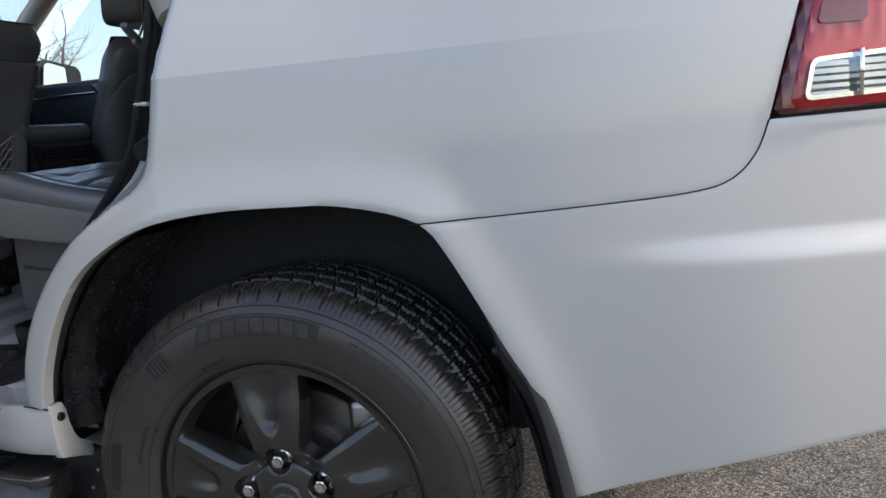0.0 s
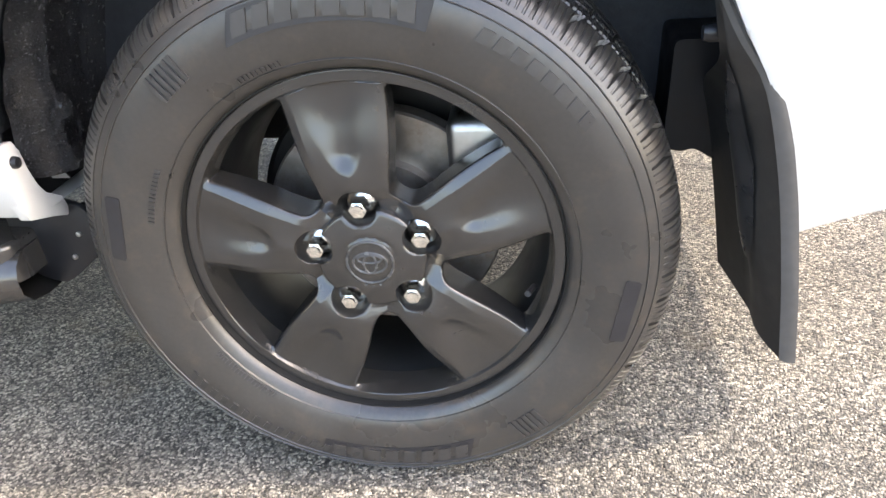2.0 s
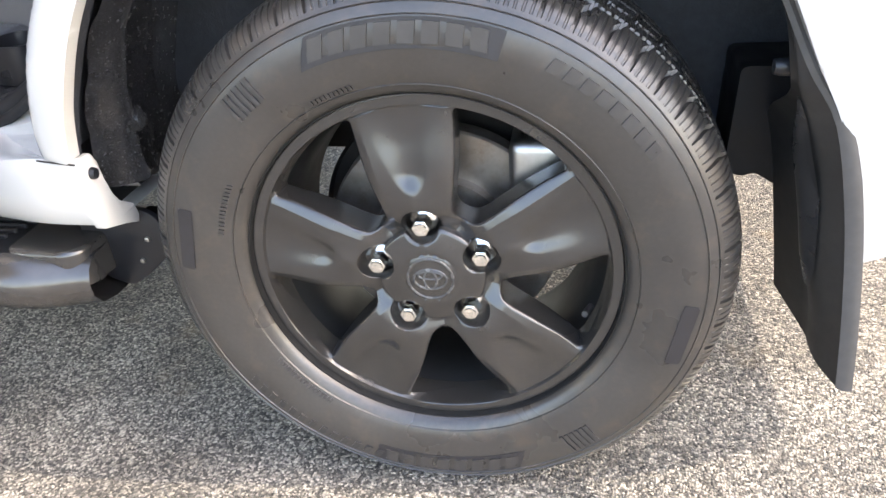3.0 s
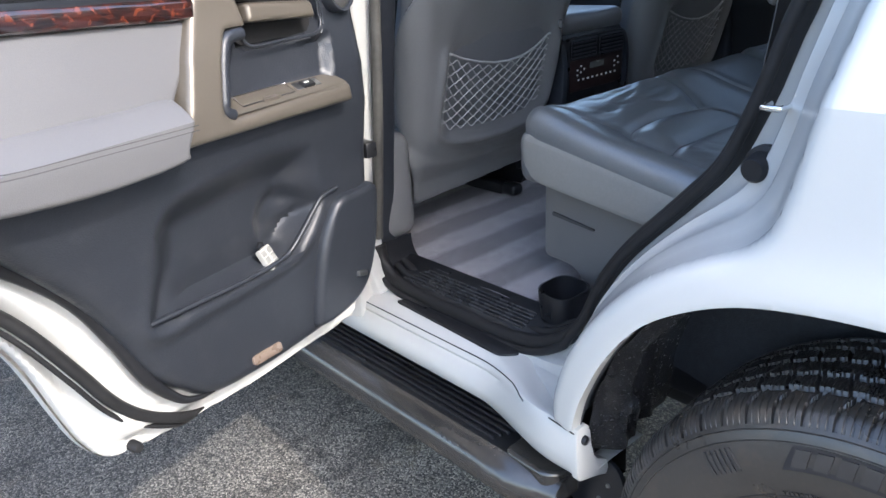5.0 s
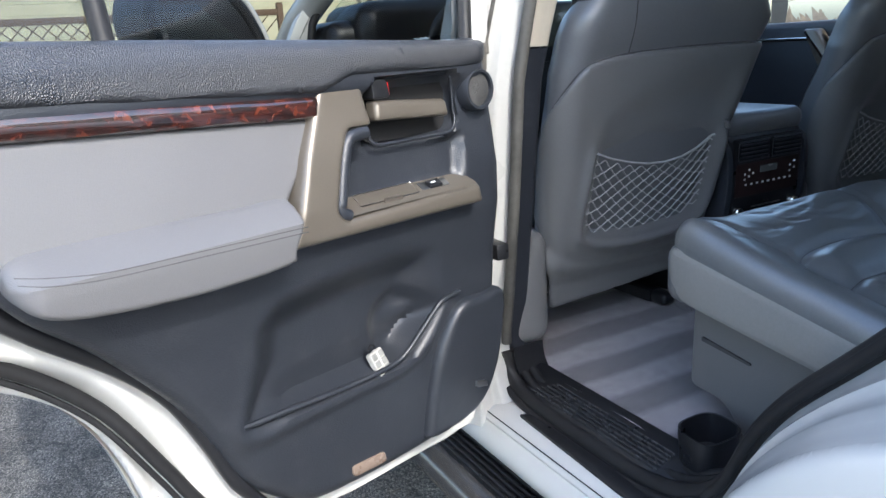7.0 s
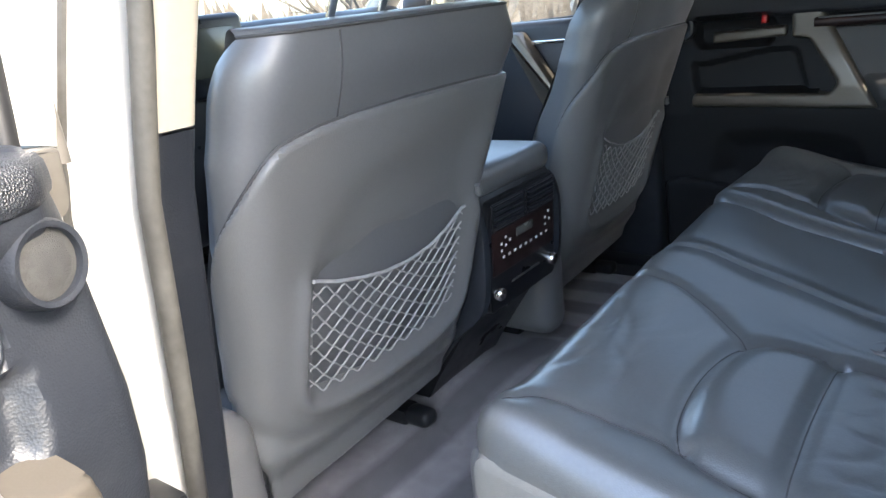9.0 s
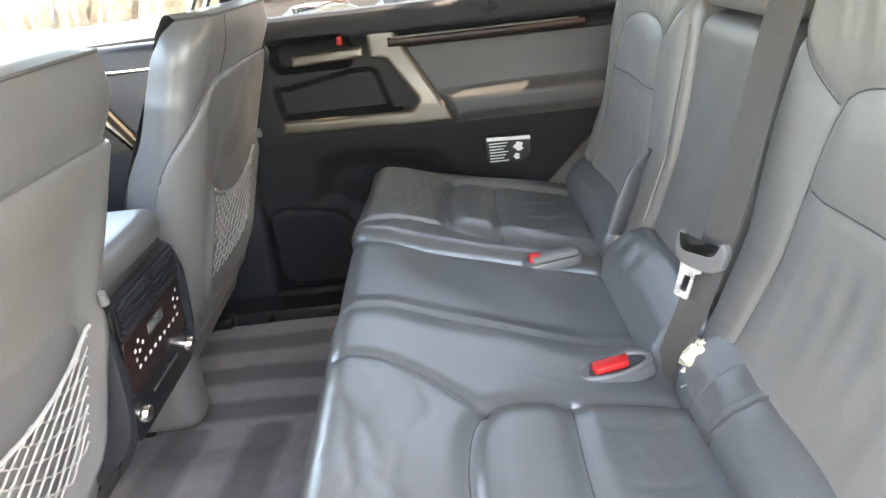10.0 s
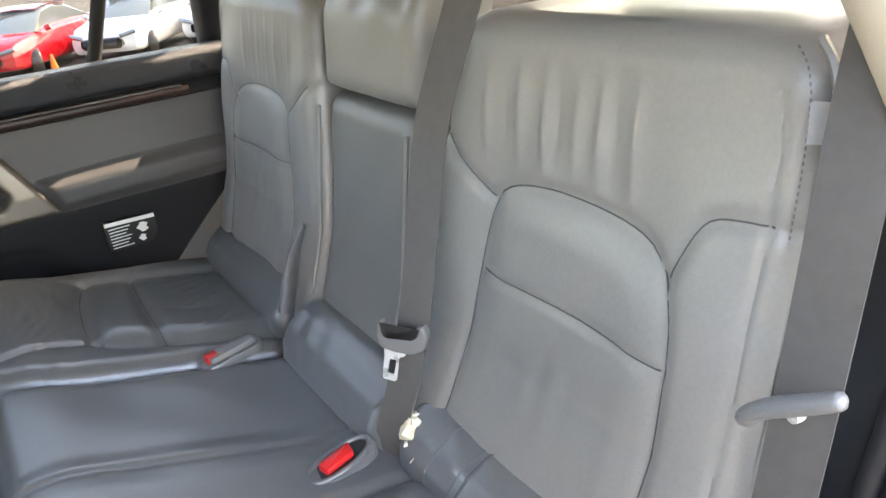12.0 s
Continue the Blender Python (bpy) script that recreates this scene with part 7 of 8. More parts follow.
dark_burl = material("dark_burl", (0.024, 0.013, 0.012), 0.38, var=0.35, scale=30, spec=0.35)
wood_face = part("wood_face", prism(rounded([(-0.118, 0.905), (0.118, 0.905), (0.118, 0.993), (-0.118, 0.993)], 0.006), on_console, 0.0, 0.0085, dark_burl, 0.002), console)
part("display", prism(rounded([(-0.032, 0.962), (0.032, 0.962), (0.032, 0.980), (-0.032, 0.980)], 0.003), on_console, 0.006, 0.0095, material("grey_display", (0.11, 0.115, 0.11), 0.3, var=0.05), 0.001), console)
rng = np.random.RandomState(5)
for k in range(9):
    u0 = -0.085 + 0.021 * k
    part("button_mark", prism([(u0, 0.934), (u0 + 0.008, 0.934), (u0 + 0.008, 0.939), (u0, 0.939)], on_console, 0.008, 0.0092, white_label), console)
for u0, v0 in ((-0.09, 0.962), (-0.075, 0.972), (-0.06, 0.962), (-0.09, 0.948), (-0.075, 0.955), (0.08, 0.965), (0.095, 0.975), (0.08, 0.95), (0.097, 0.957)):
    part("button_mark", prism([(u0, v0), (u0 + 0.006, v0), (u0 + 0.006, v0 + 0.005), (u0, v0 + 0.005)], on_console, 0.008, 0.0092, white_label), console)
for u0 in (-0.103, 0.107):
    ang = np.linspace(0, 2 * np.pi, 24, endpoint=False)
    part("knob", loft([np.stack(on_console(u0 + r * np.cos(ang), 0.868 + r * np.sin(ang), np.full(24, w)), 1) for r, w in ((0.014, 0.0), (0.0135, 0.016), (0.011, 0.019), (0.0001, 0.0195))], chrome, closed_u=True), console, "silver climate knob")
part("control_slot", prism([(-0.05, 0.872), (0.06, 0.872), (0.06, 0.876), (-0.05, 0.876)], on_console, 0.004, 0.0075, steel), console)
for sgn in (-1, 1):
    part("console_flank", prism(catmull([(-1.34, 0.66), (-1.24, 0.77), (-1.165, 0.845), (-1.148, 0.95), (-1.152, 1.02), (-1.18, 1.055), (-1.27, 1.04), (-1.33, 0.85)], 5), lambda u, v, w: (u, sgn * (0.135 + w), v), 0.0, 0.018, dark_plastic, 0.008, flip=sgn > 0), console)

# the light grey door vinyl again, darkened for the shade on the right door
shaded_vinyl = material("shaded_door_vinyl", (0.070, 0.069, 0.070), 0.5, var=0.08, scale=5, fine=500, bump=0.2, bump_scale=700, bump_kind="voronoi")
# near-copy of the door plastic, darker and duller for the shaded right door
black_shaded_trim = material("black_shaded_grained_trim", (0.020, 0.0205, 0.0225), 0.55, spec=0.2, var=0.12, scale=10, fine=300, bump=0.3, bump_scale=420, bump_kind="voronoi", bump_dist=0.0008)
# right rear door, closed, seen from inside: mirror image of the left one
def on_right(u, v, w):
    """u from the hinge backwards."""
    return -1.165 + 0.94 * u, 0.800 - w, v


RT = rounded([(-0.02, 0.62), (0.55, 0.62), (0.95, 1.02), (1.02, 1.35), (-0.02, 1.348)], 0.03)


def right_trim(u, v, s):
    w = trim_base(v) + 0.030 * np.exp(-((v - 1.325) / 0.045) ** 4)
    cup = box_sdf(0.20, 1.258, 0.105, 0.040, 0.03, u, v)
    w -= 0.035 * sstep(0.004, -0.012, cup)
    w -= 0.024 * sstep(0.004, -0.015, sdf(BAY, u, v))
    w -= 0.035 * sstep(0.006, -0.06, sdf(POCKET, u, v))
    return w - fillet(s, 0.01)


right_door = part("right_door", panel(lambda u, v: sdf(RT, u, v), on_right, black_shaded_trim, -0.03, 1.03, 0.6, 1.38, 0.0055, right_trim, lip=0.05), car, "closed rear door with dark trim and bronze handle")
part("padded_sill", panel(lambda u, v: sdf(rounded([(-0.02, 1.284), (1.0, 1.282), (1.02, 1.352), (-0.02, 1.350)], 0.01), u, v), on_right, pad_vinyl, -0.03, 1.03, 1.27, 1.38, 0.008, lambda u, v, s: right_trim(u, v, -1 + 0 * u) + 0.005 - fillet(s, 0.01), lip=0.05), right_door, "grained dark padded window sill")
part("wood_strip", panel(lambda u, v: sdf(rounded([(0.40, 1.278), (0.40, 1.256), (0.90, 1.256), (0.90, 1.278)], 0.004), u, v), on_right, dark_burl, 0.38, 1.0, 1.24, 1.30, 0.003, lambda u, v, s: 0.031 + 0.007 * np.cos((v - 1.267) / 0.011 * 1.2) - fillet(s, 0.003), lip=0.035), right_door, "dark glossy burl strip")
# steel line added for the highlight on the strip's upper edge
part("strip_highlight", tube([on_right(0.41, 1.2775, 0.034), on_right(0.885, 1.2775, 0.034)], 0.0022, steel, 6), right_door, "thin bright bead for the highlight along the strip")
part("fabric_insert", panel(lambda u, v: sdf(rounded([(0.40, 1.252), (0.99, 1.252), (0.97, 1.06), (0.56, 1.06), (0.49, 1.10)], 0.008), u, v), on_right, shaded_vinyl, 0.38, 1.0, 1.04, 1.27, 0.01, lambda u, v, s: trim_base(v) + 0.012 - fillet(s, 0.006), lip=0.02), right_door, "grey vinyl insert")
part("armrest", panel(lambda u, v: sdf(rounded([(0.545, 1.062), (0.515, 1.145), (0.70, 1.152), (0.98, 1.152), (0.98, 1.062)], 0.015), u, v), on_right, shaded_vinyl, 0.5, 1.0, 1.05, 1.16, 0.006, lambda u, v, s: trim_base(v) + 0.014 + 0.022 * sstep(0, -0.03, s), lip=0.03), right_door, "grey padded armrest")
RH = [(0.416, 1.302), (0.345, 1.304), (0.349, 1.236), (0.390, 1.232), (0.463, 1.128), (0.445, 1.105), (0.106, 1.109), (0.10, 1.077), (0.556, 1.068)]
part("pull_handle", panel(lambda u, v: sdf(rounded(RH, 0.008), u, v), on_right, bronze, 0.08, 0.58, 1.06, 1.32, 0.005, lambda u, v, s: trim_base(v) + 0.036 - 0.012 * sstep(1.16, 1.30, v) - fillet(s, 0.01), lip=0.045), right_door, "champagne bronze grab handle")
part("release_lever", panel(lambda u, v: sdf(rounded([(0.335, 1.266), (0.15, 1.258), (0.148, 1.232), (0.335, 1.240)], 0.006), u, v), on_right, bronze, 0.13, 0.35, 1.22, 1.28, 0.004, lambda u, v, s: trim_base(v) + 0.018 - fillet(s, 0.007), lip=0.014), right_door, "bronze door release lever")
part("lock_flag", prism(rounded([(0.285, 1.292), (0.272, 1.292), (0.270, 1.272), (0.284, 1.272)], 0.002), on_right, -0.01, 0.016, red_plastic, 0.002), right_door, "red lock flag")
part("switch_tray", loft([[on_right(u, 1.102, 0.052) for u in np.linspace(0.11, 0.42, 12)], [on_right(u, 1.108, 0.044) for u in np.linspace(0.11, 0.42, 12)], [on_right(u, 1.118, 0.0) for u in np.linspace(0.11, 0.42, 12)], [on_right(u, 1.125, -0.01) for u in np.linspace(0.11, 0.42, 12)]], black_plastic, flip=True), right_door)
part("tweeter", loft([np.stack(on_right(0.065 + r * np.cos(ang), 1.275 + r * np.sin(ang), np.full(len(ang), w)), 1) for ang in (np.linspace(0, 2 * np.pi, 32, endpoint=False),) for r, w in ((0.034, 0.0), (0.033, 0.026), (0.027, 0.028), (0.02, 0.024), (0.0001, 0.026))], black_plastic, closed_u=True), right_door)
part("speaker_cover", panel(lambda u, v: sdf(rounded([(-0.0, 0.64), (0.30, 0.64), (0.28, 0.76), (0.20, 0.855), (0.05, 0.875), (-0.0, 0.86)], 0.05), u, v), on_right, black_shaded_trim, -0.02, 0.32, 0.62, 0.9, 0.01, lambda u, v, s: trim_base(v) + 0.02 - fillet(s, 0.014), lip=0.03), right_door, "dark speaker cover")
# folded-seat instruction sticker
sticker = part("instruction_sticker", prism(rounded([(0.628, 0.944), (0.726, 0.944), (0.744, 0.966), (0.744, 1.009), (0.628, 1.013)], 0.002), on_right, 0.0, 0.0355, black_plastic), right_door, "black and white instruction sticker")
part("sticker_band", prism([(0.628, 1.004), (0.744, 1.000), (0.744, 1.009), (0.628, 1.013)], on_right, 0.034, 0.0365, white_label), right_door)
for k in range(7):
    v0 = 0.997 - 0.0075 * k
    part("sticker_line", prism([(0.634, v0 - 0.0022), (0.684 - 0.006 * (k % 3), v0 - 0.0022), (0.684 - 0.006 * (k % 3), v0), (0.634, v0)], on_right, 0.034, 0.0365, white_label), right_door)
for cu, cv, r in ((0.712, 0.984, 0.012), (0.706, 0.959, 0.008)):
    part("sticker_figure", prism([(cu + r * math.cos(a) * (1.3 if i % 2 else 0.7), cv + r * math.sin(a)) for i, a in enumerate(np.linspace(0, 2 * math.pi, 10, endpoint=False))], on_right, 0.034, 0.0365, white_label), right_door)

# right side of the shell, pillars, roof
part("right_sill_trim", box(-2.2, -0.30, 0.69, 0.84, 0.55, 0.635, black_plastic, 0.012), car, "black right sill trim")
part("right_seal", tube([(-1.17, 0.775, 0.64), (-0.70, 0.775, 0.64), (-0.55, 0.775, 0.72)], 0.014, seal_rubber, 8), car)
part("right_body_side", panel(lambda u, v: np.maximum(sdf(rounded([(-3.3, 0.42), (1.13, 0.5), (1.13, 1.28), (1.0, 1.335), (-1.2, 1.322), (-3.3, 1.24)], 0.06), u, v), np.maximum(0.46 - np.hypot(u, v - 0.42), 0.46 - np.hypot(u + 2.85, v - 0.42)) ), lambda u, v, w: (u, side_y(u, v) - 0.03 + w, v), paint, -3.35, 1.15, 0.4, 1.38, 0.03, lambda u, v, s: 0.03 - fillet(s, 0.01), lip=0.03, flip=True), car)
part("rear_side_glass", panel(lambda u, v: sdf(rounded([(-1.11, 1.32), (0.75, 1.33), (0.62, 1.68), (-1.11, 1.712)], 0.04), u, v), lambda u, v, w: (u, 0.898 - 0.42 * (v - 1.36), v), dark_glass, -1.2, 0.8, 1.30, 1.74, 0.04, flip=True), car, "dark tinted side window glass")
part("side_glass", panel(lambda u, v: sdf(rounded([(-2.15, 1.29), (-1.13, 1.32), (-1.13, 1.715), (-1.45, 1.72)], 0.04), u, v), lambda u, v, w: (u, 0.885 - 0.42 * (v - 1.36), v), window_glass, -2.2, 0.8, 1.27, 1.74, 0.04, flip=True), car, "clear side window glass")
part("window_divider", tube([(-0.486, 0.885, 1.325), (-0.43, 0.80, 1.53), (-0.40, 0.735, 1.70)], 0.016, seal_rubber, 8), car, "black window divider bar")
part("belt_moulding", tube([(-2.15, 0.885, 1.300), (-1.2, 0.888, 1.326), (0.75, 0.888, 1.336)], 0.011, seal_rubber, 8), car)
for x0, x1, wdt in ((-1.16, -1.10, 0.035), (-0.20, -0.22, 0.05), (0.72, 0.55, 0.05)):
    part("right_pillar", tube([(x0, 0.86, 1.34), ((x0 + x1) / 2, 0.80, 1.52), (x1, 0.71, 1.72)], wdt, black_plastic, 10, flat=0.7), car)
part("right_quarter_trim", box(-0.235, 0.95, 0.715, 0.82, 0.84, 1.35, black_shaded_trim, 0.03), car)
part("left_quarter_trim", box(-0.20, 0.95, -0.78, -0.70, 0.965, 1.36, seat_shell, 0.02), car, "grey quarter trim")


def pillar(name, pts, radius, mat, label="", flat=1.0):
    return part(name, tube(catmull(pts, 6, False), radius, mat, 12, flat=flat), car, label)


pillar("c_pillar_trim", [(-0.16, -0.79, 1.26), (-0.225, -0.765, 1.42), (-0.275, -0.73, 1.54), (-0.35, -0.68, 1.70)], 0.05, beige_trim, "beige rear pillar trim")
pillar("c_pillar", [(-0.08, -0.87, 1.36), (-0.12, -0.81, 1.52), (-0.24, -0.73, 1.70)], 0.05, paint)
# B-pillar: white outside, black seal, dark lower and beige upper trim inside
def b_post(x0, x1, y_lo, y_hi, z0, z1, mat, name, label="", lean=0.135, foot=0.05, steps=False):
    rows = []
    for z in np.linspace(z0, z1, 24):
        t = (z - 0.55) / 1.15
        inn = 0.10 * np.clip((z - 1.25) / 0.45, 0, 1) ** 1.2
        flare = foot * np.clip((0.72 - z) / 0.16, 0, 1) ** 2
        lean_x = lean * np.clip(z - 0.66, 0, 1)
        a, b = x0 - flare * 0.3 + lean_x, x1 + flare + lean_x
        ring = np.array(rounded([(a, -(y_hi - inn)), (b, -(y_hi - inn)), (b, -(y_lo - inn)), (a, -(y_lo - inn))], 0.014))
        if steps:
            y = lambda d: -(y_hi - inn - d)
            ring = np.array(rounded([(a, y(0)), (b - 0.055, y(0)), (b - 0.045, y(0.030)), (b - 0.016, y(0.040)), (b - 0.022, y(0.078)), (b - 0.004, y(0.090)), (b, -(y_lo - inn)), (a, -(y_lo - inn))], 0.006, 3))
        rows.append(np.column_stack([ring, np.full(len(ring), z)]))
    return part(name, loft(rows, mat, closed_u=True), car, label)


b_post(-1.30, -1.20, 0.785, 0.925, 0.50, 1.72, glare_toned_paint, "b_pillar", "white painted centre pillar", steps=True)
b_post(-1.275, -1.212, 0.728, 0.783, 0.58, 1.312, dark_plastic, "b_pillar_lower_trim", "dark plastic pillar trim", 0.165, 0.01)
b_post(-1.26, -1.190, 0.730, 0.783, 1.316, 1.72, beige_trim, "b_pillar_upper_trim", "beige upper pillar trim")
for back, out in ((0.052, 0.014), (0.020, 0.060)):
    zs = np.linspace(0.62, 1.70, 30)
    part("pillar_groove", tube([(-1.20 - back + 0.135 * min(z - 0.66, 1.0) + 0.002, -(0.925 - out - 0.10 * max(0.0, (z - 1.25) / 0.45) ** 1.2), z) for z in zs], 0.0045, pillar_rubber, 6), car)
# roof and its rails
RX, RY = np.meshgrid(np.linspace(-1.75, 0.85, 30), np.linspace(-0.72, 0.72, 24), indexing="ij")
RZ = 1.86 - 0.22 * (RY / 0.9) ** 4 - 0.05 * ((RX + 0.4) / 1.3) ** 2
part("roof", loft(np.stack([RX, RY, RZ], -1), paint), car, "white roof panel")
part("headliner", loft(np.stack([RX, RY * 0.97, RZ - 0.05], -1), headliner, flip=True), car, "beige headliner")
for sgn in (-1, 1):
    part("roof_side_rail", tube(catmull([(-1.62, sgn * 0.70, 1.70), (-1.2, sgn * 0.715, 1.755), (-0.4, sgn * 0.715, 1.775), (0.4, sgn * 0.70, 1.755), (0.80, sgn * 0.68, 1.70)], 6, False), 0.05, paint, 12), car)
# windscreen, A-pillars, dash, bonnet
part("windscreen", loft([[(-2.42, y, 1.28) for y in np.linspace(-0.86, 0.86, 8)], [(-1.66, y, 1.74) for y in np.linspace(-0.64, 0.64, 8)]], window_glass), car, "clear windscreen")
for sgn in (-1, 1):
    part("a_pillar", tube([(-2.45, sgn * 0.92, 1.22), (-2.2, sgn * 0.875, 1.42), (-1.95, sgn * 0.80, 1.58), (-1.66, sgn * 0.70, 1.735)], 0.045, paint if sgn < 0 else headliner, 10), car, "slanted windscreen pillar")
part("pillar_flange", prism(rounded([(-0.985, 1.25), (-0.978, 1.29), (-0.914, 1.418), (-0.842, 1.522), (-0.80, 1.575), (-0.775, 1.575), (-0.811, 1.521), (-0.868, 1.414), (-0.895, 1.29), (-0.895, 1.25)], 0.006), lambda u, v, w: (-2.10 + w, u, v), -0.035, 0.0, paint, 0.004), car, "white door opening flange of the windscreen pillar")
part("pillar_flange_seal", tube([(-2.096, -0.890, 1.25), (-2.096, -0.888, 1.30), (-2.096, -0.862, 1.414), (-2.096, -0.804, 1.521), (-2.096, -0.765, 1.58)], 0.012, seal_rubber, 8), car)
part("dashboard", box(-2.45, -1.98, -0.80, 0.80, 0.88, 1.30, black_plastic, 0.07, 4), car, "black dashboard")
part("dash_top", box(-2.55, -2.02, -0.84, 0.81, 1.24, 1.42, black_plastic, 0.05, 4), car)
part("instrument_hood", box(-2.32, -1.96, -0.76, -0.18, 1.30, 1.47, black_plastic, 0.06, 4), car)
ang = np.linspace(0, 2 * np.pi, 48)
tilt = radians(24)
wheel_c = np.array((-1.84, -0.42, 1.31))
ringp = [wheel_c + 0.19 * (np.cos(a) * np.array((0, 1, 0)) + np.sin(a) * np.array((math.sin(tilt), 0, math.cos(tilt)))) for a in ang]
steer = part("steering_wheel", tube(ringp, 0.016, black_plastic, 10, closed=True), car, "black steering wheel")
for a in (0.1, math.pi - 0.1, -math.pi / 2):
    part("spoke", tube([wheel_c + np.array((-0.03, 0, 0)), wheel_c + 0.185 * (np.cos(a) * np.array((0, 1, 0)) + np.sin(a) * np.array((math.sin(tilt), 0, math.cos(tilt))))], 0.018, black_plastic, 8), steer)
part("horn_pad", lathe([(0.0001, 0.03), (0.06, 0.02), (0.07, -0.03), (0.05, -0.15)], tuple(wheel_c), black_plastic, 24, "x"), steer)
part("screen_bezel", box(-1.99, -1.955, -0.22, 0.06, 1.25, 1.445, black_plastic, 0.02, 3), car)
part("mid_screen", box(-1.958, -1.950, -0.19, 0.02, 1.30, 1.415, material("greenish_screen", (0.06, 0.065, 0.05), 0.2, var=0.05), 0.002), car)
BX, BY = np.meshgrid(np.linspace(-3.55, -2.25, 20), np.linspace(-0.86, 0.86, 20), indexing="ij")
BZ = 1.24 - 0.10 * ((BX + 2.25) / 1.3) ** 2 - 0.10 * (BY / 0.9) ** 4
part("bonnet", loft(np.stack([BX, BY, BZ], -1), paint), car, "white bonnet")
part("front_end", box(-3.72, -3.45, -0.90, 0.90, 0.45, 1.10, paint, 0.08, 4), car)
part("left_front_wing", panel(lambda u, v: np.maximum(sdf(rounded([(-3.6, 0.45), (-2.32, 0.45), (-2.30, 1.22), (-3.6, 1.10)], 0.05), u, v), 0.46 - np.hypot(u + 2.85, v - 0.42)), lambda u, v, w: (u, -0.955 - w, v), paint, -3.65, -2.25, 0.4, 1.25, 0.03, lip=0.04), car, "white front wing")
part("front_firewall", box(-2.6, -2.45, -0.84, 0.84, 0.45, 1.22, black_plastic, 0.02), car)
for wx, wy in ((-2.85, -0.82), (-2.85, 0.82), (0.0, 0.82)):
    w2 = part("far_wheel", lathe([(0.05, -0.13), (0.2, -0.125), (0.25, -0.14), (0.34, -0.142), (0.385, -0.11), (0.398, -0.08), (0.398, 0.08), (0.385, 0.11), (0.34, 0.142), (0.2, 0.14), (0.05, 0.13)], (wx, wy, 0.396), rubber, 48), car)
# tailgate glass
part("rear_glass", loft([[(1.04, y, 1.30) for y in np.linspace(-0.70, 0.70, 6)], [(0.82, y, 1.72) for y in np.linspace(-0.60, 0.60, 6)]], privacy_glass), car)
part("left_quarter_glass", loft([[(-0.02, -0.885, 1.36), (0.4, -0.875, 1.36), (0.78, -0.84, 1.36)], [(-0.15, -0.745, 1.70), (0.3, -0.735, 1.70), (0.64, -0.72, 1.70)]], privacy_glass), car)

# right outside mirror
mir = part("outside_mirror", prism(rounded([(0.90, 1.255), (1.19, 1.255), (1.22, 1.43), (0.95, 1.465)], 0.05), lambda u, v, w: (-2.05 - w, u, v), 0.0, 0.12, black_plastic, 0.03, flip=True), car, "outside mirror")
part("mirror_glass", prism(rounded([(0.915, 1.272), (1.172, 1.272), (1.198, 1.415), (0.963, 1.448)], 0.04), lambda u, v, w: (-2.048 + 0.10 * (1.05 - u) + w, u, v), -0.004, 0.004, mirror_glass, 0.0), mir, "mirror glass")
# closed right front door trim
rf = part("right_front_door", box(-2.10, -1.17, 0.78, 0.86, 0.62, 1.325, dark_plastic, 0.02, 3), car, "closed front passenger door")
part("bronze_grip", prism(rounded([(-1.62, 1.30), (-1.57, 1.30), (-1.42, 1.08), (-1.50, 1.08)], 0.015), lambda u, v, w: (u, 0.775 - w, v), 0.0, 0.05, bronze, 0.012), rf, "bronze grab handle")
part("chrome_strip", box(-2.0, -1.2, 0.772, 0.782, 1.262, 1.272, chrome, 0.002), rf)

# open left front door, hinged at the front
FA = radians(28)
FH = np.array((-2.18, -0.93, 0.0))
FU, FN = np.array((math.sin(FA), -math.cos(FA), 0)), np.array((math.cos(FA), math.sin(FA), 0))


def on_front_door(u, v, w):
    return FH[0] + FU[0] * u + FN[0] * w, FH[1] + FU[1] * u + FN[1] * w, v + 0 * u


fdo = rounded([(0.0, 0.58), (0.98, 0.655), (1.04, 0.9), (1.04, 1.33), (0.0, 1.30)], 0.05)
front_door = part("front_door", panel(lambda u, v: sdf(fdo, u, v) + 0.05, on_front_door, dark_plastic, -0.02, 1.06, 0.52, 1.35, 0.03, lambda u, v, s: 0.02 - fillet(s, 0.03), lip=0.05, flip=True), car, "open front door with dark inner trim")
part("door_skin", panel(lambda u, v: sdf(fdo, u, v) - 0.02, on_front_door, paint, -0.03, 1.08, 0.5, 1.37, 0.03, lambda u, v, s: -0.10 + 0 * u, lip=-0.09), front_door, "white outer skin")
ffp = resample(catmull([(0.06, 1.27), (0.057, 1.366), (0.077, 1.442), (0.119, 1.51), (0.25, 1.62), (0.45, 1.68), (0.75, 1.71), (1.03, 1.70), (1.06, 1.5), (1.05, 1.30)], 6, False), 60)
flean = lambda v: 0.0 - 0.22 * np.clip(v - 1.32, 0, 1)
part("window_frame", tube(np.stack(on_front_door(ffp[:, 0], ffp[:, 1], flean(ffp[:, 1])), 1), 0.009, paint, 8), front_door, "white window frame")
SAIL = np.vstack([[(0.40, 1.27), (0.065, 1.27)], ffp[2:22] + np.array((0.008, -0.006)), [(0.40, 1.60)]])
part("sail_panel", prism(SAIL, lambda u, v, w: on_front_door(u, v, flean(v) + w), -0.02, 0.004, black_shaded_trim, 0.0, flip=True), front_door, "black sail panel by the mirror")
part("frame_rubber", tube(np.stack(on_front_door(ffp[:, 0] * 0.96 + 0.03, ffp[:, 1] - 0.02, flean(ffp[:, 1]) + 0.006), 1), 0.018, seal_rubber, 8), front_door)
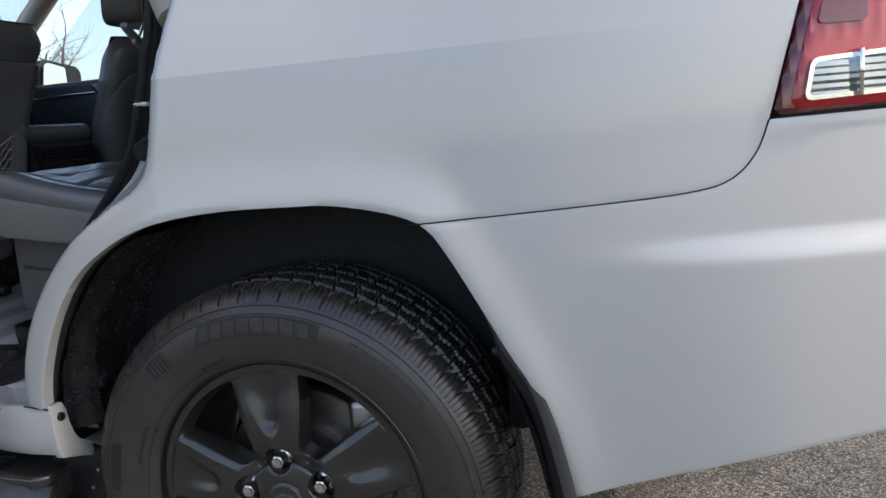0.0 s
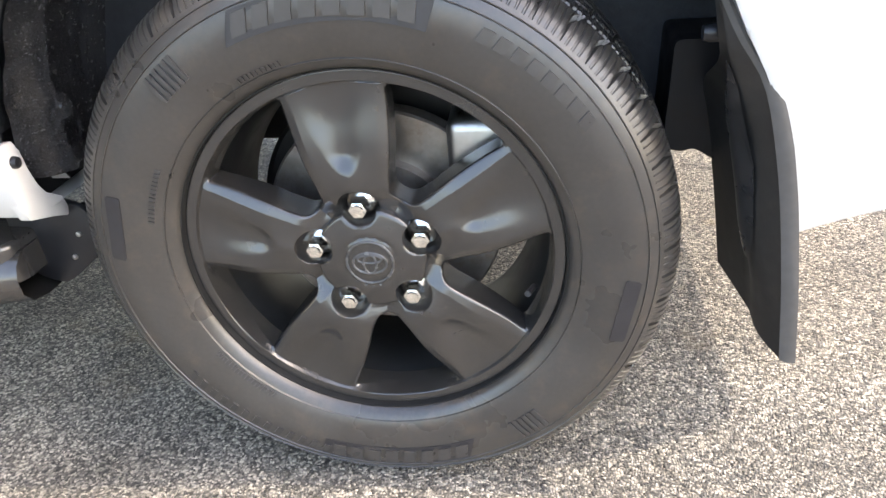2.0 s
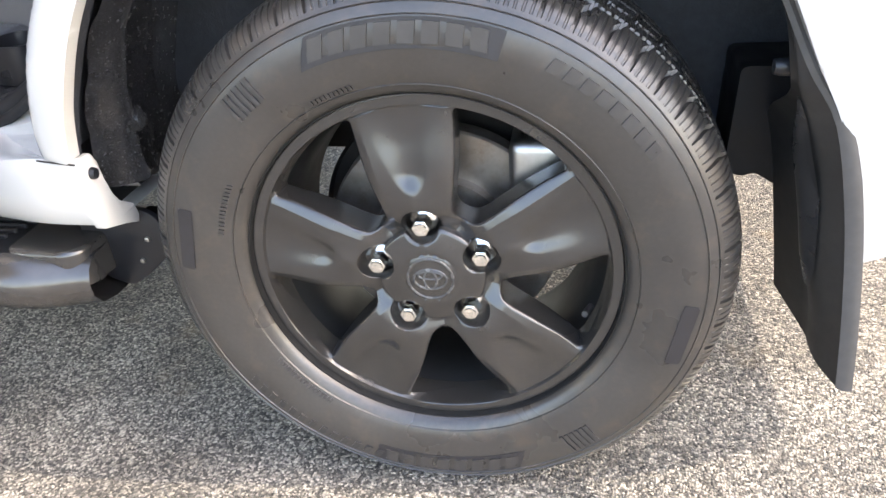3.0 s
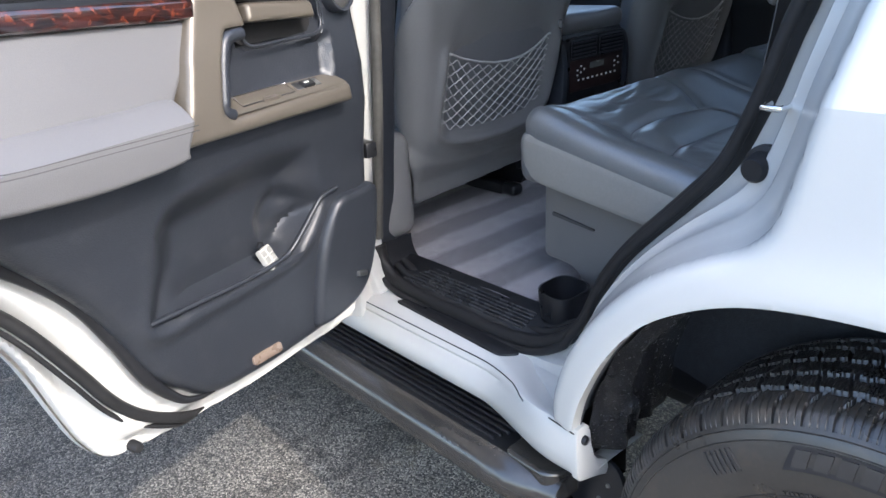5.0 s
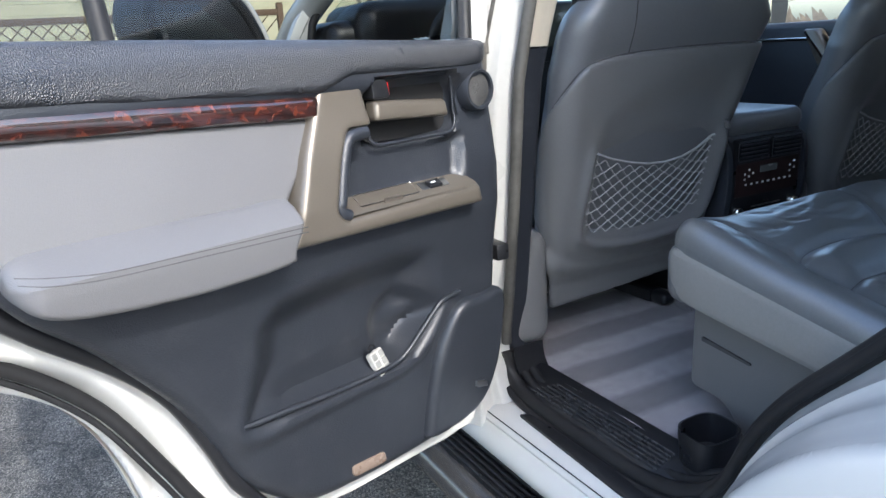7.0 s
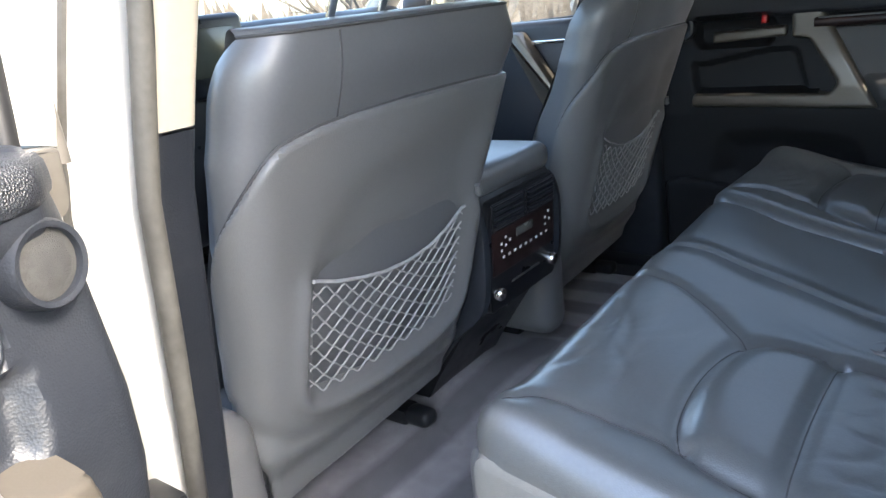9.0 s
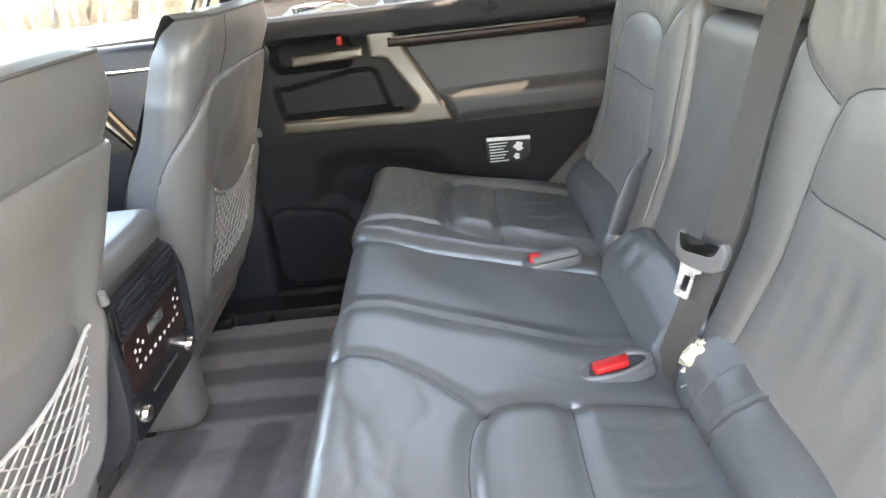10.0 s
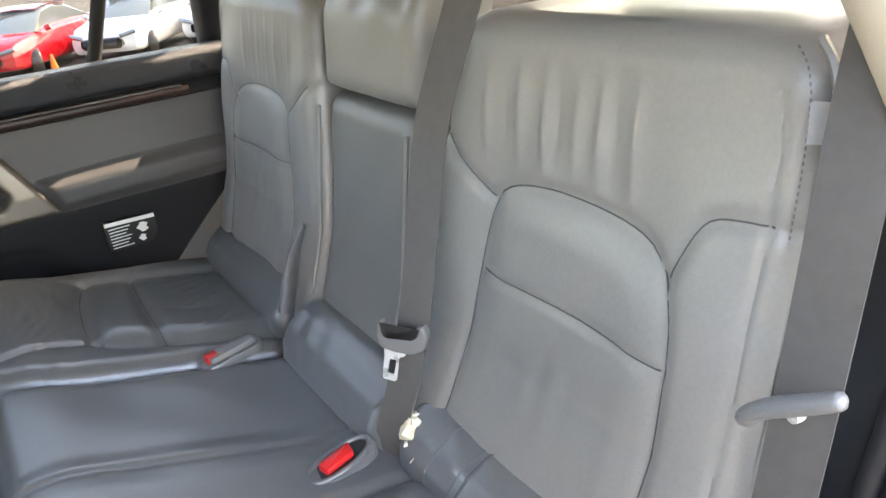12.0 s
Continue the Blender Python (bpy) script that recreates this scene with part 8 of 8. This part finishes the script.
part("door_glass", panel(lambda u, v: sdf(np.vstack([ffp, [(1.0, 1.29), (0.0, 1.29)]]), u, v) + 0.02, lambda u, v, w: on_front_door(u, v, flean(v) + w), window_glass, -0.02, 1.08, 1.27, 1.74, 0.04), front_door, "clear window glass")
lm = part("outside_mirror", prism(rounded([(0.14, 1.30), (0.14, 1.48), (0.18, 1.53), (0.36, 1.53), (0.385, 1.47), (0.37, 1.34), (0.32, 1.29)], 0.04), lambda u, v, w: on_front_door(u, v, -0.28 + w), -0.0, 0.14, black_plastic, 0.03, flip=True), front_door, "outside mirror")
part("mirror_glass", prism(rounded([(0.155, 1.32), (0.155, 1.47), (0.19, 1.515), (0.345, 1.515), (0.365, 1.46), (0.35, 1.35), (0.31, 1.31)], 0.03), lambda u, v, w: on_front_door(u, v, -0.14 - 0.22 * (v - 1.41) + w), 0.0, 0.003, mirror_glass, 0.0, flip=True), lm, "mirror glass")

# ---------- surroundings ----------
siding = material("cream_siding_paint", (0.60, 0.56, 0.38), 0.7, var=0.08, scale=1.5, fine=40, dirt=(0.4, 0.36, 0.26), dirt_amount=0.3)
lattice_wood = material("brown_lattice_wood", (0.12, 0.075, 0.045), 0.8, var=0.25, scale=10)
roof_tile = material("dark_roof_shingle", (0.07, 0.065, 0.06), 0.9, var=0.3, scale=4, bump=0.5, bump_scale=40)
bark = material("grey_bark", (0.13, 0.11, 0.09), 0.9, var=0.3, scale=12, bump=0.8, bump_scale=60, bump_dist=0.01)

house = thing("building", (-13.0, 1.0, 0.0), "single-storey building with cream siding and a lattice fence", "building")
part("wall", box(-13.2, -13.0, -8.0, 7.0, 0.0, 3.4, siding, 0.02), house, "cream horizontal siding wall")
for k in range(20):
    z = 0.15 + 0.165 * k
    part("siding_board", box(-13.02, -12.985, -8.0, 7.0, z, z + 0.158, siding, 0.004, 1), house)
part("roof", prism([(-12.2, 3.3), (-13.4, 3.9), (-17.0, 3.4), (-17.0, 3.3)], lambda u, v, w: (u, w, v), -8.4, 7.4, roof_tile, 0.0), house, "dark shingle roof")
for y in (-5.5,):
    wnd = part("window", box(-12.99, -12.95, y - 0.6, y + 0.6, 1.0, 2.3, white_label, 0.01), house, "white framed window")
    part("pane", box(-12.955, -12.94, y - 0.52, y + 0.52, 1.08, 2.22, material("dark_pane", (0.02, 0.025, 0.03), 0.05, var=0.05), 0.002), house)
fence = thing("lattice_fence", (-10.0, -0.6, 0.0), "brown wooden lattice fence panel in front of the wall", "fence")
for y in (-2.6, -0.5, 1.4):
    part("post", box(-10.04, -9.96, y - 0.04, y + 0.04, 0.0, 2.0, lattice_wood, 0.006), fence)
for k in range(26):
    for sgn in (1, -1):
        y = -2.6 + 0.16 * k
        a, b = (y, 1.05), (y + sgn * 0.8, 1.85)
        if -2.65 < b[0] < 1.45:
            part("lath", tube([(-10.0 + 0.01 * sgn, a[0], a[1]), (-10.0 + 0.01 * sgn, b[0], b[1])], 0.018, lattice_wood, 4, flat=0.4), fence)
for z in (1.02, 1.88):
    part("rail", box(-10.03, -9.97, -2.6, 1.4, z - 0.04, z + 0.04, lattice_wood, 0.005), fence)


def bare_tree(base, height, seed):
    rng = np.random.RandomState(seed)
    t = thing("bare_tree", base, "leafless deciduous tree with fine grey twigs", "tree", "bare trees")
    trunk, twigs = [], []

    def grow(p, d, length, r, level):
        n = 5
        pts, rad, q, dd = [p.copy()], [r], p.copy(), d.copy()
        for i in range(n):
            dd = dd + 0.16 * rng.randn(3) + np.array((0, 0, 0.05))
            dd /= np.linalg.norm(dd)
            q = q + dd * length / n
            pts.append(q.copy()); rad.append(r * (1 - 0.55 * (i + 1) / n))
        (trunk if level < 2 else twigs).append(tube(pts, rad, bark, 7 if level < 2 else 4))
        if level < 4:
            for i in range(rng.randint(3, 5)):
                k = rng.randint(2, n + 1)
                nd = dd + 0.9 * rng.randn(3)
                nd[2] = abs(nd[2]) * 0.7 + 0.15
                nd /= np.linalg.norm(nd)
                grow(pts[k].copy(), nd, length * rng.uniform(0.55, 0.75), rad[k] * 0.65, level + 1)
    grow(np.array(base, float), np.array((0, 0, 1.0)), height * 0.42, height * 0.022, 0)
    part("trunk", join(trunk), t)
    part("crown", join(twigs), t, "fine bare twigs")
    return t


for base, h, seed in (((-17.5, 17.5, 0), 6.0, 2), ((-12.0, 12.0, 0), 7.5, 5), ((-11.3, -3.2, 0), 5.5, 8), ((-11.5, 3.6, 0), 5.0, 9), ((-16.0, 15.0, 0), 8.0, 13), ((-19.0, -14.0, 0), 8.0, 21), ((14.0, 18.0, 0), 8.0, 23)):
    bare_tree((base[0], base[1], float(ground_z(base[1]))), h, seed)


def parked_car(base, heading, colour, label):
    """A saloon: body from lofted sections, glasshouse, wheels, lamps; its nose towards local -y."""
    c = thing("parked_car", base, label, "car", "parked cars")
    ca, sa = math.cos(heading), math.sin(heading)

    def put(p):
        p = np.array(p, float)
        return np.stack([base[0] + p[..., 0] * ca - p[..., 1] * sa, base[1] + p[..., 0] * sa + p[..., 1] * ca, base[2] + p[..., 2]], -1)

    body_mat = material("parked_car_paint", colour, 0.3, var=0.03, coat=1.0)
    sections = [(-2.25, 0.55, 0.40, 0.62), (-2.15, 0.80, 0.28, 0.76), (-1.9, 0.88, 0.24, 0.86), (-1.0, 0.91, 0.22, 0.97), (0.0, 0.92, 0.22, 1.0), (1.2, 0.91, 0.22, 1.02), (2.0, 0.87, 0.26, 1.03), (2.25, 0.72, 0.38, 0.98)]
    rows = []
    for y, hw, z0, z1 in sections:
        ring = rounded([(-hw * 0.93, z0), (hw * 0.93, z0), (hw, (z0 + z1) * 0.5), (hw * 0.90, z1), (-hw * 0.90, z1), (-hw, (z0 + z1) * 0.5)], 0.12, 4)
        rows.append(put(np.column_stack([ring[:, 0], np.full(len(ring), y), ring[:, 1]])))
    body = part("body", loft(rows, body_mat, closed_u=True), c)
    cab = []
    for y, hw, z in ((-1.05, 0.80, 0.96), (-0.25, 0.62, 1.40), (0.3, 0.60, 1.46), (0.9, 0.60, 1.43), (1.75, 0.76, 1.02)):
        cab.append(put(np.array([(-hw - 0.08 * (z < 1.1), y, 0.95), (-hw, y, z - 0.08 * (z > 1.1)), (-hw + 0.08, y, z), (hw - 0.08, y, z), (hw, y, z - 0.08 * (z > 1.1)), (hw + 0.08 * (z < 1.1), y, 0.95)])))
    # window colour lightened for the sky that the panes reflect
    part("glasshouse", loft(cab, material("sky_toned_car_glass", (0.16, 0.19, 0.19), 0.06, var=0.1, coat=1.0)), c, "windows with the reflected sky put into their colour")
    roof = [put(np.array([(-0.56, y, z), (0, y, z + 0.02), (0.56, y, z)])) for y, z in ((-0.32, 1.405), (-0.05, 1.45), (0.3, 1.474), (0.95, 1.448), (1.12, 1.39))]
    part("roof", loft(roof, body_mat), c)
    for sx in (-1, 1):
        for yy in (-1.38, 1.38):
            p = put(np.array([sx * 0.80, yy, 0.32]))
            w = part("wheel", lathe([(0.04, -0.10), (0.20, -0.11), (0.22, -0.12), (0.30, -0.115), (0.32, -0.08), (0.32, 0.08), (0.30, 0.115), (0.2, 0.11), (0.04, 0.10)], tuple(p), rubber, 32, "x" if abs(ca) > 0.7 else "y"), c)
            part("hub", lathe([(0.02, -0.13), (0.19, -0.118), (0.19, 0.118), (0.02, 0.13)], tuple(p), steel, 24, "x" if abs(ca) > 0.7 else "y"), c)
        lamp_p = put(np.array([(sx * 0.80, -2.10, 0.72), (sx * 0.66, -2.19, 0.69), (sx * 0.46, -2.22, 0.64)]))
        part("headlight", tube(lamp_p, 0.075, clear_lens, 10, flat=0.7), c, "clear headlight")
        m = put(np.array([(sx * 0.90, -0.75, 0.98), (sx * 1.02, -0.72, 1.02)]))
        part("side_mirror", tube(m, 0.07, body_mat, 10), c)
    g = put(np.array([(-0.42, -2.26, 0.50), (0.42, -2.26, 0.50)]))
    part("grille", tube(g, 0.13, black_plastic, 10, flat=1.0), c)
    return c


for spot, turn, colour, words in (
        ((3.60, 20.5), -35, (0.8, 0.8, 0.79), "white saloon parked beside the red one"),
        ((0.98, 20.6), -35, (0.62, 0.01, 0.02), "bright red saloon parked in a row"),
        ((-1.70, 20.8), -35, (0.75, 0.75, 0.74), "white saloon parked on the far side of the red one"),
        ((-4.4, 21.2), -35, (0.55, 0.02, 0.02), "dark red saloon at the end of the row"),
        ((6.2, 20.3), -35, (0.78, 0.78, 0.77), "white saloon parked in the row"),
        ((5.2, 27.0), -35, (0.55, 0.55, 0.56), "silver saloon in the row behind")):
    parked_car((spot[0], spot[1], float(ground_z(spot[1]))), radians(turn), colour, words)
CONE = (1.02, 17.3, float(ground_z(17.3)))
cone = thing("traffic_cone", CONE, "orange traffic cone on the asphalt", "traffic cone")
part("cone", lathe([(0.14, 0.03), (0.12, 0.04), (0.03, 0.62), (0.0001, 0.63)], CONE, material("cone_orange", (0.85, 0.2, 0.02), 0.5, var=0.06), 28, "z", flip=True), cone)
part("base", box(CONE[0] - 0.17, CONE[0] + 0.17, CONE[1] - 0.17, CONE[1] + 0.17, CONE[2], CONE[2] + 0.035, material("cone_base", (0.75, 0.17, 0.02), 0.6, var=0.06), 0.01), cone)
# far tree line and low buildings close the lot
woods_mat = material("far_bare_woods", (0.17, 0.14, 0.11), 0.95, var=0.4, scale=0.3, fine=3)
rng = np.random.RandomState(11)
wv, wf = [], []
for k in range(2600):
    a = rng.uniform(0, 2 * math.pi)
    r = rng.uniform(60, 80)
    h = rng.uniform(2, 6) * (0.7 + 0.3 * math.sin(5 * a))
    x, y, wdt = r * math.cos(a), r * math.sin(a), rng.uniform(0.1, 0.7)
    i = len(wv)
    wv += [(x - wdt * math.sin(a), y + wdt * math.cos(a), -1.2), (x + wdt * math.sin(a), y - wdt * math.cos(a), -1.2), (x + rng.randn() * 0.5, y + rng.randn() * 0.5, h), (x + 0.4, y + 0.4, h * 0.3)]
    wf += [(i, i + 1, i + 2), (i, i + 3, i + 2)]
tagged(new("woods", finish("woods", wv, wf, woods_mat, 0)), "far leafless woods round the car park", "trees", kind="stuff")
for o in list(scene.objects):
    if o.type == "MESH" and o.data.materials and o.data.materials[0] in (window_glass, dimmed_glass, dark_glass, privacy_glass):
        o.visible_shadow = False
